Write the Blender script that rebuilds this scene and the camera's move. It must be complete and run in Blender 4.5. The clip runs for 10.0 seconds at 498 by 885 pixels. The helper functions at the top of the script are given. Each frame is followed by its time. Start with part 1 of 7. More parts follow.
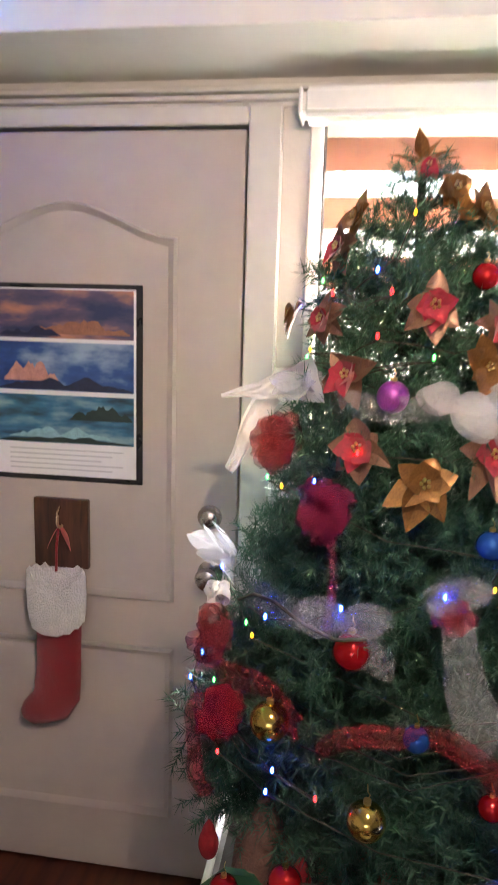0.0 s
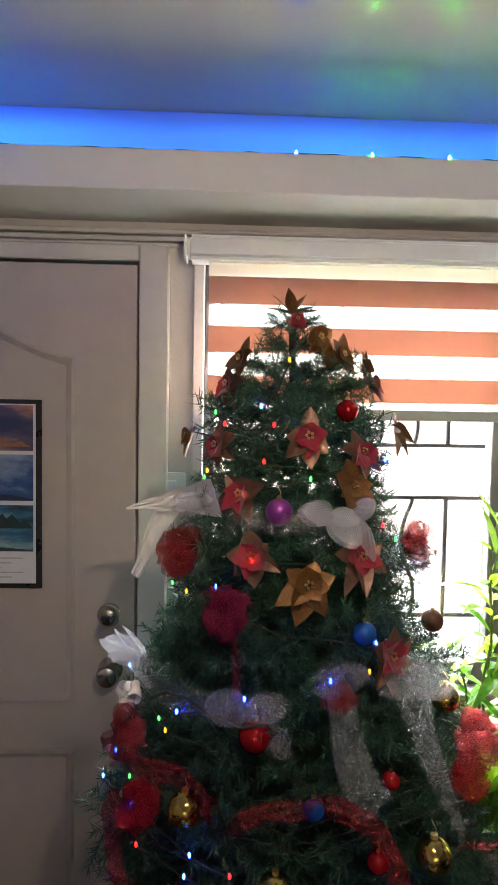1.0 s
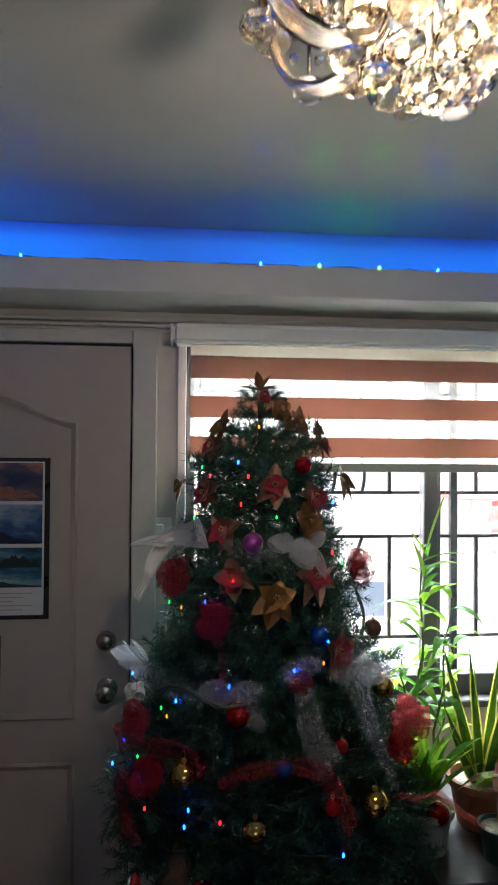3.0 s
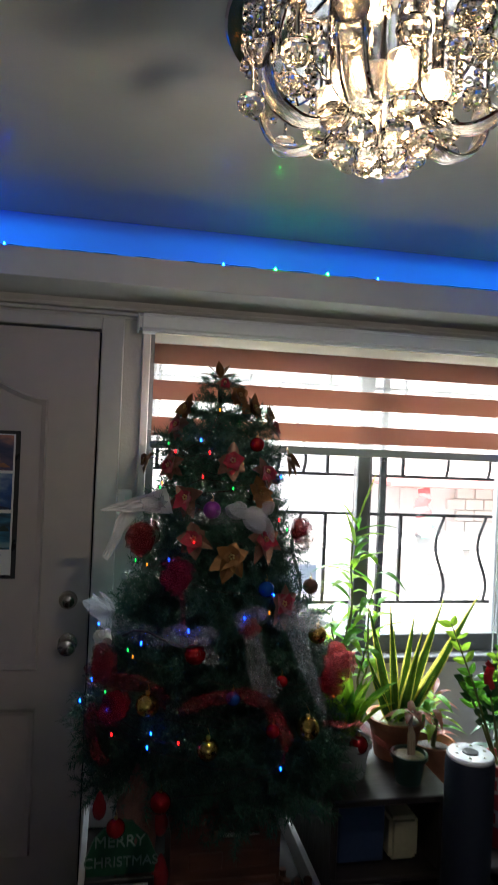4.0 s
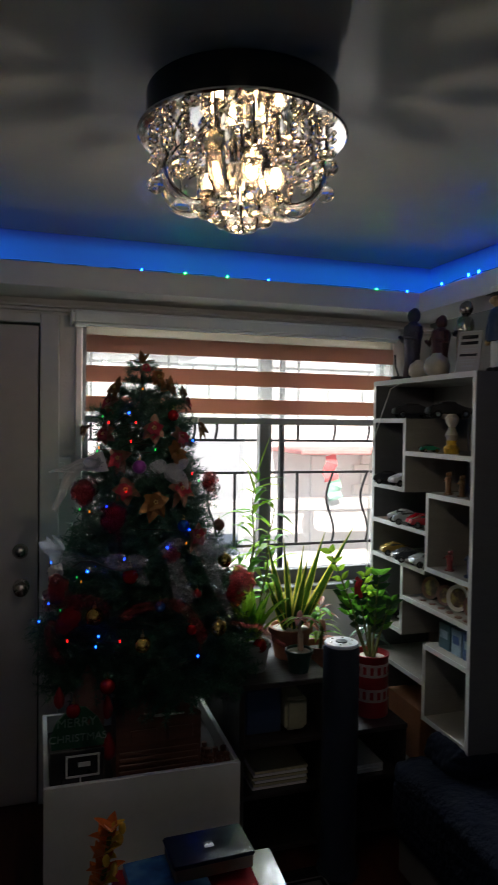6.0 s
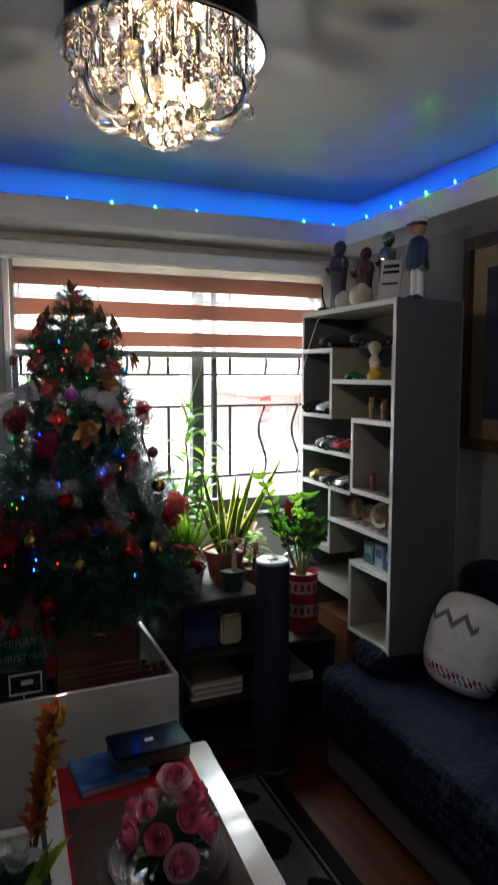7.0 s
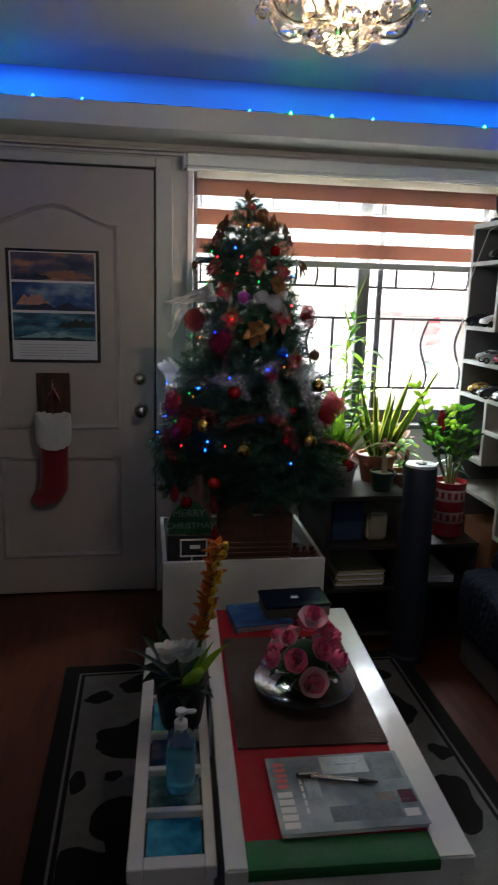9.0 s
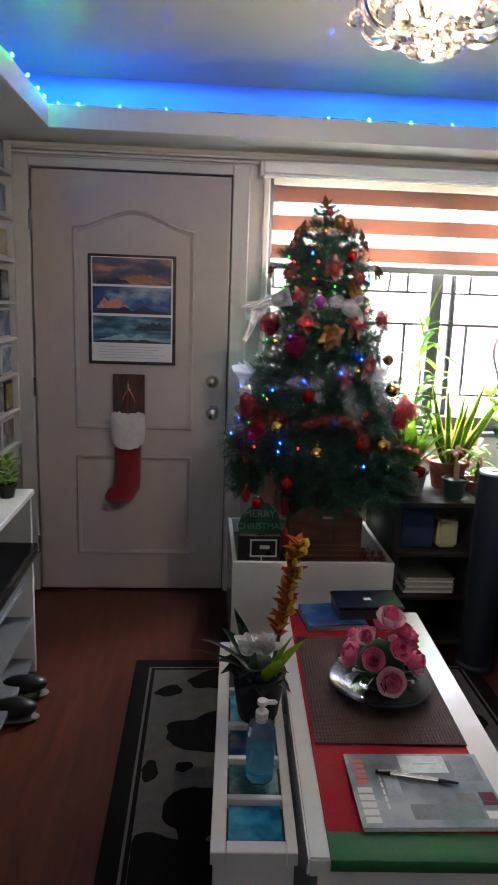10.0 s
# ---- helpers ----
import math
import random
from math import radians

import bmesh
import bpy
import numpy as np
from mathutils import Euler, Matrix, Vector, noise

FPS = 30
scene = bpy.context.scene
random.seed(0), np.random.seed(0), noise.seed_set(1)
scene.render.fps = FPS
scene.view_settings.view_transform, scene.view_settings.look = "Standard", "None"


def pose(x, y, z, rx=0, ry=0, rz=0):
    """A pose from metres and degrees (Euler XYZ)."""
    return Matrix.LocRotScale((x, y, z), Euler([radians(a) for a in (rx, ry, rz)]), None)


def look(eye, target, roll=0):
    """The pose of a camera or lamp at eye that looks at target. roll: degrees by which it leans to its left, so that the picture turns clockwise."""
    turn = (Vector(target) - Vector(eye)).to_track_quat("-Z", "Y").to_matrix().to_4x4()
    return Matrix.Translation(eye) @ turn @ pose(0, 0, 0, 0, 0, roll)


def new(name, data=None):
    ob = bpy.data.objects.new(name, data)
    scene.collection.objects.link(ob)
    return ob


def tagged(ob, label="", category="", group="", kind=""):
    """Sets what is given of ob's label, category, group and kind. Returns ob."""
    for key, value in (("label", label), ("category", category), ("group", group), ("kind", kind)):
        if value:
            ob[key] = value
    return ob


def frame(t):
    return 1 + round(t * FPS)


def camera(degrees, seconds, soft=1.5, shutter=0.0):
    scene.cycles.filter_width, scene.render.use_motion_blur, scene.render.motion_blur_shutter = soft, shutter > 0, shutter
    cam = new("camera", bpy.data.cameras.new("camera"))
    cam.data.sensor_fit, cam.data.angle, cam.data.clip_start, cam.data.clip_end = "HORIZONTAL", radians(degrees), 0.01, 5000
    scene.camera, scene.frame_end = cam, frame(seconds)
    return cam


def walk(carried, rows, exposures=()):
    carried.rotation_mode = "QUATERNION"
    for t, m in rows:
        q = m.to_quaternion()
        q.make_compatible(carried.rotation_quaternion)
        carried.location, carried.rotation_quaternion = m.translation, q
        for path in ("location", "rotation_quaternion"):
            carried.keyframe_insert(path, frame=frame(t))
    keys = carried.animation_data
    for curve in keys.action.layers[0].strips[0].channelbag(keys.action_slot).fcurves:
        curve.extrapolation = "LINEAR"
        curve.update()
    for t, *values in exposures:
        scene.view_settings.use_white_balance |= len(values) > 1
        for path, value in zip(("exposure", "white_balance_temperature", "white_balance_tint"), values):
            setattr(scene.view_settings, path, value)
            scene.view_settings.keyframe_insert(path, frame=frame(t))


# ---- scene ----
cam = camera(40.8, 10.0, shutter=0.4)
PATH = [
    (0, (-0.109, 0.198, 1.589), (-0.384, 2.15, 1.248), 1.7),
    (0.5, (-0.102, 0.085, 1.651), (-0.285, 2.065, 1.439), 0.3),
    (1, (-0.147, 0.033, 1.685), (-0.056, 2.028, 1.566), 1.0),
    (1.7, (-0.147, 0.033, 1.685), (-0.056, 2.028, 1.566), 1.0),
    (2, (-0.19, 0.018, 1.683), (0.041, 1.963, 1.278), 2.8),
    (2.2, (-0.199, -0.046, 1.686), (-0.013, 1.921, 1.373), 0.1),
    (3.3, (-0.213, -0.417, 1.697), (0.017, 1.569, 1.764), 1.3),
    (3.5, (-0.228, -0.454, 1.692), (0.071, 1.523, 1.733), 1.6),
    (4, (-0.297, -0.575, 1.679), (0.091, 1.387, 1.678), 2.5),
    (4.5, (-0.341, -0.693, 1.653), (0.136, 1.246, 1.543), 2.3),
    (5, (-0.368, -0.82, 1.65), (0.106, 1.123, 1.598), 1.6),
    (5.5, (-0.371, -0.979, 1.648), (0.152, 0.95, 1.578), 1.8),
    (6, (-0.374, -1.108, 1.652), (0.229, 0.798, 1.592), 0.8),
    (6.2, (-0.369, -1.129, 1.658), (0.297, 0.757, 1.617), 0.8),
    (7.3, (-0.378, -1.232, 1.525), (0.4, 0.59, 1.247), 0.3),
    (7.5, (-0.378, -1.268, 1.509), (0.308, 0.584, 1.196), -0.0),
    (8, (-0.362, -1.333, 1.503), (0.216, 0.551, 1.16), -0.5),
    (8.5, (-0.38, -1.361, 1.503), (0.082, 0.556, 1.171), 0.2),
    (9, (-0.41, -1.398, 1.495), (-0.108, 0.533, 1.071), 1.6),
    (9.5, (-0.464, -1.409, 1.475), (-0.234, 0.527, 1.029), 0.5),
    (10, (-0.481, -1.428, 1.476), (-0.343, 0.525, 1.071), 2.0),
]
EXPO = [(0.0, 4.2, 8000, 20), (0.5, 3.6, 7700, 18), (1.0, 2.95, 7700, 18), (1.7, 2.9, 7700, 18), (2.0, 2.25, 6800, 12), (3.4, 1.8, 6700, 11), (4.2, 1.5, 6700, 11), (5.0, 1.0, 6700, 11),
        (6.2, 0.75, 6850, 11), (7.3, 1.9, 6800, 12), (8.5, 1.95, 6800, 12), (9.0, 1.75, 6800, 12), (9.5, 2.4, 6850, 13), (10.0, 2.95, 6950, 15)]
LAMP_W = 2.3
walk(cam, [(t, look(eye, target, roll)) for t, eye, target, roll in PATH], EXPO)

# ---- world, sun ----
world = bpy.data.worlds.new("sky")
scene.world = world
world.use_nodes = True
_n = world.node_tree.nodes
_sky = _n.new("ShaderNodeTexSky")
_sky.sky_type, _sky.sun_disc = "NISHITA", False
_sky.sun_elevation, _sky.sun_rotation = radians(39), radians(187)
world.node_tree.links.new(_sky.outputs[0], _n["Background"].inputs[0])
_n["Background"].inputs[1].default_value = 0.15
sun = new("sun", bpy.data.lights.new("sun", "SUN"))
sun.data.energy, sun.data.angle, sun.data.color = 4.6, radians(0.5), (1.0, 0.95, 0.88)
sun.matrix_world = look((0, -8, 6.5), (1.0, 0, 0))

# daylight from the sky above the street, coming in under the window's head
daylight = new("window_daylight", bpy.data.lights.new("window_daylight", "AREA"))
daylight.data.shape, daylight.data.size, daylight.data.size_y = "RECTANGLE", 1.9, 1.0
daylight.data.energy, daylight.data.color = 130.0, (0.80, 0.93, 1.0)
daylight.matrix_world = look((0.55, 3.1, 2.95), (0.6, 1.0, 0.6))

# ---- materials ----
def material(name, color, rough=0.5, metal=0.0, vary=0.12, scale=8.0, bump=0.0, bump_scale=60.0, emit=None, strength=0.0,
             trans=0.0, ior=1.45, coat=0.0, sheen=0.0, random_vary=0.0, stretch=(1, 1, 1), alpha=1.0, alpha_tex=None):
    m = bpy.data.materials.new(name)
    m.use_nodes = True
    t = m.node_tree
    b = t.nodes["Principled BSDF"]
    b.inputs["Roughness"].default_value, b.inputs["Metallic"].default_value = rough, metal
    b.inputs["Transmission Weight"].default_value, b.inputs["IOR"].default_value = trans, ior
    b.inputs["Coat Weight"].default_value, b.inputs["Sheen Weight"].default_value = coat, sheen
    b.inputs["Alpha"].default_value = alpha
    b.inputs["Base Color"].default_value = (*color, 1)
    co = t.nodes.new("ShaderNodeTexCoord")
    mp = t.nodes.new("ShaderNodeMapping")
    mp.inputs["Scale"].default_value = stretch
    t.links.new(co.outputs["Object"], mp.inputs[0])
    if vary or random_vary:
        big, small = t.nodes.new("ShaderNodeTexNoise"), t.nodes.new("ShaderNodeTexNoise")
        big.inputs["Scale"].default_value, small.inputs["Scale"].default_value = scale, scale * 9
        big.inputs["Detail"].default_value = small.inputs["Detail"].default_value = 4
        add = t.nodes.new("ShaderNodeMath")
        add.operation = "ADD"
        for k, nd in enumerate((big, small)):
            t.links.new(mp.outputs[0], nd.inputs["Vector"])
            t.links.new(nd.outputs["Fac"], add.inputs[k])
        val = add.outputs[0]
        if random_vary:
            inf, mul, a2 = t.nodes.new("ShaderNodeObjectInfo"), t.nodes.new("ShaderNodeMath"), t.nodes.new("ShaderNodeMath")
            mul.operation, a2.operation = "MULTIPLY_ADD", "ADD"
            t.links.new(inf.outputs["Random"], mul.inputs[0])
            mul.inputs[1].default_value, mul.inputs[2].default_value = random_vary * 4, -random_vary * 2
            t.links.new(val, a2.inputs[0])
            t.links.new(mul.outputs[0], a2.inputs[1])
            val = a2.outputs[0]
        rm = t.nodes.new("ShaderNodeMapRange")
        rm.inputs["From Min"].default_value, rm.inputs["From Max"].default_value = 0.6, 1.4
        rm.inputs["To Min"].default_value, rm.inputs["To Max"].default_value = 1 - vary, 1 + vary
        t.links.new(val, rm.inputs["Value"])
        mix = t.nodes.new("ShaderNodeVectorMath")
        mix.operation = "SCALE"
        mix.inputs[0].default_value = color
        t.links.new(rm.outputs[0], mix.inputs["Scale"])
        t.links.new(mix.outputs[0], b.inputs["Base Color"])
        rr = t.nodes.new("ShaderNodeMapRange")
        rr.inputs["From Min"].default_value, rr.inputs["From Max"].default_value = 0.3, 0.7
        rr.inputs["To Min"].default_value, rr.inputs["To Max"].default_value = max(rough * 0.8, 0.01), min(rough * 1.25, 1)
        t.links.new(big.outputs["Fac"], rr.inputs["Value"])
        t.links.new(rr.outputs[0], b.inputs["Roughness"])
    if bump:
        nz, bp = t.nodes.new("ShaderNodeTexNoise"), t.nodes.new("ShaderNodeBump")
        nz.inputs["Scale"].default_value, nz.inputs["Detail"].default_value = bump_scale, 5
        bp.inputs["Strength"].default_value, bp.inputs["Distance"].default_value = bump, 0.01
        t.links.new(mp.outputs[0], nz.inputs["Vector"])
        t.links.new(nz.outputs["Fac"], bp.inputs["Height"])
        t.links.new(bp.outputs[0], b.inputs["Normal"])
    if emit:
        b.inputs["Emission Color"].default_value, b.inputs["Emission Strength"].default_value = (*emit, 1), strength
    return m


def wood(name, dark, light, rough=0.4, scale=4.0, stretch=(1, 12, 1), coat=0.0):
    m = material(name, light, rough, vary=0, coat=coat)
    t = m.node_tree
    b = t.nodes["Principled BSDF"]
    mp = [n for n in t.nodes if n.bl_idname == "ShaderNodeMapping"][0]
    mp.inputs["Scale"].default_value = stretch
    nz, ramp = t.nodes.new("ShaderNodeTexNoise"), t.nodes.new("ShaderNodeValToRGB")
    nz.inputs["Scale"].default_value, nz.inputs["Detail"].default_value, nz.inputs["Distortion"].default_value = scale, 6, 0.6
    t.links.new(mp.outputs[0], nz.inputs["Vector"])
    ramp.color_ramp.elements[0].position, ramp.color_ramp.elements[1].position = 0.3, 0.7
    ramp.color_ramp.elements[0].color, ramp.color_ramp.elements[1].color = (*dark, 1), (*light, 1)
    t.links.new(nz.outputs["Fac"], ramp.inputs[0])
    t.links.new(ramp.outputs[0], b.inputs["Base Color"])
    bp = t.nodes.new("ShaderNodeBump")
    bp.inputs["Strength"].default_value, bp.inputs["Distance"].default_value = 0.15, 0.004
    t.links.new(nz.outputs["Fac"], bp.inputs["Height"])
    t.links.new(bp.outputs[0], b.inputs["Normal"])
    return m


WALL = material("wall_paint", (0.56, 0.535, 0.52), 0.55, vary=0.05, scale=1.5, bump=0.06, bump_scale=90)
GREYWALL = material("grey_wall_paint", (0.19, 0.19, 0.19), 0.6, vary=0.06, scale=1.5, bump=0.06, bump_scale=90)
CEIL = material("gloss_ceiling_paint", (0.46, 0.46, 0.39), 0.42, vary=0.04, scale=1.0, bump=0.02, bump_scale=6)
_b = CEIL.node_tree.nodes["Principled BSDF"].inputs
_b["Specular IOR Level"].default_value, _b["Coat Weight"].default_value, _b["Coat Roughness"].default_value = 0.10, 0.26, 0.11
COVE = material("cove_paint", (0.62, 0.605, 0.59), 0.45, vary=0.04, scale=2, bump=0.04)
TRIM = material("trim_paint", (0.60, 0.57, 0.55), 0.4, vary=0.05, scale=3, bump=0.03)
DOORP = material("door_paint", (0.46, 0.40, 0.375), 0.42, vary=0.05, scale=2.0, bump=0.03, bump_scale=40)
GAPSHADE = material("door_gap_shade", (0.02, 0.02, 0.02), 0.8, vary=0)
FLOOR = wood("red_brown_floor", (0.046, 0.011, 0.006), (0.095, 0.025, 0.012), 0.36, 3.0, (9, 1, 1), coat=0.06)
FLOOR.node_tree.nodes["Principled BSDF"].inputs["Specular IOR Level"].default_value = 0.3
COVE_GLOW = material("blue_cove_glow", (0.1, 0.2, 0.9), 0.5, vary=0, emit=(0.0, 0.22, 1.0), strength=0.2)
# fall-off painted into emission: most low down, fading towards ceiling, slightly uneven lengthwise
_t = COVE_GLOW.node_tree
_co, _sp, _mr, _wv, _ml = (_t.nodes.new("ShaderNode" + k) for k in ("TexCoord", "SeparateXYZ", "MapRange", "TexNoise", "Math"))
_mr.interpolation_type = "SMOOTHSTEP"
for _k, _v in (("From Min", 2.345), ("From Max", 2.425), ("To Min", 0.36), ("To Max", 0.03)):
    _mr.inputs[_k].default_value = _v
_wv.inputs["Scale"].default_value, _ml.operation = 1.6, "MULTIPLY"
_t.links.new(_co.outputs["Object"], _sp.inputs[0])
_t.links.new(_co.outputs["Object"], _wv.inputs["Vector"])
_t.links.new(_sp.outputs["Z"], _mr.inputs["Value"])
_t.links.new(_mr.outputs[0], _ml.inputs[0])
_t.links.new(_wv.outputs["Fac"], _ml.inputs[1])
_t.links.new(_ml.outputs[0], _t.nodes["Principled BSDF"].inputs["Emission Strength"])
WHITEPL = material("white_plastic", (0.78, 0.78, 0.76), 0.35, vary=0.04, scale=6)
CHROME = material("chrome", (0.72, 0.72, 0.72), 0.08, 1.0, vary=0)
STEEL = material("brushed_steel", (0.55, 0.53, 0.5), 0.25, 1.0, vary=0.1, scale=20)
IRON = material("black_iron", (0.03, 0.03, 0.032), 0.5, 0.3, vary=0.3, scale=30, bump=0.1)
ALU = material("grey_aluminium", (0.13, 0.135, 0.14), 0.45, 0.3, vary=0.08)
WHITELAC = material("white_lacquer", (0.74, 0.74, 0.73), 0.10, vary=0.04, scale=5, coat=0.4)
DARKWOOD = material("black_brown_laminate", (0.022, 0.018, 0.017), 0.4, vary=0.3, scale=12, stretch=(1, 8, 1))
GREYLAM = material("grey_laminate", (0.125, 0.128, 0.14), 0.45, vary=0.12, scale=8, stretch=(1, 1, 6))
# shelf insides: window light on them is put into this paler brown-grey
TAUPE_LIT = material("lit_taupe_laminate", (0.30, 0.28, 0.25), 0.5, vary=0.12, scale=8, stretch=(1, 1, 6))
EDGEWH = material("white_edge_band", (0.56, 0.56, 0.56), 0.4, vary=0.04)
BLACK = material("black_plastic", (0.014, 0.014, 0.016), 0.3, vary=0.2)
CLEAR = material("clear_glass", (1, 1, 1), 0.0, vary=0, trans=1.0, ior=1.45)


# ---- mesh helpers ----
def world_of(ob):
    m = ob.matrix_basis.copy()
    return world_of(ob.parent) @ ob.matrix_parent_inverse @ m if ob.parent else m


def part(name, bm, mat, parent=None, label="", smooth=False):
    me = bpy.data.meshes.new(name)
    bm.to_mesh(me)
    bm.free()
    for mm in (mat if isinstance(mat, (list, tuple)) else [mat]):
        me.materials.append(mm)
    if smooth:
        for p in me.polygons:
            p.use_smooth = True
        me.set_sharp_from_angle(angle=radians(40))
    ob = new(name, me)
    if parent:
        ob.parent = parent
        ob.matrix_parent_inverse = world_of(parent).inverted()
    if label:
        tagged(ob, label)
    return ob


def thing(name, at, label, category, group="", kind=""):
    e = new(name)
    e.empty_display_size = 0.05
    e.matrix_basis = Matrix.Translation(at)
    return tagged(e, label, category, group, kind)


def B():
    return bmesh.new()


def box(bm, x0, x1, y0, y1, z0, z1, bevel=0.0, seg=1, m=None):
    r = bmesh.ops.create_cube(bm, size=1, matrix=Matrix.Translation(((x0 + x1) / 2, (y0 + y1) / 2, (z0 + z1) / 2)) @ Matrix.Diagonal((x1 - x0, y1 - y0, z1 - z0, 1)))
    vs = r["verts"]
    if bevel:
        es = list({e for v in vs for e in v.link_edges})
        rb = bmesh.ops.bevel(bm, geom=es, offset=bevel, segments=seg, affect="EDGES", clamp_overlap=True)
        vs = list({v for f in rb["faces"] for v in f.verts} | {v for v in vs if v.is_valid})
    if m is not None:
        bmesh.ops.transform(bm, matrix=m, verts=vs)
    return bm


def cyl(bm, a, b, r0, r1=None, seg=12, caps=True):
    a, b = Vector(a), Vector(b)
    d = b - a
    q = d.to_track_quat("Z", "Y").to_matrix().to_4x4()
    bmesh.ops.create_cone(bm, cap_ends=caps, segments=seg, radius1=r0, radius2=r0 if r1 is None else r1, depth=d.length, matrix=Matrix.Translation((a + b) / 2) @ q)
    return bm


def ball(bm, c, r, seg=16, rings=10, squash=(1, 1, 1), m=None):
    mm = Matrix.Translation(c) @ (m or Matrix()) @ Matrix.Diagonal((*squash, 1))
    bmesh.ops.create_uvsphere(bm, u_segments=seg, v_segments=rings, radius=r, matrix=mm)
    return bm


def lathe(bm, c, prof, seg=24, m=None):
    """Turns (radius, height) pairs about the upright through c."""
    c = Vector(c)
    rings = []
    for r, z in prof:
        ring = []
        for k in range(seg):
            a = 2 * math.pi * k / seg
            p = Vector((r * math.cos(a), r * math.sin(a), z))
            ring.append(bm.verts.new(c + (m @ p if m is not None else p)))
        rings.append(ring)
    for u, v in zip(rings, rings[1:]):
        for k in range(seg):
            bm.faces.new((u[k], u[(k + 1) % seg], v[(k + 1) % seg], v[k]))
    bm.faces.new(list(reversed(rings[0])))
    bm.faces.new(rings[-1])
    return bm


def tube(bm, pts, r, seg=6, taper=1.0):
    pts = [Vector(p) for p in pts]
    rings = []
    n = len(pts)
    side = None
    for i, p in enumerate(pts):
        d = (pts[min(i + 1, n - 1)] - pts[max(i - 1, 0)]).normalized()
        if side is None:
            side = d.orthogonal().normalized()
        side = (side - d * side.dot(d)).normalized()
        up = d.cross(side)
        rr = r * (1 + (taper - 1) * i / max(n - 1, 1))
        rings.append([bm.verts.new(p + (side * math.cos(2 * math.pi * k / seg) + up * math.sin(2 * math.pi * k / seg)) * rr) for k in range(seg)])
    for u, v in zip(rings, rings[1:]):
        for k in range(seg):
            bm.faces.new((u[k], u[(k + 1) % seg], v[(k + 1) % seg], v[k]))
    bm.faces.new(list(reversed(rings[0])))
    bm.faces.new(rings[-1])
    return bm


def ribbon(bm, pts, width, side=(0, 0, 1), thick=0.0015, ends=(1, 1)):
    """A band of cloth along pts, with a little thickness; side: the way of its width."""
    pts = [Vector(p) for p in pts]
    n = len(pts)
    top, bot = [], []
    for i, p in enumerate(pts):
        d = (pts[min(i + 1, n - 1)] - pts[max(i - 1, 0)]).normalized()
        s = Vector(side)
        s = (s - d * s.dot(d)).normalized()
        nrm = d.cross(s).normalized()
        u = i / (n - 1)
        w = width * (ends[0] + (ends[1] - ends[0]) * u) / 2
        top.append((bm.verts.new(p - s * w + nrm * thick / 2), bm.verts.new(p + nrm * thick / 2 + nrm * w * 0.12), bm.verts.new(p + s * w + nrm * thick / 2)))
        bot.append((bm.verts.new(p - s * w - nrm * thick / 2), bm.verts.new(p - nrm * thick / 2 + nrm * w * 0.12), bm.verts.new(p + s * w - nrm * thick / 2)))
    for i in range(n - 1):
        for k in range(2):
            bm.faces.new((top[i][k], top[i + 1][k], top[i + 1][k + 1], top[i][k + 1]))
            bm.faces.new((bot[i][k], bot[i][k + 1], bot[i + 1][k + 1], bot[i + 1][k]))
        bm.faces.new((top[i][0], bot[i][0], bot[i + 1][0], top[i + 1][0]))
        bm.faces.new((top[i][2], top[i + 1][2], bot[i + 1][2], bot[i][2]))
    return bm


def drape(bm, pts, width, side, seed, ends=(1, 1), crumple=0.010, cols=8):
    """A crumpled band of cloth along pts, ragged and uneven across."""
    pts = [Vector(p) for p in pts]
    n = len(pts)
    rows = []
    for i, p in enumerate(pts):
        d = (pts[min(i + 1, n - 1)] - pts[max(i - 1, 0)]).normalized()
        s = Vector(side)
        s = (s - d * s.dot(d)).normalized()
        nrm = d.cross(s)
        u = i / (n - 1)
        w = width * (ends[0] + (ends[1] - ends[0]) * u)
        row = []
        for k in range(cols + 1):
            e = k / cols - 0.5
            w2 = w * (1 + 0.25 * noise.noise(Vector((u * 5, seed * 3.7 + (1 if e > 0 else 0) * 9, 0))))
            fold = crumple * (noise.noise(Vector((e * 7 * width / 0.05, u * 4, seed * 2.3))) + 0.5 * noise.noise(Vector((e * 15, u * 9, seed * 5.1))))
            row.append(bm.verts.new(p + s * e * w2 + nrm * fold * 1.6))
        rows.append(row)
    for r, q in zip(rows, rows[1:]):
        for k in range(cols):
            bm.faces.new((r[k], r[k + 1], q[k + 1], q[k]))
    return bm


def leaf(bm, base, tip_way, length, width, droop=0.3, fold=0.25, seg=5, up=(0, 0, 1), power=0.8, blunt=1.0):
    """A pointed leaf from base along tip_way, bending down, creased along its rib."""
    base, d, up = Vector(base), Vector(tip_way).normalized(), Vector(up)
    s = d.cross(up)
    s = s.normalized() if s.length > 1e-3 else Vector((1, 0, 0))
    rows = []
    for i in range(seg + 1):
        u = i / seg
        c = base + d * length * u - Vector((0, 0, 1)) * droop * length * u * u
        w = width / 2 * max(math.sin(math.pi * min(u ** power * 0.94 + 0.06, 1)), 0.02) ** blunt
        nrm = s.cross(d)
        rows.append((bm.verts.new(c - s * w + nrm * w * fold), bm.verts.new(c), bm.verts.new(c + s * w + nrm * w * fold)))
    for a, b in zip(rows, rows[1:]):
        for k in range(2):
            bm.faces.new((a[k], a[k + 1], b[k + 1], b[k]))
    return bm


def structure(name, bm, mat, label="", category=""):
    return tagged(part(name, bm, mat), label, category, kind="structure")


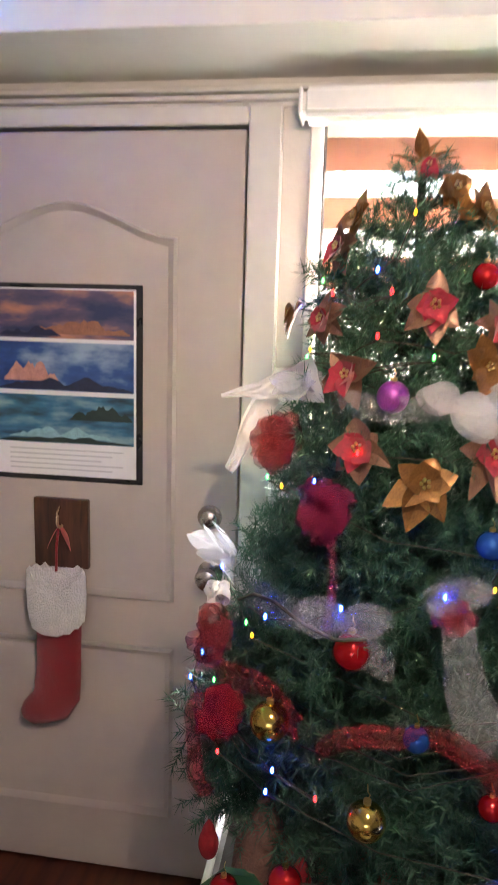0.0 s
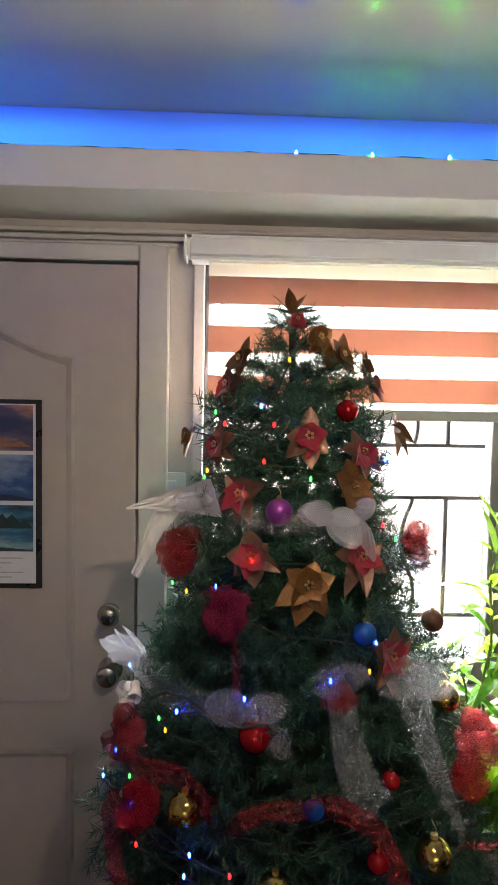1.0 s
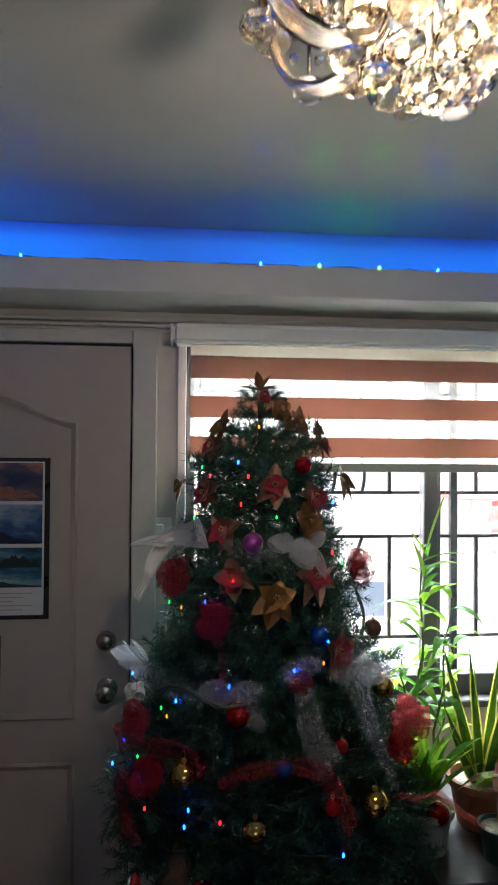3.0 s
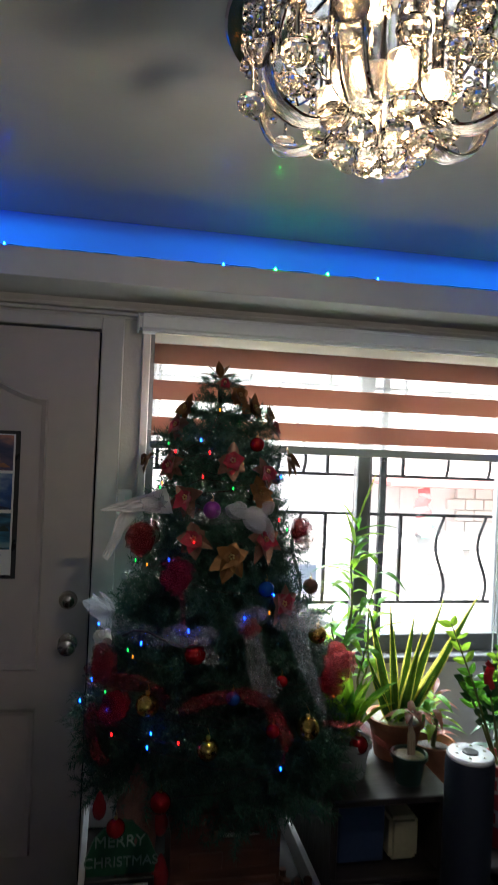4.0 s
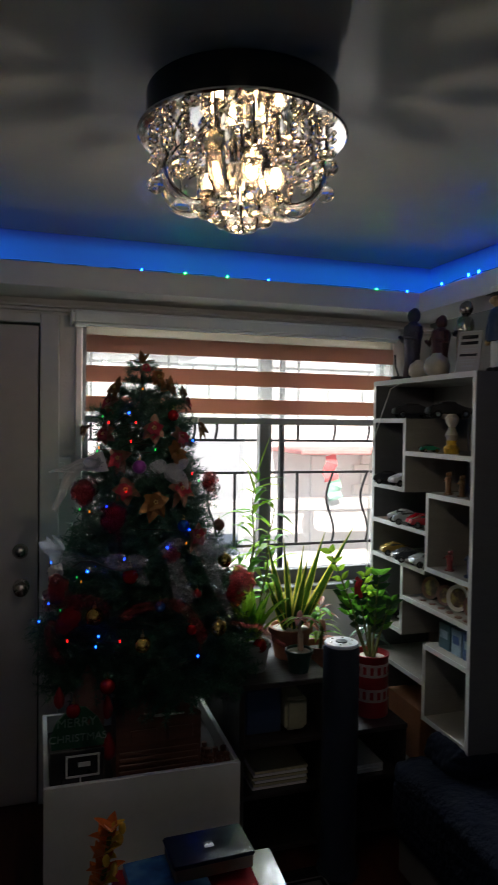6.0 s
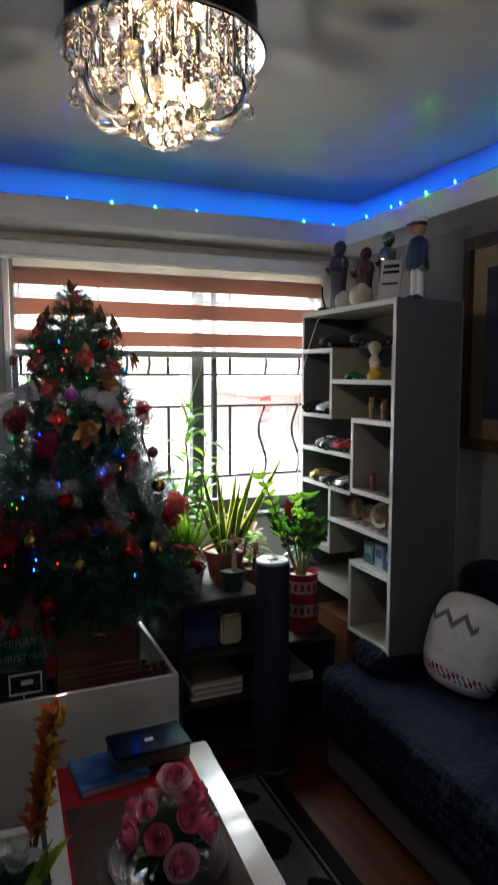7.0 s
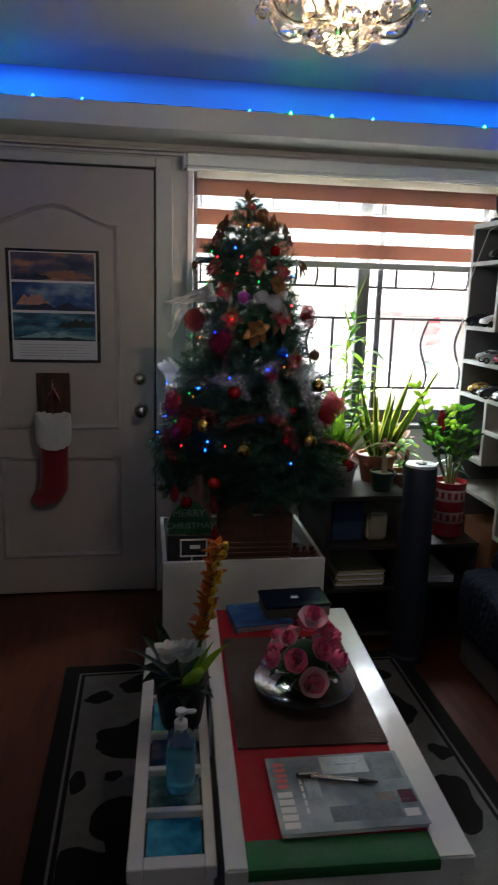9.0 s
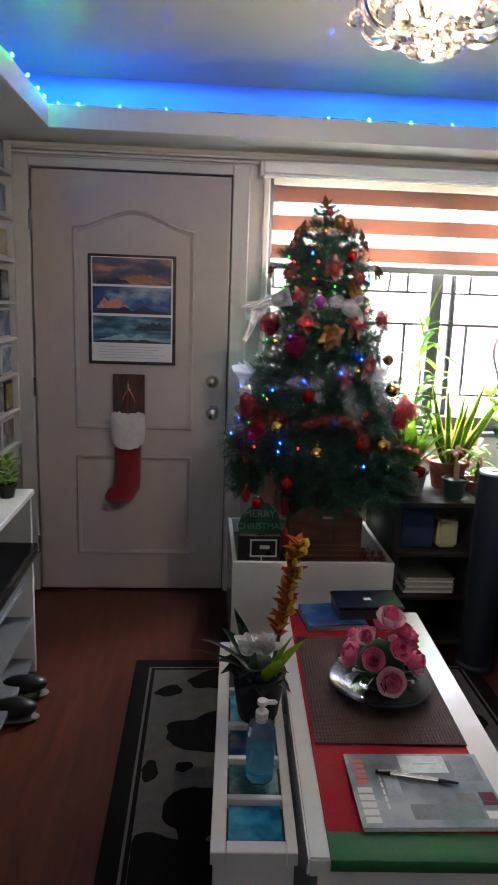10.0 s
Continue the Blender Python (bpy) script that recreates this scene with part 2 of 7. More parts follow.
# ---- the room ----
XL, XR, YB, YW, ZC, ZS = -1.46, 1.53, -3.4, 1.88, 2.42, 2.165
structure("floor", box(B(), XL - 0.2, XR + 0.2, YB - 0.2, YW + 0.2, -0.12, 0), FLOOR, "polished reddish brown wooden floor", "floor")
structure("ceiling", box(B(), XL - 0.2, XR + 0.2, YB - 0.2, YW + 0.2, ZC, ZC + 0.15), CEIL, "glossy pale grey painted ceiling", "ceiling")
structure("wall_west", box(B(), XL - 0.15, XL, YB, YW, 0, ZC), WALL, "pale painted wall beside the shelving", "wall")
structure("wall_east", box(B(), XR, XR + 0.15, YB, YW, 0, ZC), GREYWALL, "grey painted wall behind the dark sofa", "wall")
bm = B()
box(bm, XL - 0.15, XR + 0.15, YB - 0.15, YB, 0, 1.45)
box(bm, XL - 0.15, XR + 0.15, YB - 0.15, YB, 2.05, ZC)
box(bm, XL - 0.15, -0.55, YB - 0.15, YB, 1.45, 2.05)
box(bm, 0.15, XR + 0.15, YB - 0.15, YB, 1.45, 2.05)
structure("wall_south", bm, WALL, "plain pale painted wall with an open window", "wall")
# added out of view, only to keep direct sun out of the rear opening
structure("eave", box(B(), XL - 0.5, XR + 0.5, YB - 1.75, YB - 0.15, 2.25, 2.35), COVE, "unseen pale slab keeping sun out of the rear window", "eave")
WX0, WX1, WZ0, WZ1 = -0.19, 1.30, 0.87, 2.08
bm = B()
box(bm, XL - 0.15, -1.31, YW, YW + 0.16, 0, ZC)
box(bm, -1.31, -0.35, YW, YW + 0.16, 2.07, ZC)
box(bm, -0.35, WX0, YW, YW + 0.16, 0, ZC)
box(bm, WX0, WX1, YW, YW + 0.16, 0, WZ0)
box(bm, WX0, WX1, YW, YW + 0.16, WZ1, ZC)
box(bm, WX1, XR + 0.15, YW, YW + 0.16, 0, ZC)
structure("wall_north", bm, WALL, "pale painted wall with a door and a wide window", "wall")
# dropped soffit with a lit trough all round
FY, FXL, FXR = 1.60, -1.14, 1.28
for x0, x1, y0, y1 in ((XL, XR, FY, YW), (XL, FXL - 0.004, YB, FY), (FXR + 0.004, XR, YB, FY)):
    structure("soffit", box(B(), x0, x1, y0, y1, ZS, ZS + 0.02), COVE, "dropped white ceiling soffit running round the room", "soffit")
bm = B()
box(bm, FXL, FXR, FY - 0.02, FY, ZS - 0.005, 2.25, 0.002)
box(bm, FXL - 0.02, FXL, YB, FY, ZS - 0.005, 2.25, 0.002)
box(bm, FXR, FXR + 0.02, YB, FY, ZS - 0.005, 2.25, 0.002)
structure("fascia_trim", bm, COVE, "white lip board hiding blue cove light", "trim")
# added glowing board, standing for the LED-lit wall, upright in trough behind the lip
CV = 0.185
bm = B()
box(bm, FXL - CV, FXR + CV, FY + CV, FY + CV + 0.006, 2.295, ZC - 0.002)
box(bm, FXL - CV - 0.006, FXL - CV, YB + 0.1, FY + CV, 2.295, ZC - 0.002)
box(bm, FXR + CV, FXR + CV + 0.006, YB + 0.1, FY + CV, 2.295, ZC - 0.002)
structure("cove_light_strip", bm, COVE_GLOW, "blue glowing board standing for the lit wall in the ceiling trough", "light strip")
# crown moulding under the soffit over door and window
bm = B()
for k, (d, z) in enumerate(((0.012, 2.098), (0.022, 2.112), (0.034, 2.128))):
    box(bm, XL, XR, YW - d, YW, z, z + 0.013, 0.003)
structure("crown_trim", bm, TRIM, "thin white stepped moulding along the wall top", "trim")

# ---- door ----
DX0, DX1, DY = -1.29, -0.37, 1.86
bm = B()
for x0, x1, z0, z1 in ((-1.37, DX0 - 0.006, 0, 2.10), (DX1 + 0.006, -0.285, 0, 2.10), (DX0 - 0.006, DX1 + 0.006, 2.056, 2.10)):
    box(bm, x0, x1, DY - 0.012, YW + 0.1, z0, z1, 0.004)
structure("door_frame_trim", bm, TRIM, "off-white painted door casing", "door frame")
# black sheet added behind the door; its colour stands for the gaps' shade
structure("door_back_trim", box(B(), DX0 - 0.006, DX1 + 0.006, YW + 0.06, YW + 0.14, 0, 2.06), GAPSHADE, "black backing sheet giving the door's gaps their shade", "trim")


def arch_panel(bm, x0, x1, z0, z1, y, arch=0.0, wide=0.022, deep=0.012):
    """A raised moulding round a door panel, its top arched."""
    n = 14
    pts = [(x0, z0), (x1, z0)]
    for k in range(n + 1):
        u = k / n
        bow = arch * (0.5 - 0.5 * math.cos(2 * math.pi * u)) if arch else 0
        pts.append((x1 + (x0 - x1) * u, z1 + bow))
    rows = []
    m = len(pts)
    cx, cz = (x0 + x1) / 2, (z0 + z1) / 2
    for off, d in ((0, 0), (wide * 0.3, -deep), (wide * 0.65, -deep * 0.7), (wide, 0.0), (wide * 1.3, 0.003)):
        ring = []
        for i, (x, z) in enumerate(pts):
            sx = 1 if x < x0 + 1e-6 else (-1 if x > x1 - 1e-6 else 0)
            sz = 1 if z < z0 + 1e-6 else -1
            ring.append(bm.verts.new((x + sx * off, y + d, z + sz * off)))
        rows.append(ring)
    for a, b in zip(rows, rows[1:]):
        for i in range(m):
            bm.faces.new((a[i], a[(i + 1) % m], b[(i + 1) % m], b[i]))
    return bm


door = tagged(part("door_1", box(B(), DX0, DX1, DY, DY + 0.04, 0.008, 2.048, 0.003), DOORP), "closed off-white panelled door", "door", kind="structure")
part("upper_panel", arch_panel(B(), -1.105, -0.535, 0.85, 1.80, DY - 0.0005, 0.085), DOORP, door, smooth=True)
part("lower_panel", arch_panel(B(), -1.105, -0.535, 0.20, 0.715, DY - 0.0005), DOORP, door, smooth=True)
# ---- outside ----
PLASTER = material("outdoor_white_plaster", (0.80, 0.79, 0.77), 0.8, vary=0.06, scale=1.0, bump=0.1)
CONCRETE = material("pale_concrete", (0.50, 0.49, 0.47), 0.8, vary=0.12, scale=2.0, bump=0.15)
# roof, block and cloth colours are paled to suit the overexposed street
ROOFRED = material("paled_red_roof", (0.62, 0.26, 0.24), 0.6, vary=0.12, scale=3)
BLOCKS = material("pale_hollow_block", (0.80, 0.77, 0.73), 0.85, vary=0.08, scale=5, bump=0.1, random_vary=0.05)
CLOTHRED = material("red_cloth", (0.62, 0.16, 0.16), 0.8, vary=0.15, scale=20)
CLOTHGRN = material("green_cloth", (0.32, 0.52, 0.42), 0.8, vary=0.15, scale=20)
structure("ground", box(B(), -300, 300, -300, 600, -0.5, -0.3), CONCRETE, "pale sunlit concrete street ground", "ground")
nb = thing("neighbour_house", (3, 5.2, -0.3), "sunlit white neighbour house with a red roof edge", "house")
part("wall", box(B(), 1.7, 6.5, 5.6, 5.8, -0.3, 3.2), PLASTER, nb)
part("roof", box(B(), 2.0, 5.2, 4.75, 5.6, 1.355, 1.40, 0.01), ROOFRED, nb, "pale red awning roof edge")
part("beam", box(B(), 0.95, 6.0, 4.9, 5.05, 0.80, 0.915, 0.01), CONCRETE, nb)
part("post", box(B(), 2.85, 3.1, 4.92, 5.04, -0.3, 0.80), CONCRETE, nb)
part("terrace_wall", box(B(), 0.9, 6.0, 5.0, 5.12, -0.3, 0.36), PLASTER, nb)
part("door", box(B(), 2.45, 2.62, 5.57, 5.6, -0.3, 1.3, 0.004), PLASTER, nb)
for k in range(4):
    for j in range(3):
        x0 = 2.95 + 0.2 * j + (0.1 if k % 2 else 0)
        part("block", box(B(), x0, x0 + 0.19, 5.56, 5.6, 0.88 + 0.11 * k, 0.98 + 0.11 * k, 0.004), BLOCKS, nb)
fw = thing("far_house", (-2, 9, -0.3), "bright sunlit white house across the street", "house")
part("wall", box(B(), -9, 1.6, 8.6, 9.0, -0.3, 2.6), PLASTER, fw)
part("roof", box(B(), -9.2, 1.9, 8.4, 9.4, 2.6, 2.7, 0.02), CONCRETE, fw)
for k in range(3):
    w = part("window", box(B(), -6.5 + 2.6 * k, -5.5 + 2.6 * k, 8.56, 8.62, 0.8, 1.8, 0.01), ALU, fw)
for nm, mt, z0, z1, x0, lab in (("red_cloth", CLOTHRED, 1.10, 1.35, 2.26, "red cloth hanging under the roof edge outdoors"), ("green_cloth", CLOTHGRN, 0.92, 1.11, 2.31, "green cloth hanging below a red one outdoors")):
    bm = B()
    ribbon(bm, [(x0 + 0.07 + 0.015 * math.sin(k * 1.3), 4.82 + 0.02 * math.sin(k * 2.1), z1 - (z1 - z0) * k / 6) for k in range(7)], 0.15, (1, 0, 0), 0.004, (0.7, 1))
    tagged(part(nm, bm, mt), lab, "cloth")

# ---- window ----
win = tagged(part("window_1", box(B(), WX0, WX1, YW + 0.14, YW + 0.158, WZ0 - 0.0, WZ0 + 0.03, 0.003), ALU), "wide aluminium sliding window full of daylight", "window", kind="structure")
for x0, x1, z0, z1 in ((WX0, WX0 + 0.03, WZ0, WZ1), (WX1 - 0.03, WX1, WZ0, WZ1), (WX0 + 0.03, WX1 - 0.03, WZ1 - 0.03, WZ1), (WX0 + 0.03, WX1 - 0.03, WZ0, WZ0 + 0.070)):
    part("window_frame", box(B(), x0, x1, YW + 0.04, YW + 0.09, z0, z1, 0.003), ALU, win)
part("mullion", box(B(), 0.635, 0.685, YW + 0.03, YW + 0.085, WZ0 + 0.070, WZ1 - 0.03, 0.003), ALU, win)
part("sash", box(B(), 0.69, 0.705, YW + 0.06, YW + 0.085, WZ0 + 0.070, WZ1 - 0.03, 0.002), ALU, win)
for x0, x1, yy in ((WX0 + 0.03, 0.635, YW + 0.055), (0.705, WX1 - 0.03, YW + 0.07)):
    p = part("pane", box(B(), x0, x1, yy, yy + 0.004, WZ0 + 0.070, WZ1 - 0.03), CLEAR, win)
    p.visible_shadow = False
bm = B()
box(bm, WX0 - 0.02, WX1 + 0.02, YW - 0.03, YW + 0.04, WZ0 - 0.022, WZ0 + 0.002, 0.004)
part("window_sill", bm, ALU, win)
for x0, x1, z0, z1 in ((WX0 - 0.03, WX0, WZ0, 2.06),):
    part("casing", box(B(), x0, x1, YW - 0.018, YW + 0.03, z0, z1, 0.003), TRIM, win)
grille = thing("window_grille", (0.55, 2.02, 1.0), "black iron security grille with wavy bars outside the window", "grille")
GY = 2.055
for z in (0.90, 1.037, 1.403, 1.563, 1.925, 2.05):
    part("rail", box(B(), WX0 - 0.05, WX1 + 0.1, GY - 0.006, GY + 0.006, z - 0.006, z + 0.006), IRON, grille)
for x in (-0.14, 0.22, 0.555, 0.885, 1.4):
    for z0, z1 in ((1.043, 1.397), (1.569, 1.919), (1.931, 2.044)):
        part("bar", box(B(), x - 0.006, x + 0.006, GY - 0.006, GY + 0.006, z0, z1), IRON, grille)
part("post", box(B(), 0.785, 0.81, GY - 0.01, GY + 0.012, 0.87, 2.06), IRON, grille)
for x in (0.02, 0.12, 0.33, 0.44, 1.07, 1.265):
    for z0, z1 in ((1.043, 1.397), (1.569, 1.919)):
        bm = B()
        tube(bm, [(x + 0.022 * math.sin(2 * math.pi * k / 16 * (1.0 if z0 < 1.5 else 1.0) + 0.6), GY, z0 + (z1 - z0) * k / 16) for k in range(17)], 0.0065, 6)
        part("wavy_bar", bm, IRON, grille, smooth=True)


# ---- zebra blind ----
def cloth_material(name, color, see=0.0, trans=0.5):
    m = material(name, color, 0.8, vary=0.06, scale=6, bump=0.05, bump_scale=300)
    t = m.node_tree
    b, out = t.nodes["Principled BSDF"], t.nodes["Material Output"]
    tr, mx = t.nodes.new("ShaderNodeBsdfTranslucent"), t.nodes.new("ShaderNodeMixShader")
    tr.inputs[0].default_value = (*color, 1)
    mx.inputs[0].default_value = trans
    t.links.new(b.outputs[0], mx.inputs[1])
    t.links.new(tr.outputs[0], mx.inputs[2])
    last = mx.outputs[0]
    if see:
        tp, m2 = t.nodes.new("ShaderNodeBsdfTransparent"), t.nodes.new("ShaderNodeMixShader")
        m2.inputs[0].default_value = see
        t.links.new(last, m2.inputs[1])
        t.links.new(tp.outputs[0], m2.inputs[2])
        last = m2.outputs[0]
    t.links.new(last, out.inputs["Surface"])
    return m


BLINDBAND = cloth_material("terracotta_blind_band", (0.50, 0.29, 0.22), 0.0, 0.35)
BLINDSHEER = cloth_material("white_sheer_band", (0.75, 0.72, 0.68), 0.72, 0.5)
BLINDTOP = cloth_material("cream_sheer_band", (0.70, 0.64, 0.52), 0.25, 0.5)
blind = thing("zebra_blind", (0.55, 1.80, 2.08), "half-lowered zebra blind with terracotta and sheer bands", "blind")
bm = B()
box(bm, -0.235, 1.30, 1.765, 1.862, 2.05, 2.112, 0.012, 3)
part("head_box", bm, WHITEPL, blind, "white rounded head box", smooth=True)
part("end_cap", box(B(), -0.243, -0.235, 1.768, 1.86, 2.052, 2.110, 0.003), WHITEPL, blind)
BY = 1.815
zs = (2.05, 2.015, 1.943, 1.886, 1.816, 1.756, 1.690, 1.672)
mats = (BLINDTOP, BLINDBAND, BLINDSHEER, BLINDBAND, BLINDSHEER, BLINDBAND, BLINDSHEER)
for k, mt in enumerate(mats):
    part("band" if mt is BLINDBAND else "sheer_band", box(B(), -0.178, 1.285, BY - 0.0006, BY + 0.0006, zs[k + 1], zs[k]), mt, blind)
part("bottom_rail", box(B(), -0.182, 1.288, BY - 0.012, BY + 0.012, 1.643, 1.672, 0.005, 2), material("rail_grey", (0.5, 0.5, 0.48), 0.4, vary=0.05), blind)
rod = thing("curtain_rail", (0.5, 1.8, 2.14), "thin white curtain rail above the blind", "curtain rail")
part("rail", tube(B(), [(-0.2, 1.838, 2.134), (0.5, 1.838, 2.136), (1.35, 1.838, 2.134)], 0.006, 8), TRIM, rod, smooth=True)

# ---- on the door ----
BRASS = material("aged_brass", (0.45, 0.33, 0.2), 0.28, 1.0, vary=0.15, scale=30)
NICKEL = material("satin_nickel", (0.42, 0.38, 0.34), 0.22, 1.0, vary=0.1, scale=30)
db = part("deadbolt", lathe(B(), (-0.44, DY, 1.096), [(0.032, 0), (0.032, 0.008), (0.026, 0.014), (0.022, 0.026), (0.018, 0.028)], 24, Matrix.Rotation(radians(90), 3, "X")), NICKEL, door, smooth=True)
part("knob", lathe(B(), (-0.436, DY, 0.944), [(0.034, 0), (0.034, 0.006), (0.016, 0.012), (0.013, 0.03), (0.027, 0.042), (0.031, 0.056), (0.026, 0.068), (0.012, 0.072)], 24, Matrix.Rotation(radians(90), 3, "X")), NICKEL, door, smooth=True)
for z in (0.25, 1.05, 1.82):
    part("hinge", tube(B(), [(DX0 - 0.004, DY - 0.014, z - 0.045), (DX0 - 0.004, DY - 0.014, z + 0.045)], 0.006, 8), NICKEL, door)
cal = thing("wall_calendar", (-0.83, DY, 1.43), "black-edged calendar with three seascape pictures on the door", "calendar")
C0, C1, CZ0, CZ1 = -1.036, -0.622, 1.17, 1.683
part("backing", box(B(), C0, C1, DY - 0.006, DY - 0.001, CZ0, CZ1, 0.001), BLACK, cal)
PAPER = material("paper", (0.72, 0.72, 0.74), 0.6, vary=0.04)
part("sheet", box(B(), C0 + 0.016, C1 - 0.016, DY - 0.0085, DY - 0.006, CZ0 + 0.014, CZ1 - 0.012), PAPER, cal)


def picture_material(name, lo, mid, hi, seed, scale=9.0, squash=3.0):
    """A blurred printed view: bands of cloud and water by stretched noise."""
    m = material(name, mid, 0.35, vary=0)
    t = m.node_tree
    nz, rp = t.nodes.new("ShaderNodeTexNoise"), t.nodes.new("ShaderNodeValToRGB")
    mp = [n for n in t.nodes if n.bl_idname == "ShaderNodeMapping"][0]
    mp.inputs["Scale"].default_value, mp.inputs["Location"].default_value = (1, 1, squash), (seed, seed, seed)
    nz.inputs["Scale"].default_value, nz.inputs["Detail"].default_value = scale, 5
    t.links.new(mp.outputs[0], nz.inputs["Vector"])
    t.links.new(nz.outputs["Fac"], rp.inputs[0])
    r = rp.color_ramp
    r.elements[0].position, r.elements[1].position = 0.34, 0.68
    r.elements[0].color, r.elements[1].color = (*lo, 1), (*hi, 1)
    e = r.elements.new(0.5)
    e.color = (*mid, 1)
    t.links.new(rp.outputs[0], t.nodes["Principled BSDF"].inputs["Base Color"])
    return m


PICS = (picture_material("sunset_print", (0.02, 0.035, 0.10), (0.10, 0.08, 0.14), (0.50, 0.22, 0.14), 3.1, 7, 3),
        picture_material("cloud_print", (0.008, 0.03, 0.12), (0.02, 0.08, 0.26), (0.25, 0.35, 0.50), 7.7, 8, 2),
        picture_material("shore_print", (0.01, 0.03, 0.05), (0.02, 0.13, 0.24), (0.20, 0.33, 0.38), 12.3, 8, 3.5))
for k, (z0, z1) in enumerate(((1.545, 1.667), (1.410, 1.535), (1.272, 1.398))):
    part("picture", box(B(), C0 + 0.022, C1 - 0.022, DY - 0.0105, DY - 0.0085, z0, z1), PICS[k], cal)
HILL = [material("print_" + nm, c, 0.4, vary=0.35, scale=60) for nm, c in (("rust_cliff", (0.30, 0.13, 0.08)), ("night_peak", (0.012, 0.02, 0.06)), ("dark_shore", (0.012, 0.03, 0.03)), ("rosy_peak", (0.50, 0.24, 0.20)), ("pale_water", (0.22, 0.42, 0.48)))]


def ridge(x0, x1, z0, height, seed, mat, depth):
    """A printed skyline: an uneven edge above a flat foot."""
    bm, n = B(), 28
    low = [bm.verts.new((x0 + (x1 - x0) * k / n, DY - depth, z0)) for k in range(n + 1)]
    top = [bm.verts.new((x0 + (x1 - x0) * k / n, DY - depth, z0 + height * max(0.04, math.sin(math.pi * k / n) ** 0.6 * (0.65 + 0.6 * noise.noise(Vector((k * 0.24, seed, 0))) + 0.2 * noise.noise(Vector((k * 0.9, seed, 3))))))) for k in range(n + 1)]
    for k in range(n):
        bm.faces.new((low[k], low[k + 1], top[k + 1], top[k]))
    part("printed_hill", bm, mat, cal)


ridge(C0 + 0.12, C1 - 0.03, 1.556, 0.055, 1.5, HILL[0], 0.0111)
ridge(C0 + 0.03, C0 + 0.20, 1.550, 0.030, 4.5, HILL[1], 0.0114)
ridge(C0 + 0.04, C0 + 0.19, 1.434, 0.062, 2.2, HILL[3], 0.0111)
ridge(C0 + 0.024, C1 - 0.024, 1.412, 0.040, 7.9, HILL[1], 0.0114)
ridge(C0 + 0.22, C1 - 0.024, 1.335, 0.050, 3.3, HILL[2], 0.0111)
ridge(C0 + 0.05, C1 - 0.08, 1.285, 0.035, 8.1, HILL[4], 0.0114)
ridge(C0 + 0.024, C1 - 0.024, 1.274, 0.020, 5.1, HILL[2], 0.0117)
for k in range(5):
    part("text_bar", box(B(), C0 + 0.05, C1 - 0.05 - 0.03 * (k % 3), DY - 0.0095, DY - 0.0085, 1.252 - 0.013 * k, 1.255 - 0.013 * k), material("grey_print", (0.45, 0.45, 0.48), 0.6, vary=0) if k == 0 else bpy.data.materials["grey_print"], cal)
plq = thing("door_plaque", (-0.845, DY, 1.02), "dark brown wooden plaque hung on the door", "plaque")
PLAQ = wood("plaque_wood", (0.03, 0.012, 0.008), (0.10, 0.035, 0.02), 0.4, 9, (6, 1, 1))
part("board", box(B(), -0.92, -0.768, DY - 0.018, DY - 0.001, 0.93, 1.122, 0.002), PLAQ, plq)
part("hook", tube(B(), [(-0.845, DY - 0.019, 1.10), (-0.845, DY - 0.034, 1.09), (-0.845, DY - 0.038, 1.06), (-0.845, DY - 0.03, 1.045), (-0.838, DY - 0.02, 1.05)], 0.004, 6), BRASS, plq)
part("bow", leaf(leaf(B(), (-0.845, DY - 0.022, 1.05), (0.7, -0.2, -1), 0.06, 0.02), (-0.845, DY - 0.022, 1.05), (-0.7, -0.2, -1), 0.06, 0.02), CLOTHRED, plq)
FELT = material("red_plush", (0.26, 0.005, 0.013), 0.9, vary=0.25, scale=25, bump=0.5, bump_scale=350, sheen=0.4)
FUR = material("white_plush", (0.74, 0.70, 0.70), 0.95, vary=0.15, scale=30, bump=0.9, bump_scale=220, sheen=0.3)
stk = thing("christmas_stocking", (-0.845, DY, 0.93), "red plush stocking with white furry cuff hanging on the door", "stocking")


def stocking_body(bm):
    """Rings down the leg, turning into the foot."""
    rows = []
    path = [((-0.845, 0.84), 0.066, 0.0), ((-0.846, 0.78), 0.064, 0.0), ((-0.848, 0.70), 0.064, 0), ((-0.85, 0.63), 0.065, -6),
            ((-0.855, 0.58), 0.070, -20), ((-0.872, 0.545), 0.066, -45), ((-0.90, 0.525), 0.052, -65), ((-0.93, 0.513), 0.043, -78), ((-0.952, 0.508), 0.026, -84), ((-0.962, 0.506), 0.006, -86)]
    for (x, z), w, ang in path:
        a = radians(ang)
        ring = []
        for k in range(18):
            th = 2 * math.pi * k / 18
            u = w * math.cos(th)
            ring.append(bm.verts.new((x + u * math.cos(a), DY - 0.036 + 0.03 * math.sin(th) * min(1, w / 0.04), z - u * math.sin(a) * -1)))
        rows.append(ring)
    for a, b in zip(rows, rows[1:]):
        for k in range(18):
            bm.faces.new((a[k], a[(k + 1) % 18], b[(k + 1) % 18], b[k]))
    bm.faces.new(rows[-1])
    bm.faces.new(list(reversed(rows[0])))
    return bm


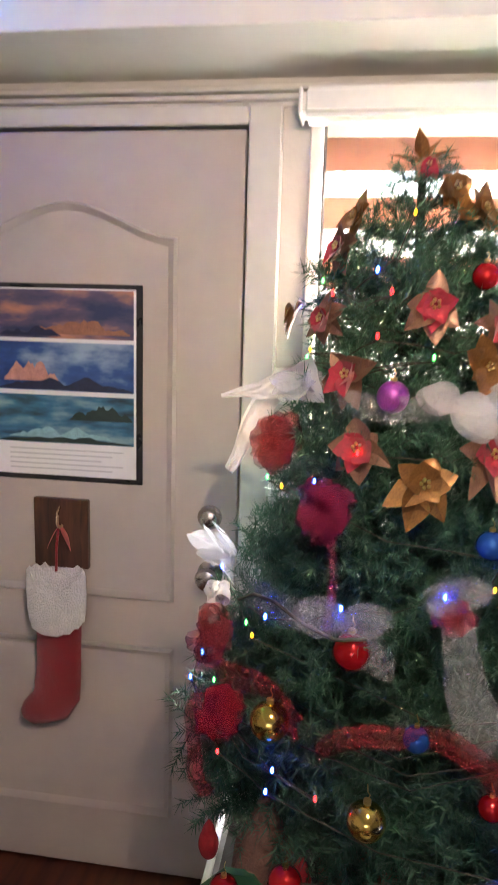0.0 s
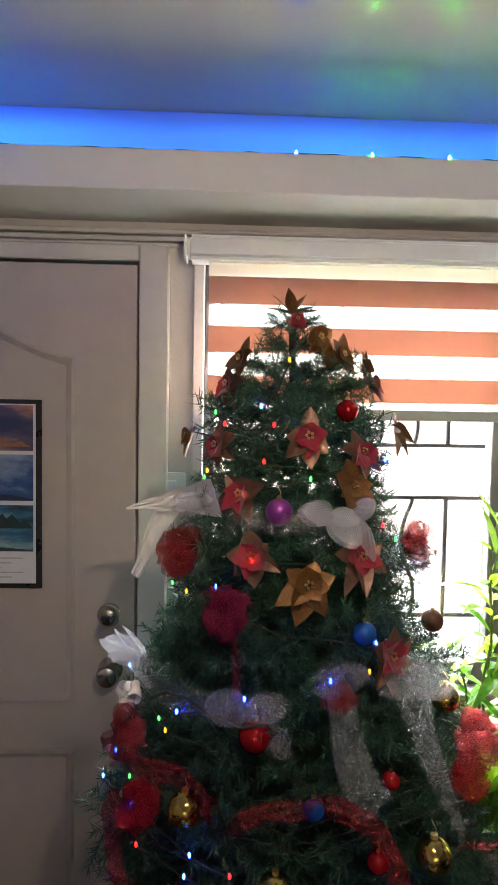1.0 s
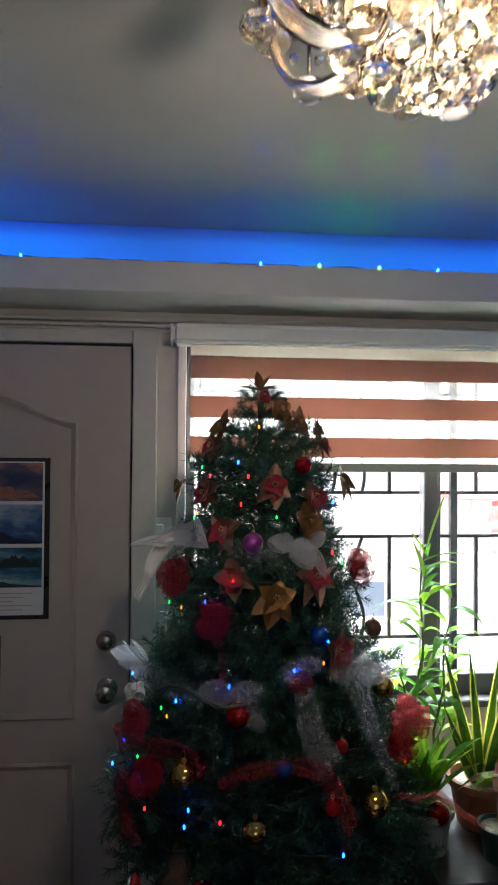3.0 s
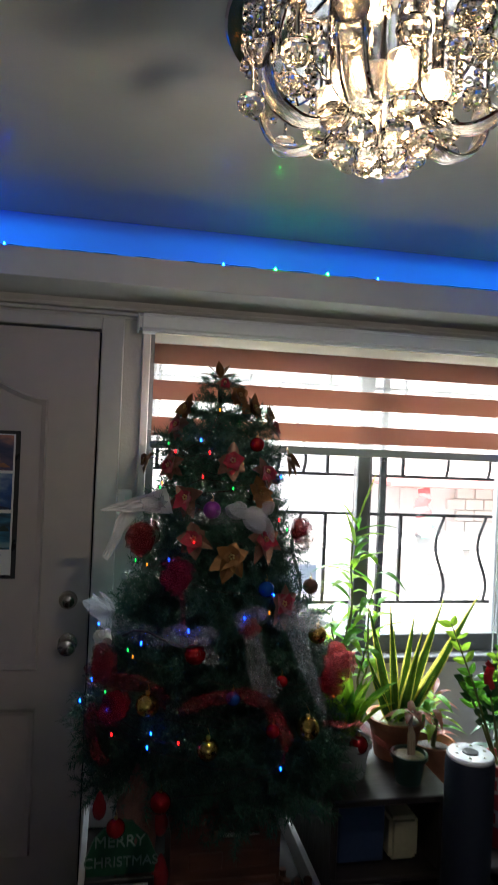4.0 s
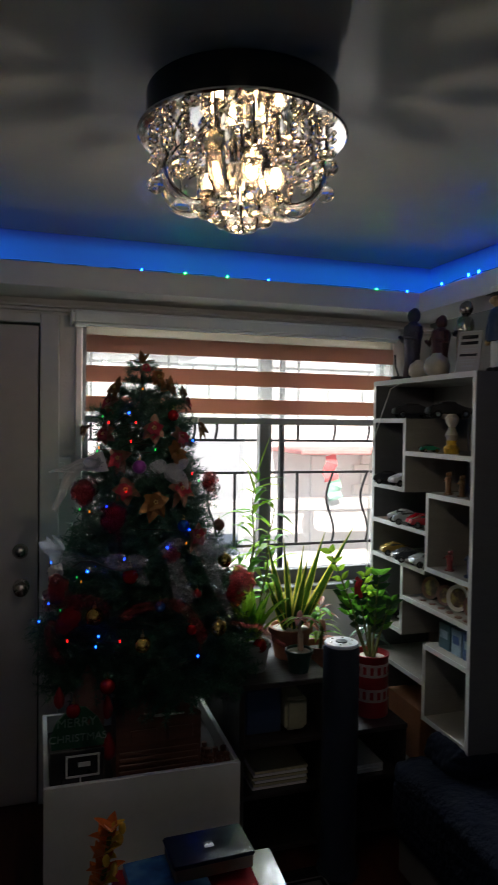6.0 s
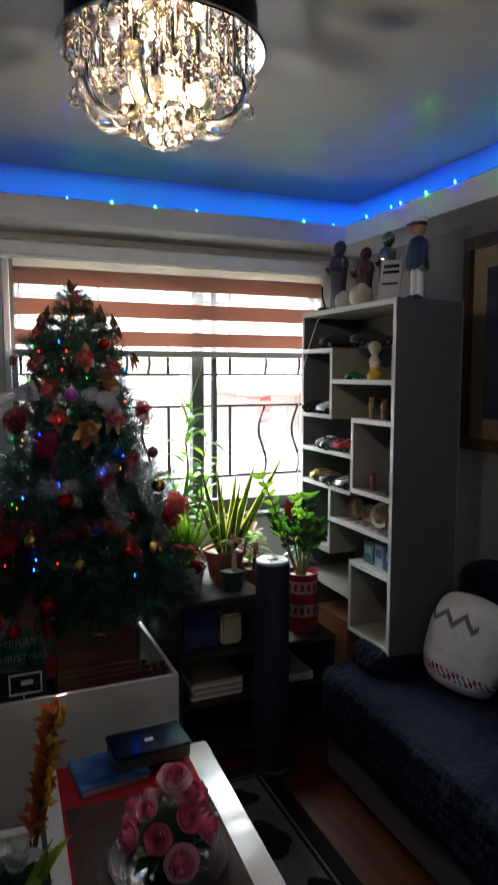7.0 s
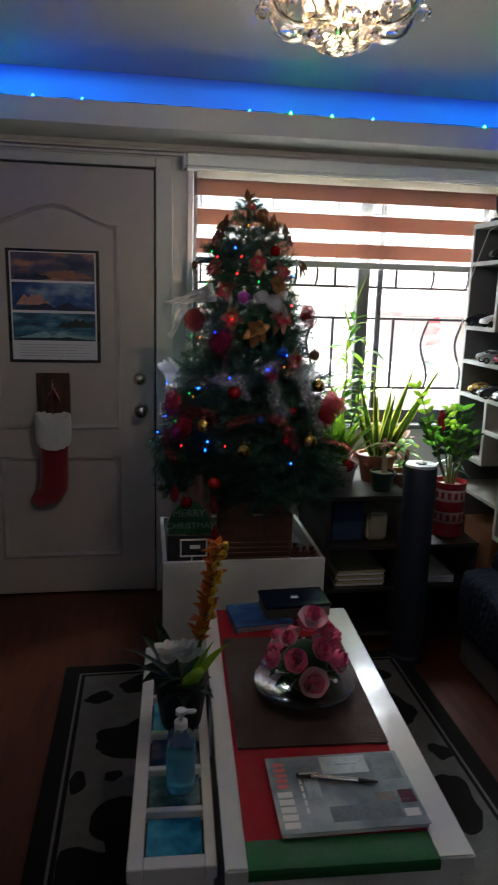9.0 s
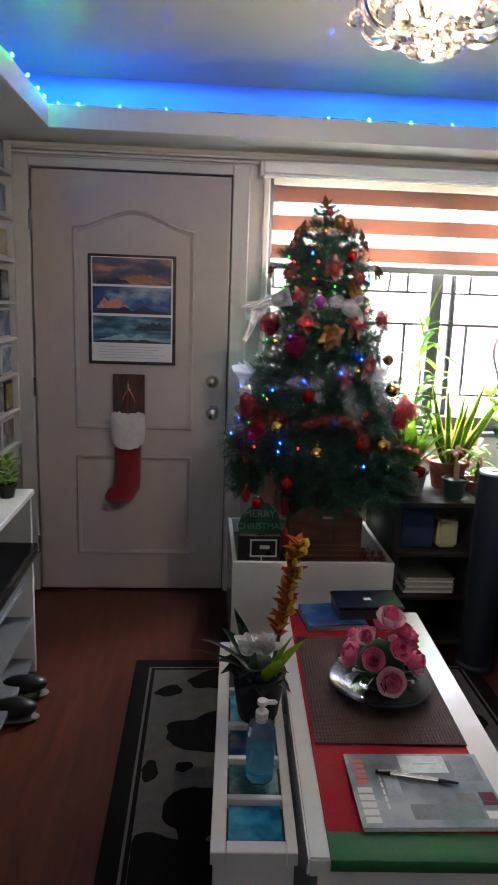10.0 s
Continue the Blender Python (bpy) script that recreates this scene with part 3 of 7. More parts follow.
part("body", stocking_body(B()), FELT, stk, smooth=True)
bm = B()
rings = []
for z, w, d in ((0.80, 0.070, 0.034), (0.795, 0.078, 0.042), (0.83, 0.083, 0.046), (0.88, 0.084, 0.047), (0.925, 0.082, 0.046), (0.938, 0.074, 0.04), (0.925, 0.064, 0.03), (0.85, 0.058, 0.02)):
    row = []
    for k in range(28):
        th = 2 * math.pi * k / 28
        front = max(0.0, -math.sin(th))
        dip = (0.055 if z > 0.86 else 0.030) * front ** 1.5
        row.append(bm.verts.new((-0.845 + w * math.cos(th) * (1 + 0.04 * math.sin(k * 5.0)), DY - 0.05 + d * math.sin(th), z + 0.005 * math.sin(k * 3.3) - dip)))
    rings.append(row)
for a, b in zip(rings, rings[1:]):
    for k in range(28):
        bm.faces.new((a[k], a[(k + 1) % 28], b[(k + 1) % 28], b[k]))
part("cuff", bm, FUR, stk, "white furry turned-down cuff", smooth=True)
part("loop", tube(B(), [(-0.845, DY - 0.05, 0.93), (-0.85, DY - 0.035, 0.99), (-0.845, DY - 0.03, 1.05)], 0.004, 6), FELT, stk)
sw = thing("light_switch", (-0.30, 1.83, 1.47), "white wall switch plate beside the door", "light switch")
part("plate", box(B(), -0.325, -0.235, YW - 0.02, YW - 0.002, 1.40, 1.49, 0.004, 2), WHITEPL, sw)
part("rocker", box(B(), -0.30, -0.26, YW - 0.027, YW - 0.02, 1.42, 1.47, 0.003), WHITEPL, sw)

# ---- Christmas tree ----
NEEDLE = material("dark_green_needles", (0.020, 0.074, 0.043), 0.55, vary=0.35, scale=14, random_vary=0.12)
NEEDLE2 = material("mid_green_needles", (0.036, 0.115, 0.070), 0.5, vary=0.35, scale=14, random_vary=0.12)
TWIG = material("wire_twig", (0.03, 0.03, 0.02), 0.7, vary=0.2)
TY = 1.41
PZ = (0.50, 0.60, 0.73, 0.87, 1.05, 1.23, 1.35, 1.47, 1.63, 1.75, 1.815, 1.9)
PR = (0.29, 0.38, 0.405, 0.39, 0.34, 0.27, 0.235, 0.20, 0.165, 0.12, 0.05, 0.01)


def tree_r(z):
    return float(np.interp(z, PZ, PR))


def tree_x(z):
    return float(np.interp(z, (0.6, 0.9, 1.9), (0.05, 0.03, 0.0)))


def on_tree(x, z, out=0.0):
    """The place on the front of the crown at x and height z, and the way outward."""
    r, dx = tree_r(z) + 0.01, x - tree_x(z)
    y = TY - math.sqrt(max(r * r - dx * dx, 0))
    n = Vector((dx, y - TY, 0.3 * max(r, 0.05)))
    n = n.normalized() if n.length > 1e-4 else Vector((0, -1, 0.2)).normalized()
    return Vector((x, y, z)) + n * out, n


def branch_mesh(length, rng, name):
    V, F, M = [], [], []

    def needle(p, d, ln, w):
        s = d.cross(Vector((rng.uniform(-1, 1), rng.uniform(-1, 1), rng.uniform(-1, 1)))).normalized() * w
        i = len(V)
        V.extend((p - s, p + s, p + d * ln))
        F.append((i, i + 1, i + 2))
        M.append(1 if rng.random() < 0.35 else 0)

    def twig(a, b, dens, ln):
        d = (b - a)
        n = max(int(d.length * dens), 6)
        dn = d.normalized()
        for k in range(n):
            u = (k + rng.random()) / n
            side = dn.orthogonal().normalized()
            side = Matrix.Rotation(rng.uniform(0, 2 * math.pi), 3, dn) @ side
            needle(a + d * u, (side * rng.uniform(0.7, 1.1) + dn * rng.uniform(0.3, 0.9)).normalized(), ln * rng.uniform(0.7, 1.15), 0.0012)
        i = len(V)
        side = dn.orthogonal().normalized() * 0.0013
        V.extend((a - side, a + side, b))
        F.append((i, i + 1, i + 2))
        M.append(2)

    tip = Vector((length, 0, 0))
    twig(Vector((0.02, 0, 0)), tip + Vector((0.0, 0, 0.01)), 700, 0.027)
    n = int(4 + length * 32)
    for k in range(n):
        u = 0.25 + 0.72 * (k + 0.5) / n
        ln = length * (1.02 - u) * 0.75 + 0.045
        a = (1 if k % 2 else -1) * radians(rng.uniform(28, 55))
        el = radians(rng.uniform(-22, 32))
        d = Vector((math.cos(a) * math.cos(el), math.sin(a) * math.cos(el), math.sin(el)))
        p = tip * u
        twig(p, p + d * min(ln, 0.13), 720, 0.026)
    me = bpy.data.meshes.new(name)
    me.from_pydata([tuple(v) for v in V], [], F)
    me.materials.append(NEEDLE)
    me.materials.append(NEEDLE2)
    me.materials.append(TWIG)
    me.polygons.foreach_set("material_index", M)
    return me


tree = thing("christmas_tree", (0.03, TY, 0.08), "decorated dark green artificial Christmas tree in a white box", "Christmas tree")
bm = B()
tube(bm, [(0.03, TY, 0.08), (0.03, TY, 0.7), (0.015, TY, 1.3), (0.0, TY, 1.86)], 0.018, 10, 0.4)
part("trunk", bm, TWIG, tree, "thin dark metal trunk")
rng = random.Random(5)
KIT = {ln: [branch_mesh(ln, rng, "branch") for _ in range(3)] for ln in (0.08, 0.14, 0.21, 0.30, 0.40)}
z, lay = 0.69, 0
while z < 1.87:
    r = tree_r(z)
    n = max(5, int(2 * math.pi * r / (0.102 if z < 1.15 else 0.122)) + 2)
    for k in range(n):
        az = 2 * math.pi * (k + 0.5 * (lay % 2)) / n + rng.uniform(-0.2, 0.2)
        ln = max(r * rng.uniform(0.78, 1.12), 0.05)
        if z < 0.86 and math.sin(az) < -0.3:
            ln *= 0.78 if math.cos(az) < 0.35 else 0.92
        near = min(KIT, key=lambda q: abs(q - ln))
        ob = new("branch", rng.choice(KIT[near]))
        ob.parent = tree
        ob.matrix_parent_inverse = world_of(tree).inverted()
        up = rng.uniform(8, 26) if z > 0.85 else rng.uniform(-14, 8)
        s = ln / near
        root = Vector((tree_x(z), TY, z - ln * math.sin(radians(up))))
        ob.matrix_basis = Matrix.Translation(root) @ Matrix.Rotation(az, 4, "Z") @ Matrix.Rotation(-radians(up), 4, "Y") @ Matrix.Rotation(rng.uniform(-0.6, 0.6), 4, "X") @ Matrix.Diagonal((s, s, s, 1))
    z += 0.052 if z < 1.6 else 0.045
    lay += 1

# ornaments
REDBALL = material("glossy_red", (0.33, 0.007, 0.011), 0.16, 0.55, vary=0.08)
GOLDBALL = material("glossy_gold", (0.55, 0.38, 0.10), 0.16, 1.0, vary=0.08)
BLUEBALL = material("glossy_blue", (0.01, 0.09, 0.40), 0.16, 0.6, vary=0.08)
PURPBALL = material("purple_glitter", (0.28, 0.05, 0.30), 0.4, 0.4, vary=0.4, scale=60)
BRNBALL = material("brown_glitter", (0.16, 0.07, 0.05), 0.5, 0.3, vary=0.5, scale=80)
GOLDCAP = material("gold_cap", (0.6, 0.45, 0.2), 0.3, 1.0, vary=0.1)
REDPET = material("red_velvet_petal", (0.26, 0.010, 0.028), 0.7, vary=0.3, scale=30, sheen=0.3)
GOLDPET = material("gold_glitter_petal", (0.21, 0.10, 0.035), 0.40, 0.5, vary=0.45, scale=40)
BRONZE = material("bronze_glitter_petal", (0.17, 0.09, 0.062), 0.45, 0.4, vary=0.5, scale=50)
ORGRED = cloth_material("red_organza", (0.50, 0.02, 0.04), 0.48, 0.6)
ORGCORAL = cloth_material("coral_organza", (0.56, 0.09, 0.095), 0.45, 0.75)
ORGMAG = cloth_material("magenta_organza", (0.30, 0.015, 0.07), 0.5, 0.4)
ORGWHITE = cloth_material("white_silver_mesh", (0.62, 0.64, 0.72), 0.67, 0.6)
ORGSILVER = cloth_material("silver_mesh_bow", (0.52, 0.53, 0.61), 0.66, 0.6)
SATIN = material("white_satin_ribbon", (0.78, 0.77, 0.76), 0.35, vary=0.08, scale=20)
SATINRED = material("red_satin_ribbon", (0.45, 0.02, 0.03), 0.4, vary=0.15, scale=20)


def bauble(x, z, r, mat, label):
    p, n = on_tree(x, z, r * 0.5)
    t = thing("bauble", p, label, "ornament", "ornaments on the tree")
    part("ball", ball(B(), p, r, 24, 16), mat, t, smooth=True)
    part("cap", cyl(B(), p + Vector((0, 0, r * 0.95)), p + Vector((0, 0, r * 1.2)), r * 0.2, seg=12), GOLDCAP, t)
    part("hook", tube(B(), [p + Vector((0, 0, r * 1.2)), p + Vector((r * 0.12, 0, r * 1.45)), p + Vector((0, 0, r * 1.65)), p + Vector((0, r * 0.5, r * 1.7))], 0.0008, 5), GOLDCAP, t)


for a in ((0.085, 1.670, 0.021), (-0.076, 1.136, 0.028), (0.140, 1.070, 0.016), (0.43, 0.795, 0.028), (-0.151, 0.80, 0.026), (-0.25, 0.70, 0.024), (0.112, 0.962, 0.018)):
    bauble(*a, REDBALL, "shiny red bauble hanging on the tree")
for a in ((-0.185, 1.008, 0.030), (0.205, 0.952, 0.030), (-0.047, 0.93, 0.027), (0.262, 1.151, 0.026)):
    bauble(*a, GOLDBALL, "shiny gold bauble hanging on the tree")
for a in ((0.012, 1.042, 0.019), (0.105, 1.289, 0.022)):
    bauble(*a, BLUEBALL, "shiny blue bauble hanging on the tree")
bauble(-0.036, 1.490, 0.024, PURPBALL, "glittering purple bauble hanging on the tree")
bauble(0.262, 1.267, 0.022, BRNBALL, "brown glittery bauble hanging on the tree")


def poinsettia(x, z, r, outer, inner, label, tilt=0.0):
    p, n = on_tree(x, z, 0.012)
    u = n.cross(Vector((0, 0, 1))).normalized()
    v = u.cross(n).normalized()
    t = thing("poinsettia", p, label, "ornament", "flowers on the tree")
    rr = random.Random(int(1000 * (x + 2) + 77 * z))
    for ring, (mat, k, ln, lift) in enumerate(((outer, 6, r, 0.12), (inner, 6, r * 0.66, 0.5))):
        for j in range(k):
            a = 2 * math.pi * (j + 0.5 * ring) / k + tilt + rr.uniform(-0.3, 0.3)
            d = u * math.cos(a) + v * math.sin(a) + n * (lift + rr.uniform(-0.25, 0.45))
            part("petal", leaf(B(), p + n * 0.004 * ring, d, ln * rr.uniform(0.75, 1.12), r * rr.uniform(0.56, 0.78), rr.uniform(0.0, 0.45), rr.uniform(0.1, 0.5), 7, n, 0.72, 0.85), mat, t, smooth=True)
    for j in range(5):
        a = j * 1.256
        part("bead", ball(B(), p + n * 0.016 + (u * math.cos(a) + v * math.sin(a)) * r * 0.1, r * 0.055, 6, 5), GOLDCAP, t)


for k, (x, z, r) in enumerate(((0.003, 1.842, 0.030), (0.013, 1.621, 0.058), (-0.097, 1.516, 0.055), (-0.077, 1.411, 0.058), (0.099, 1.413, 0.055), (0.14, 1.719, 0.052), (0.105, 1.593, 0.05), (-0.115, 1.714, 0.05), (-0.135, 1.599, 0.05), (0.146, 1.248, 0.056))):
    poinsettia(x, z, r, BRONZE, REDPET, "red velvet poinsettia with glittery bronze outer petals", k * 0.4)
for k, (x, z, r) in enumerate(((0.036, 1.808, 0.05), (0.086, 1.535, 0.056), (0.011, 1.370, 0.058), (0.205, 1.627, 0.052), (-0.19, 1.608, 0.046), (-0.09, 1.765, 0.045), (0.075, 1.775, 0.045), (0.135, 1.76, 0.04))):
    poinsettia(x, z, r, GOLDPET, GOLDPET, "gold glitter poinsettia on the tree", k * 0.3)
star = thing("tree_topper", (0, TY, 1.87), "gold glitter leaf topper with a star outline", "tree topper")
bm = B()
for j in range(7):
    a = 2 * math.pi * j / 7
    leaf(bm, (0, TY, 1.865), (math.cos(a), math.sin(a) * 0.6, 0.25 + 0.8 * (j % 2)), 0.066, 0.026, 0.1, 0.3)
part("leaves", bm, GOLDPET, star)


def ruffle(x, z, r, mat, label, n=9, seed=1, out=0.02, name="organza_flower", center=None):
    """A flower of gathered cloth: wide, waved petals round a knot."""
    p, nn = on_tree(x, z, out)
    if center:
        p = Vector(center)
    u = nn.cross(Vector((0, 0, 1))).normalized()
    v = u.cross(nn).normalized()
    t = thing(name, p, label, "ornament", "ribbon flowers on the tree")
    rr = random.Random(seed)
    for j in range(n + 4):
        a = 2.4 * j + rr.uniform(-0.25, 0.25)
        lift = 0.15 + 1.3 * j / (n + 4)
        d = (u * math.cos(a) + v * math.sin(a) + nn * lift).normalized()
        s = d.cross(nn).normalized()
        e = s.cross(d)
        ln = r * rr.uniform(0.8, 1.15)
        pts = [p + d * ln * (0.5 - 0.5 * math.cos(q)) + e * ln * 0.30 * math.sin(q) * (1 if q < math.pi else 1.1) for q in np.linspace(0.0, 2 * math.pi, 13)]
        part("petal", drape(B(), pts, r * rr.uniform(0.55, 0.95), s, seed + j, (0.7, 1.0), r * 0.08, 6), mat, t, smooth=True)
    part("knot", ball(B(), p + nn * r * 0.15, r * 0.18, 10, 8), mat, t, smooth=True)


ruffle(-0.186, 1.391, 0.055, ORGCORAL, "gathered red organza flower", 9, 2)
ruffle(-0.112, 1.315, 0.05, ORGMAG, "magenta organza flower with a hanging tail", 8, 3)
ruffle(0.205, 1.42, 0.05, ORGCORAL, "gathered coral organza flower", 8, 4)
ruffle(-0.28, 1.065, 0.052, ORGCORAL, "gathered coral organza flower", 8, 5)
ruffle(0.305, 1.075, 0.06, ORGCORAL, "gathered coral organza flower", 9, 6)
ruffle(0.27, 1.04, 0.045, ORGRED, "gathered red organza flower", 8, 7)
ruffle(0.055, 1.195, 0.03, ORGCORAL, "gathered coral organza flower", 6, 8)
ruffle(-0.285, 1.11, 0.034, SATIN, "folded white ribbon flower", 5, 10)
ruffle(-0.25, 0.985, 0.05, ORGRED, "gathered red organza flower", 8, 11)


def ribbon_thing(xz, width, mat, label, out=0.02, wave=0.008, seed=0, name="ribbon", free=(), ends=(0.8, 0.9), crumple=0.0035):
    rr = random.Random(seed)
    ctl = [on_tree(x, z, out + rr.uniform(-0.4, 1) * wave)[0] for x, z in xz] + [Vector(q) for q in free]
    pts = []
    m = len(ctl)
    for i in range(m - 1):
        a, b, c, d = ctl[max(i - 1, 0)], ctl[i], ctl[i + 1], ctl[min(i + 2, m - 1)]
        for k in range(9):
            u = k / 9
            q = 0.5 * ((2 * b) + (c - a) * u + (2 * a - 5 * b + 4 * c - d) * u * u + (3 * b - a - 3 * c + d) * u ** 3)
            pts.append(q + Vector((0, -1, 0)) * wave * 1.5 * math.sin(len(pts) * 0.42 + seed) + Vector((0, 0, 1)) * wave * 0.5 * math.sin(len(pts) * 0.3 + 2 * seed))
    pts.append(ctl[-1])
    mid = pts[len(pts) // 2]
    t = thing(name, pts[0], label, "ribbon", "ribbons on the tree")
    side = (pts[-1] - pts[0]).normalized().cross(Vector((0, -1, 0)))
    part("band", drape(B(), pts, width, side, seed, ends, crumple), mat, t, smooth=True)
    return t


ribbon_thing(((-0.13, 1.50), (-0.19, 1.483), (-0.24, 1.465), (-0.305, 1.457)), 0.055, SATIN, "white satin ribbon end sticking out of the tree", 0.03, 0.004, 1, ends=(1.3, 0.1))
ribbon_thing(((-0.20, 1.47), (-0.235, 1.41), (-0.262, 1.36), (-0.285, 1.315)), 0.034, SATIN, "white satin ribbon tail on the tree", 0.035, 0.006, 2, ends=(1.3, 0.5))


def ribbed(mt, scale=1700.0):
    """Fine woven ribs: closed and open lines in turn."""
    t = mt.node_tree
    wv, rm, co = t.nodes.new("ShaderNodeTexWave"), t.nodes.new("ShaderNodeMapRange"), t.nodes.new("ShaderNodeTexCoord")
    wv.inputs["Scale"].default_value = scale / 6.28
    wv.bands_direction = "DIAGONAL"
    rm.inputs["To Min"].default_value, rm.inputs["To Max"].default_value = 0.32, 0.78
    t.links.new(co.outputs["Object"], wv.inputs["Vector"])
    t.links.new(wv.outputs["Fac"], rm.inputs["Value"])
    mx = t.nodes["Material Output"].inputs["Surface"].links[0].from_node
    t.links.new(rm.outputs[0], mx.inputs[0])
    return mt


RIBMESH = ribbed(cloth_material("ribbed_white_mesh", (0.60, 0.61, 0.66), 0.4, 0.5))


def loops(x, z, lobes, label, mat=RIBMESH, out=0.03):
    """Rounded ribbon loops spreading from one knot."""
    p, n = on_tree(x, z, out)
    t = thing("ribbon_bow", p, label, "ribbon", "ribbons on the tree")
    for ang, ln, wd, lift in lobes:
        d = Vector((math.cos(radians(ang)), 0, math.sin(radians(ang)))) + n * lift
        for sg in (1, -1):
            part("loop", leaf(B(), p + n * 0.004 * sg, d + n * 0.12 * sg, ln, wd, 0.05, 0.35 * sg, 12, n, 0.9, 0.55), mat, t, smooth=True)
    part("knot", ball(B(), p, 0.008, 8, 6), mat, t, smooth=True)


loops(0.045, 1.482, ((-50, 0.068, 0.045, 0.35), (-10, 0.05, 0.036, 0.3), (170, 0.06, 0.045, 0.3)), "looped silvery white mesh ribbon bow")
loops(0.085, 1.475, ((-75, 0.075, 0.03, 0.2), (60, 0.05, 0.03, 0.3)), "looped silvery white mesh ribbon bow")
loops(-0.262, 1.185, ((150, 0.085, 0.05, 0.3), (115, 0.075, 0.045, 0.35), (185, 0.06, 0.035, 0.3)), "white ribbed mesh bow on a branch end")
ribbon_thing(((-0.12, 1.478), (-0.07, 1.468), (-0.02, 1.472), (0.045, 1.482)), 0.05, ORGWHITE, "sheer white mesh ribbon band round the tree", 0.025, 0.006, 31)
loops(-0.15, 1.49, ((170, 0.055, 0.035, 0.3), (205, 0.05, 0.03, 0.3), (20, 0.04, 0.03, 0.3)), "looped white satin ribbon bow")
WB = "wide silvery white mesh ribbon draped on the tree"
ribbon_thing(((-0.31, 1.14), (-0.25, 1.165), (-0.19, 1.16), (-0.14, 1.163)), 0.065, ORGWHITE, WB, 0.02, 0.004, 3, ends=(0.9, 0.9), crumple=0.003)
loops(-0.085, 1.172, ((165, 0.075, 0.055, 0.3), (10, 0.075, 0.05, 0.35), (-40, 0.10, 0.045, 0.15)), "silvery mesh bow lit blue by a fairy light", ORGSILVER)
loops(0.055, 1.225, ((95, 0.035, 0.05, 0.4), (200, 0.05, 0.045, 0.3), (20, 0.05, 0.04, 0.3)), "silvery mesh bow lit blue by a fairy light", ORGSILVER)
ribbon_thing(((0.05, 1.215), (0.06, 1.16), (0.075, 1.10), (0.105, 1.04)), 0.055, ORGWHITE, WB, 0.03, 0.004, 5, ends=(0.8, 1.2), crumple=0.003)
loops(0.165, 1.215, ((200, 0.06, 0.05, 0.3), (-15, 0.085, 0.06, 0.3), (70, 0.05, 0.045, 0.3)), "looped silvery white mesh ribbon bow", ORGSILVER)
ribbon_thing(((0.16, 1.21), (0.185, 1.13), (0.205, 1.06), (0.235, 1.0), (0.245, 0.965)), 0.046, ORGSILVER, "white mesh ribbon tail narrowing on the tree", 0.035, 0.004, 7, ends=(1.2, 0.2), crumple=0.003)
cable = thing("lamp_cable", on_tree(-0.2, 1.16, 0.04)[0], "thin black lamp cable lying over tree branches", "cable")
part("cord", tube(B(), [on_tree(x, z, 0.045)[0] for x, z in ((-0.225, 1.148), (-0.20, 1.168), (-0.17, 1.172), (-0.13, 1.158), (-0.09, 1.15), (-0.05, 1.16))], 0.0028, 6), TWIG, cable, smooth=True)
RB = "sheer red ribbon draped round the tree"
ribbon_thing(((-0.32, 1.0), (-0.27, 1.03), (-0.21, 1.05), (-0.15, 1.045), (-0.14, 1.01)), 0.045, ORGRED, RB, 0.03, 0.006, 8)
ribbon_thing(((-0.11, 1.005), (-0.033, 1.04), (0.021, 1.05), (0.075, 1.035), (0.115, 0.99), (0.14, 0.93), (0.12, 0.89)), 0.04, ORGRED, RB, 0.03, 0.006, 9)
ribbon_thing(((0.23, 0.955), (0.30, 0.93), (0.36, 0.90)), 0.020, ORGCORAL, "coral ribbon end reaching out beside the plants", 0.04, 0.004, 10, free=((0.45, 1.22, 0.86), (0.52, 1.2, 0.815)))
ribbon_thing(((-0.11, 1.30), (-0.10, 1.25), (-0.10, 1.19), (-0.105, 1.15)), 0.014, ORGMAG, "narrow magenta ribbon tail on the tree", 0.03, 0.003, 11)
ribbon_thing(((-0.30, 0.97), (-0.31, 0.92), (-0.29, 0.88), (-0.27, 0.85)), 0.03, ORGRED, RB, 0.03, 0.006, 12)
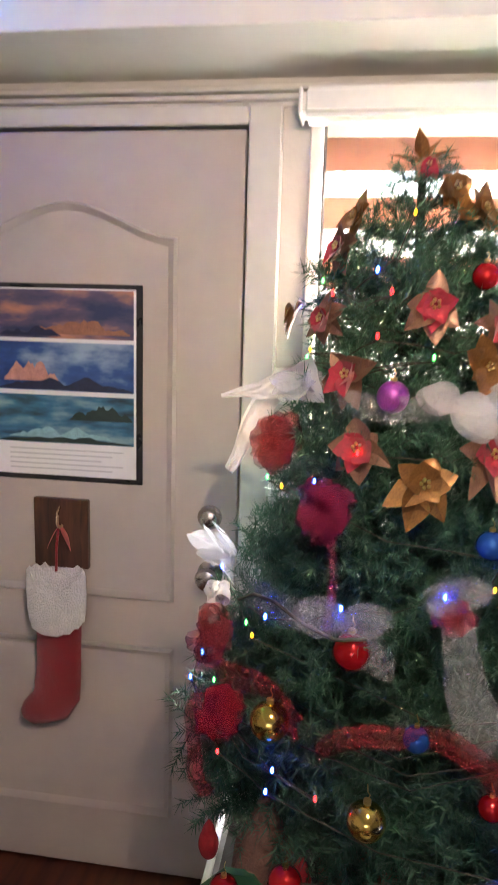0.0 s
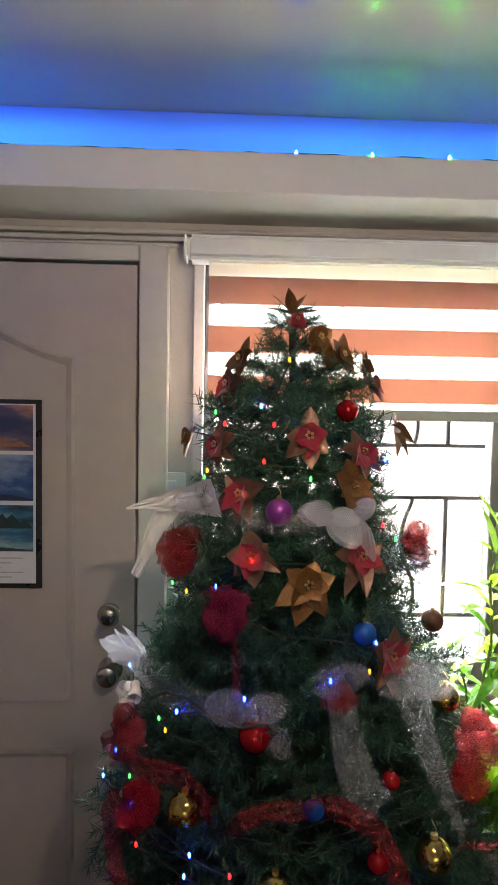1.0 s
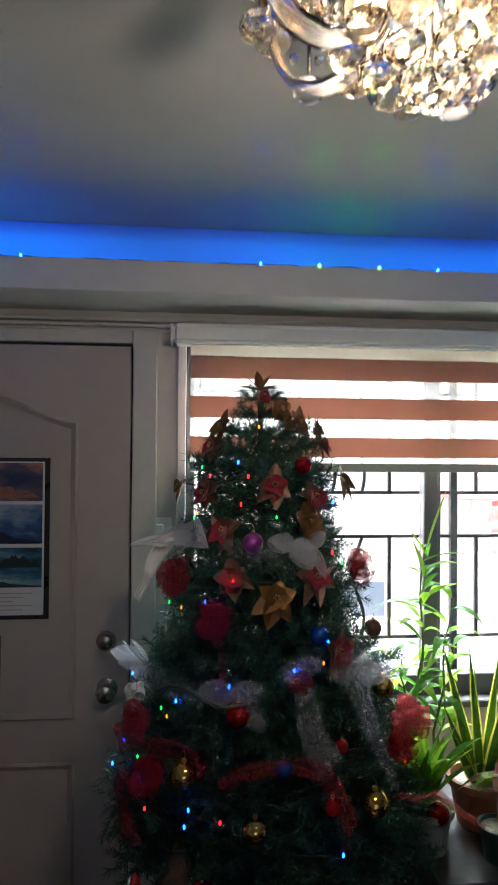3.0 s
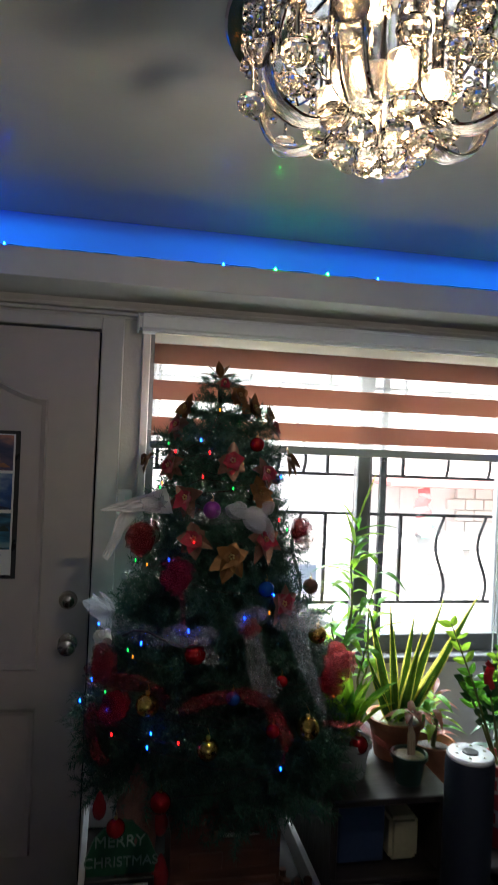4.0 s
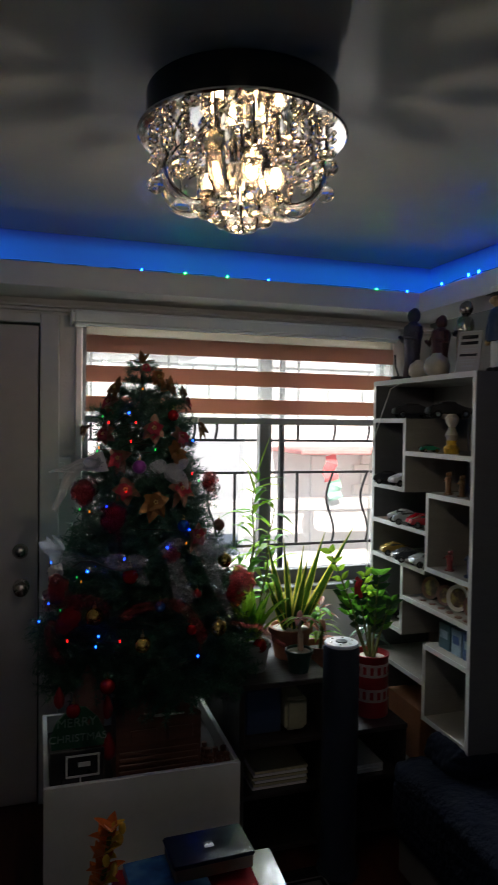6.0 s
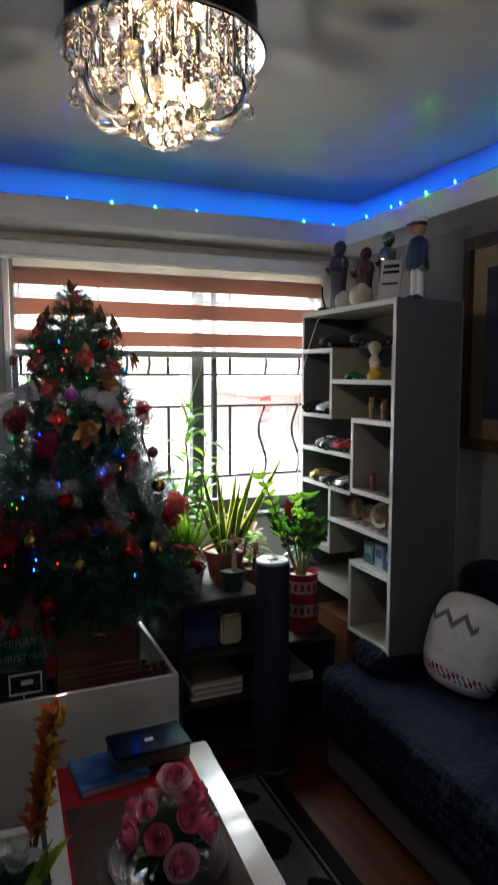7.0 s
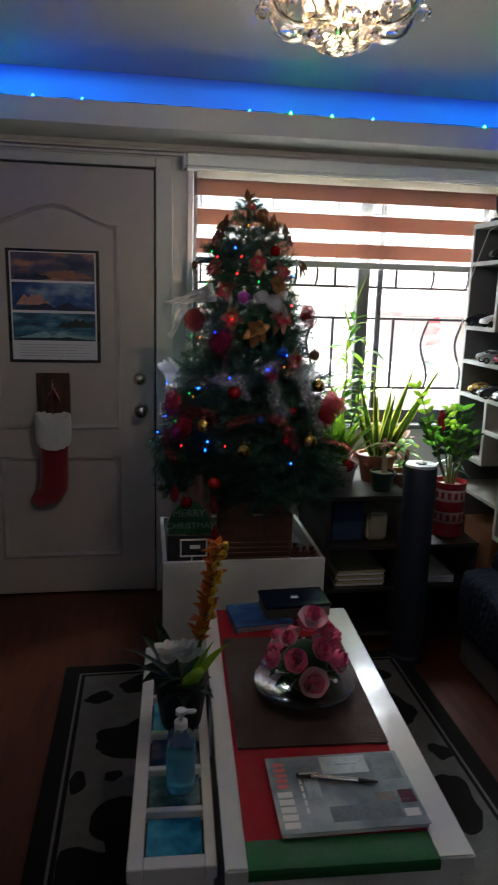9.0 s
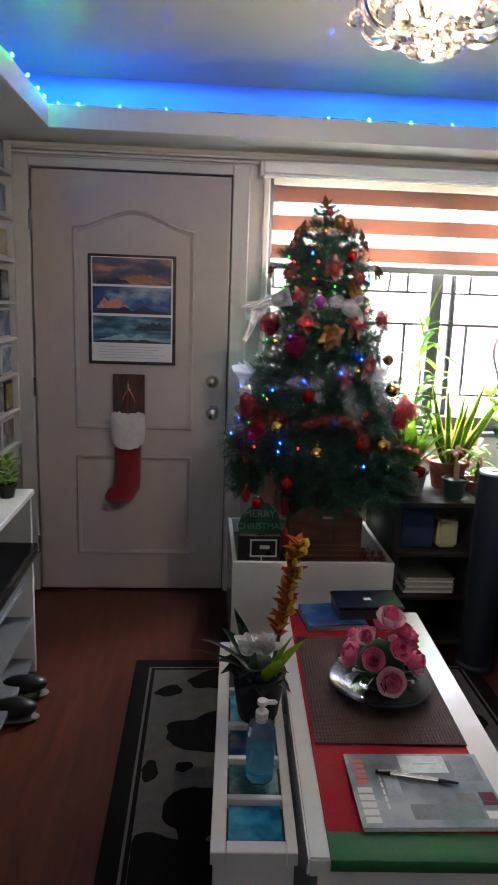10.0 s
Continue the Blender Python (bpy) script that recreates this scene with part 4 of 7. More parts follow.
# fairy lights
BULB = {nm: material(nm + "_fairy_light", c, 0.3, vary=0, emit=c, strength=s) for nm, c, s in (("blue", (0.0, 0.03, 1.0), 14), ("green", (0.0, 0.8, 0.10), 0.7), ("red", (1.0, 0.01, 0.012), 2), ("yellow", (1.0, 0.36, 0.02), 0.4))}
fl = thing("fairy_lights", (0, TY - 0.3, 1.0), "string of tiny coloured fairy lights wound round the tree", "fairy lights")
bulbs = []
for nm, xz in (("blue", ((-0.061, 1.672), (-0.175, 1.622), (-0.135, 1.352), (0.042, 1.221), (-0.198, 1.140), (-0.090, 1.187), (-0.274, 0.968), (-0.173, 0.949), (-0.304, 1.127), (-0.315, 1.010), (0.119, 1.271), (0.15, 1.576), (-0.181, 0.917), (0.124, 0.880), (-0.345, 0.936))),
               ("green", ((-0.135, 1.659), (-0.155, 1.536), (0.015, 1.546), (-0.229, 1.117), (-0.280, 1.005), (-0.212, 1.332), (0.30, 1.034), (0.165, 1.433))),
               ("red", ((-0.120, 1.638), (-0.042, 1.639), (-0.058, 1.574), (-0.262, 0.92), (-0.112, 0.939), (-0.077, 1.403), (-0.151, 0.81), (0.14, 1.46))),
               ("yellow", ((-0.015, 1.758), (-0.150, 1.549), (-0.185, 1.330), (-0.217, 1.106), (0.106, 1.230), (0.29, 1.0)))):
    for x, z in xz:
        p, n = on_tree(x, z, 0.022)
        bulbs.append(p)
        part("bulb", lathe(B(), p, [(0.0016, -0.0035), (0.0026, 0), (0.0019, 0.0038), (0.0005, 0.0055)], 8), BULB[nm], fl)
bulbs.sort(key=lambda q: -q.z)
bm = B()
for a, b in zip(bulbs, bulbs[1:]):
    m = (a + b) / 2
    q, n = on_tree(m.x, m.z - 0.02, -0.01)
    tube(bm, [a + Vector((0, 0.004, -0.006)), (a + q) / 2, q, (b + q) / 2, b + Vector((0, 0.004, -0.006))], 0.0012, 4)
part("wire", bm, TWIG, fl)
# ---- planter box under the tree ----
plb = thing("planter_box", (-0.02, 1.4, 0), "white lacquered wooden box holding the tree and gifts", "planter box")
PX0, PX1, PY0, PY1, PZ1 = -0.35, 0.317, 1.123, 1.70, 0.452
for nm, a in (("front_panel", (PX0, PX1, PY0, PY0 + 0.018, 0, PZ1)), ("back_panel", (PX0, PX1, PY1 - 0.018, PY1, 0, PZ1)), ("side_panel", (PX0, PX0 + 0.018, PY0 + 0.018, PY1 - 0.018, 0, PZ1)),
              ("side_panel", (PX1 - 0.018, PX1, PY0 + 0.018, PY1 - 0.018, 0, PZ1)), ("bottom_panel", (PX0 + 0.018, PX1 - 0.018, PY0 + 0.018, PY1 - 0.018, 0.02, 0.08))):
    part(nm, box(B(), *a, 0.002), WHITELAC, plb)
part("inner_board", box(B(), PX0 + 0.018, PX1 - 0.018, PY0 + 0.018, PY1 - 0.018, 0.37, 0.385), DARKWOOD, plb, "dark board inside the box")
CARD = wood("brown_gift_wrap", (0.10, 0.035, 0.02), (0.17, 0.062, 0.036), 0.45, 5, (1, 1, 8))
gift = thing("gift_house", (0.05, 1.3, 0.385), "brown wooden house-shaped gift box under the tree", "gift box")
bm = B()
vs = [(-0.11, 0.40), (0.19, 0.40), (0.19, 0.63), (0.10, 0.69), (-0.04, 0.69), (-0.11, 0.64)]
f = [bm.verts.new((x, 1.20, z - 0.014)) for x, z in vs]
g = [bm.verts.new((x, 1.36, z - 0.014)) for x, z in vs]
bm.faces.new(f)
bm.faces.new(list(reversed(g)))
for k in range(6):
    bm.faces.new((f[k], g[k], g[(k + 1) % 6], f[(k + 1) % 6]))
part("body", bm, CARD, gift)
for k in range(5):
    part("slat", box(B(), -0.10, 0.18, 1.194, 1.2, 0.40 + 0.022 * k, 0.414 + 0.022 * k, 0.002), CARD, gift)
for x0 in (-0.06, 0.07):
    part("panel", box(B(), x0, x0 + 0.09, 1.193, 1.2, 0.53, 0.575, 0.002), CARD, gift)
part("band", box(B(), 0.02, 0.13, 1.192, 1.2, 0.615, 0.625, 0.002), STEEL, gift)
SIGNG = material("green_sign_paint", (0.012, 0.085, 0.04), 0.5, vary=0.2, scale=12)
SIGNLET = material("faded_pale_green_lettering", (0.20, 0.28, 0.24), 0.6, vary=0.2, scale=40)
LETTER = material("white_lettering", (0.7, 0.7, 0.68), 0.5, vary=0.05)


def lettering(text, size, m, mat, parent, name="lettering"):
    cu = bpy.data.curves.new(name, "FONT")
    cu.body, cu.size, cu.extrude, cu.align_x, cu.align_y = text, size, 0.0008, "CENTER", "CENTER"
    tmp = new(name + "_curve", cu)
    me = bpy.data.meshes.new_from_object(tmp)
    bpy.data.objects.remove(tmp)
    me.materials.clear()
    me.materials.append(mat)
    me.transform(m)
    ob = new(name, me)
    ob.parent, ob.matrix_parent_inverse = parent, world_of(parent).inverted()
    return ob


sign = thing("christmas_sign", (-0.24, 1.19, 0.385), "green hat-shaped sign reading Merry Christmas in pale letters", "sign")
bm = B()
pts = [(-0.325, 0.56), (-0.155, 0.56), (-0.15, 0.60), (-0.175, 0.655), (-0.215, 0.695), (-0.265, 0.695), (-0.31, 0.65), (-0.33, 0.60)]
f = [bm.verts.new((x, 1.158, z)) for x, z in pts]
g = [bm.verts.new((x, 1.172, z)) for x, z in pts]
bm.faces.new(f)
bm.faces.new(list(reversed(g)))
for k in range(len(pts)):
    bm.faces.new((f[k], g[k], g[(k + 1) % len(pts)], f[(k + 1) % len(pts)]))
part("board", bm, SIGNG, sign)
part("stake", box(B(), -0.25, -0.23, 1.162, 1.172, 0.385, 0.57), DARKWOOD, sign)
face = Matrix.Rotation(radians(90), 4, "X")
lettering("MERRY", 0.042, Matrix.Translation((-0.245, 1.1568, 0.645)) @ face, SIGNLET, sign)
lettering("CHRISTMAS", 0.036, Matrix.Translation((-0.24, 1.1568, 0.593)) @ face, SIGNLET, sign)
chim = thing("chimney_box", (-0.24, 1.17, 0.385), "dark box with white brick lines and a small picture", "gift box")
part("body", box(B(), -0.33, -0.155, 1.147, 1.157, 0.386, 0.555, 0.002), BLACK, chim)
for x0, x1, z0, z1 in ((-0.28, -0.17, 0.535, 0.541), (-0.28, -0.274, 0.47, 0.535), (-0.176, -0.17, 0.47, 0.535), (-0.28, -0.17, 0.466, 0.472), (-0.235, -0.23, 0.42, 0.466), (-0.30, -0.22, 0.415, 0.42), (-0.24, -0.2, 0.50, 0.515)):
    part("line", box(B(), x0, x1, 1.1445, 1.147, z0, z1), LETTER, chim)
SANTAR = material("red_felt", (0.22, 0.008, 0.014), 0.85, vary=0.25, scale=30)
for x, z, s in ((-0.30, 0.71, 0.020), (-0.14, 0.66, 0.022), (-0.135, 0.52, 0.026)):
    t = thing("red_felt_toy", (x, 1.19, z - s), "small soft red felt toy under the tree", "toy")
    part("body", ball(B(), (x, 1.2, z), s, 14, 10, (0.9, 0.7, 1.5)), SANTAR, t, smooth=True)
    part("cap", lathe(B(), (x, 1.2, z + s * 1.2), [(s * 0.6, 0), (s * 0.45, s * 0.5), (s * 0.1, s * 1.1)], 12), SANTAR, t, smooth=True)
tan = material("tan_knit", (0.15, 0.075, 0.06), 0.9, vary=0.3, scale=40, bump=0.5, bump_scale=200)
gn = thing("gnome_doll", (-0.21, 1.2, 0.385), "plush pinkish gnome doll with red hat", "doll")
bm = B()
lathe(bm, (-0.205, 1.215, 0.385), [(0.05, 0), (0.058, 0.05), (0.05, 0.14), (0.058, 0.26), (0.05, 0.33), (0.03, 0.37), (0.004, 0.43)], 16)
part("body", bm, tan, gn, smooth=True)
for k in range(7):
    x, y, s = 0.22 + 0.03 * (k % 3), 1.17 + 0.05 * (k // 3), 0.02 + 0.004 * (k % 2)
    t = thing("pine_cone", (x, y, 0.385), "small brown decorative pine cone in the box", "pine cone", "pine cones")
    bm = B()
    for j in range(5):
        lathe(bm, (x, y, 0.387 + 0.016 * j), [(s * (1 - 0.14 * j), 0), (s * (1.15 - 0.16 * j), 0.008), (s * 0.5, 0.016)], 9)
    part("cone", bm, CARD, t)

# ---- plant stand ----
st = thing("plant_stand", (0.65, 1.4, 0), "black wooden tiered plant stand below the window", "plant stand")
for nm, a in (("top_board", (0.335, 0.70, 1.19, 1.72, 0.672, 0.692)), ("middle_shelf", (0.335, 1.03, 1.19, 1.72, 0.452, 0.470)), ("lower_shelf", (0.335, 1.03, 1.21, 1.72, 0.25, 0.268)), ("base_shelf", (0.335, 1.03, 1.21, 1.72, 0.04, 0.06))):
    part(nm, box(B(), *a, 0.003), DARKWOOD, st)
for x0 in (0.335, 0.66):
    part("upright", box(B(), x0, x0 + 0.02, 1.2, 1.70, 0.0, 0.672, 0.002), DARKWOOD, st)
part("upright", box(B(), 1.01, 1.03, 1.2, 1.70, 0.0, 0.452, 0.002), DARKWOOD, st)
BLUEFOLD = material("dark_blue_board", (0.02, 0.04, 0.10), 0.6, vary=0.2)
CREAM = material("cream_board", (0.40, 0.37, 0.25), 0.7, vary=0.15)
bx = thing("storage_box", (0.48, 1.3, 0.47), "dark blue storage box on the plant stand", "box")
part("body", box(B(), 0.38, 0.52, 1.26, 1.5, 0.472, 0.64, 0.004), BLUEFOLD, bx)
part("lid", box(B(), 0.376, 0.524, 1.256, 1.504, 0.64, 0.658, 0.004), BLUEFOLD, bx)
bx = thing("cream_bag", (0.58, 1.3, 0.47), "cream and yellow paper bag on the plant stand", "bag")
part("body", box(B(), 0.535, 0.625, 1.25, 1.4, 0.472, 0.60, 0.012, 2), CREAM, bx)
for k in range(6):
    bk = thing("magazine", (0.5, 1.35, 0.27), "old magazine in a pile on the stand", "magazine", "magazines in a pile")
    part("page_block", box(B(), 0.40 + 0.006 * (k % 3), 0.62 + 0.005 * (k % 2), 1.24, 1.5, 0.269 + 0.012 * k, 0.279 + 0.012 * k, 0.001), CREAM if k % 2 else PAPER, bk)
for k in range(3):
    bk = thing("magazine", (0.85, 1.35, 0.27), "old magazine in a pile on the stand", "magazine", "magazines in a pile")
    part("page_block", box(B(), 0.76, 0.95, 1.24, 1.5, 0.269 + 0.012 * k, 0.279 + 0.012 * k, 0.001), PAPER, bk)

# ---- plants ----
GREEN = material("fresh_green_leaf", (0.10, 0.30, 0.03), 0.4, vary=0.3, scale=12)
LIME = material("lime_green_leaf", (0.27, 0.48, 0.04), 0.4, vary=0.3, scale=12)
DEEP = material("deep_green_leaf", (0.02, 0.09, 0.025), 0.35, vary=0.3, scale=12)
GREYLEAF = material("grey_green_leaf", (0.14, 0.22, 0.17), 0.4, vary=0.3, scale=14)
PINKLEAF = material("reddish_leaf", (0.34, 0.12, 0.08), 0.45, vary=0.35, scale=14)
CANE = material("plant_cane", (0.12, 0.14, 0.04), 0.6, vary=0.3, scale=20)
SOIL = material("dark_soil", (0.02, 0.015, 0.01), 0.95, vary=0.4, scale=40, bump=0.6)
PEBBLE = material("pale_pebble_soil", (0.3, 0.27, 0.22), 0.8, vary=0.5, scale=60, bump=0.8, bump_scale=90)
TERRA = material("terracotta", (0.30, 0.12, 0.07), 0.8, vary=0.2, scale=14, bump=0.1)
PALEPOT = material("grey_white_pot", (0.28, 0.28, 0.28), 0.6, vary=0.12, scale=14)
GREENPOT = material("dark_green_pot", (0.012, 0.04, 0.032), 0.4, vary=0.2)


def glow_through(mats):
    """Thin leaves let part of the daylight through."""
    for mt in mats:
        t = mt.node_tree
        b = t.nodes["Principled BSDF"]
        tr, mx = t.nodes.new("ShaderNodeBsdfTranslucent"), t.nodes.new("ShaderNodeMixShader")
        t.links.new(b.inputs["Base Color"].links[0].from_socket, tr.inputs[0])
        mx.inputs[0].default_value = 0.5
        t.links.new(b.outputs[0], mx.inputs[1])
        t.links.new(tr.outputs[0], mx.inputs[2])
        t.links.new(mx.outputs[0], t.nodes["Material Output"].inputs["Surface"])


glow_through((GREEN, LIME, PINKLEAF, GREYLEAF))


def pot(t, x, y, z, r, h, mat, soil=SOIL):
    part("pot", lathe(B(), (x, y, z), [(r * 0.72, 0), (r * 0.95, h * 0.84), (r * 1.06, h * 0.85), (r * 1.06, h), (r * 0.93, h), (r * 0.9, h * 0.9)], 28), mat, t, smooth=True)
    part("soil", lathe(B(), (x, y, z), [(r * 0.88, h * 0.88), (r * 0.86, h * 0.905), (r * 0.4, h * 0.93)], 20), soil, t)


def plant(name, label, at):
    return thing(name, at, label, "potted plant", "plants on the stand")


rp = random.Random(11)
# bamboo-like dracaena
t = plant("dracaena", "tall slender green dracaena in a pale pot", (0.47, 1.5, 0.692))
pot(t, 0.45, 1.50, 0.692, 0.075, 0.13, PALEPOT)
for cx, h, lean, count in ((0.45, 1.36, 0.025, 12), (0.475, 1.44, 0.0, 12), (0.50, 1.30, 0.05, 12), (0.44, 1.12, -0.02, 10), (0.52, 1.16, 0.05, 9)):
    base = Vector((cx, 1.50 + rp.uniform(-0.03, 0.03), 0.80))
    top = Vector((cx + lean, base.y - 0.02, h))
    pts = [base.lerp(top, k / 8) + Vector((0.008 * math.sin(k * 1.7 + cx * 40), 0, 0)) for k in range(9)]
    part("cane", tube(B(), pts, 0.0042, 6, 0.5), CANE, t)
    for k in range(count):
        u = 0.30 + 0.70 * k / (count - 1)
        p = base.lerp(top, u)
        a = k * 2.4 + rp.uniform(-0.5, 0.5)
        d = (math.cos(a), math.sin(a) * 0.7, rp.uniform(0.2, 1.1))
        part("leaf", leaf(B(), p, d, rp.uniform(0.10, 0.18), rp.uniform(0.026, 0.042), rp.uniform(0.3, 1.0), 0.3, 6), GREEN if rp.random() < 0.5 else LIME, t)
for p, d, ln, w, dr in (((0.472, 1.48, 1.36), (-0.30, 0, 1.0), 0.13, 0.042, 0.1), ((0.478, 1.48, 1.42), (-0.55, 0, 0.9), 0.13, 0.024, 0.15), ((0.478, 1.48, 1.43), (0.35, 0, 1.0), 0.20, 0.018, 0.02), ((0.48, 1.48, 1.38), (0.9, -0.1, 0.5), 0.13, 0.03, 0.4), ((0.475, 1.48, 1.30), (1.0, 0, 0.6), 0.13, 0.034, 0.2), ((0.46, 1.48, 1.27), (-1.0, 0, 0.5), 0.12, 0.028, 0.3)):
    part("leaf", leaf(B(), p, d, ln, w, dr, 0.3, 7), LIME, t)
# broad lime plant low behind
t = plant("leafy_plant", "bushy bright green leafy plant in a pale pot", (0.42, 1.35, 0.692))
pot(t, 0.43, 1.34, 0.692, 0.065, 0.11, PALEPOT)
for k in range(34):
    a = k * 2.4
    part("leaf", leaf(B(), (0.43 + 0.02 * math.cos(a), 1.36, 0.79 + 0.004 * (k % 12)), (math.cos(a) * 0.6, math.sin(a) * 0.5, rp.uniform(0.8, 2.2)), rp.uniform(0.12, 0.30), rp.uniform(0.028, 0.044), rp.uniform(0.10, 0.45), 0.35, 6), LIME if k % 3 else GREEN, t)
# snake plant, variegated
SNAKE = material("snake_plant_leaf", (0.06, 0.16, 0.035), 0.4, vary=0.4, scale=20, stretch=(1, 1, 4))
SNAKEEDGE = material("snake_plant_yellow_edge", (0.62, 0.55, 0.10), 0.4, vary=0.2, scale=20)
glow_through((SNAKE, SNAKEEDGE))
t = plant("snake_plant", "upright yellow-edged snake plant in a terracotta pot", (0.62, 1.45, 0.692))
pot(t, 0.625, 1.45, 0.692, 0.088, 0.125, TERRA, PEBBLE)
for k, (dx, dy, h, w) in enumerate(((0.27, -0.1, 0.44, 0.030), (0.55, -0.06, 0.50, 0.036), (0.62, 0.0, 0.36, 0.030), (0.0, 0.1, 0.31, 0.024), (-0.10, -0.05, 0.40, 0.026), (-0.24, 0.02, 0.39, 0.026), (0.16, 0.05, 0.36, 0.026), (-0.40, 0, 0.24, 0.022), (0.08, -0.25, 0.34, 0.026), (-0.5, -0.2, 0.20, 0.022), (0.42, -0.2, 0.30, 0.024))):
    base = Vector((0.625 + 0.05 * dx, 1.45 + 0.1 * dy, 0.80))
    d = (dx, dy, 1)
    lf = part("leaf", leaf(B(), base, d, h, w, 0.02, 0.45, 8, (0.3 * math.sin(k * 2.1), -1, 0.1), 0.55), SNAKE, t)
    part("leaf_edge", leaf(B(), base + Vector((0, 0.004, 0)), d, h * 0.99, w * 1.35, 0.02, 0.40, 8, (0.3 * math.sin(k * 2.1), -1, 0.1), 0.55), SNAKEEDGE, lf)
# small black-green pot with reddish leaves
t = plant("reddish_plant", "small plant with twisted stem and reddish leaves in a dark pot", (0.597, 1.28, 0.692))
pot(t, 0.597, 1.28, 0.692, 0.052, 0.085, GREENPOT, PEBBLE)
for k in range(3):
    part("stem", tube(B(), [(0.597 + 0.006 * k, 1.28, 0.77), (0.592 + 0.008 * k, 1.275, 0.83), (0.602 - 0.012 * k, 1.28, 0.90)], 0.006, 7, 0.7), material("pale_stem", (0.4, 0.3, 0.22), 0.7) if k == 0 else bpy.data.materials["pale_stem"], t)
for k in range(14):
    a = k * 2.4
    part("leaf", leaf(B(), (0.597, 1.28, 0.89), (math.cos(a), math.sin(a) * 0.7, rp.uniform(0.1, 0.8)), rp.uniform(0.06, 0.11), rp.uniform(0.018, 0.032), rp.uniform(0.3, 0.9), 0.3), PINKLEAF if k % 4 else LIME, t)
# croton-like green-red
t = plant("croton_plant", "green and red broad-leaved plant in a brown pot", (0.74, 1.45, 0.47))
pot(t, 0.76, 1.45, 0.47, 0.07, 0.26, TERRA)
part("stem", tube(B(), [(0.76, 1.45, 0.70), (0.765, 1.44, 0.82)], 0.008, 7), CANE, t)
for k in range(26):
    a = k * 2.4
    part("leaf", leaf(B(), (0.755, 1.45, 0.74 + 0.006 * k), (math.cos(a), math.sin(a) * 0.8, rp.uniform(0.2, 1.0)), rp.uniform(0.09, 0.14), rp.uniform(0.020, 0.034), rp.uniform(0.3, 0.8), 0.3), PINKLEAF if k % 3 == 0 else (LIME if k % 3 == 1 else GREEN), t)
# ZZ plant in the red tin
TINRED = material("red_tin", (0.28, 0.012, 0.018), 0.35, 0.1, vary=0.12, scale=10)
TINWHITE = material("white_tin_print", (0.40, 0.30, 0.29), 0.4, vary=0.3, scale=30)
t = plant("zz_plant", "glossy green feathery plant in a red and white tin", (0.935, 1.33, 0.47))
CX, CY = 0.935, 1.33
part("tin", lathe(B(), (CX, CY, 0.471), [(0.070, 0), (0.073, 0.004), (0.071, 0.01), (0.071, 0.235), (0.074, 0.24), (0.074, 0.247), (0.068, 0.247), (0.066, 0.225)], 32), TINRED, t, smooth=True)
for z in (0.535, 0.635):
    tn = part("label_band", lathe(B(), (CX, CY, z), [(0.0712, 0), (0.0722, 0.002), (0.0722, 0.05), (0.0712, 0.052)], 32), TINWHITE, t, smooth=True)
    for k in range(7):
        a = radians(200 + 23 * k)
        part("print_bar", box(B(), -0.007, 0.007, -0.0008, 0.0008, 0.012, 0.042, 0, 1, Matrix.Translation((CX + 0.0728 * math.cos(a), CY + 0.0728 * math.sin(a), z)) @ Matrix.Rotation(a + math.pi / 2, 4, "Z")), TINRED, tn)
part("soil", lathe(B(), (CX, CY, 0.69), [(0.066, 0), (0.064, 0.006), (0.02, 0.012)], 20), PEBBLE, t)
for k, (dx, dy, h) in enumerate(((-0.48, 0.05, 0.44), (-0.30, -0.1, 0.30), (-0.12, 0.0, 0.34), (0.04, -0.12, 0.35), (-0.55, 0.15, 0.26), (0.20, 0.15, 0.30), (0.28, -0.25, 0.24), (-0.05, -0.3, 0.22), (0.42, 0.05, 0.22), (0.12, 0.3, 0.33))):
    base = Vector((CX + 0.03 * dx, CY + 0.05 * dy, 0.70))
    tip = base + Vector((dx * h * 0.8, dy * h * 0.6, h))
    part("stem", tube(B(), [base, base.lerp(tip, 0.5) + Vector((0, 0, 0.02)), tip], 0.005, 7, 0.4), CANE, t)
    for j in range(7):
        u = 0.42 + 0.56 * j / 6
        p = base.lerp(tip, u) + Vector((0, 0, 0.02 * (1 - abs(2 * u - 1))))
        for sg in (-1, 1):
            part("leaf", leaf(B(), p, (sg * rp.uniform(0.5, 1.0) + dx * 0.5, rp.uniform(-0.7, 0.5), rp.uniform(0.45, 1.1)), rp.uniform(0.042, 0.068), rp.uniform(0.020, 0.028), 0.15, 0.3, 5, (rp.uniform(-0.4, 0.4), -1, 0.4)), (LIME if j > 2 else GREEN) if k in (0, 2) else (GREEN if (k + j) % 3 == 0 else DEEP), t)
redflag = thing("red_bow", (0.835, 1.28, 1.02), "small red ribbon bow tied to the plant", "bow")
part("loop", ribbon(B(), [(0.83, 1.27, 1.045), (0.845, 1.26, 1.03), (0.838, 1.262, 1.0), (0.85, 1.262, 0.965)], 0.018, (1, 0, 0), 0.001), SATINRED, redflag)
part("tail", ribbon(B(), [(0.84, 1.27, 1.03), (0.825, 1.262, 1.01), (0.828, 1.262, 0.98)], 0.014, (1, 0, 0), 0.001), SATINRED, redflag)
t = plant("grey_leaf_plant", "grey-green drooping leaved plant beside the shelves", (1.0, 1.38, 0.47))
pot(t, 1.0, 1.47, 0.471, 0.045, 0.2, GREENPOT)
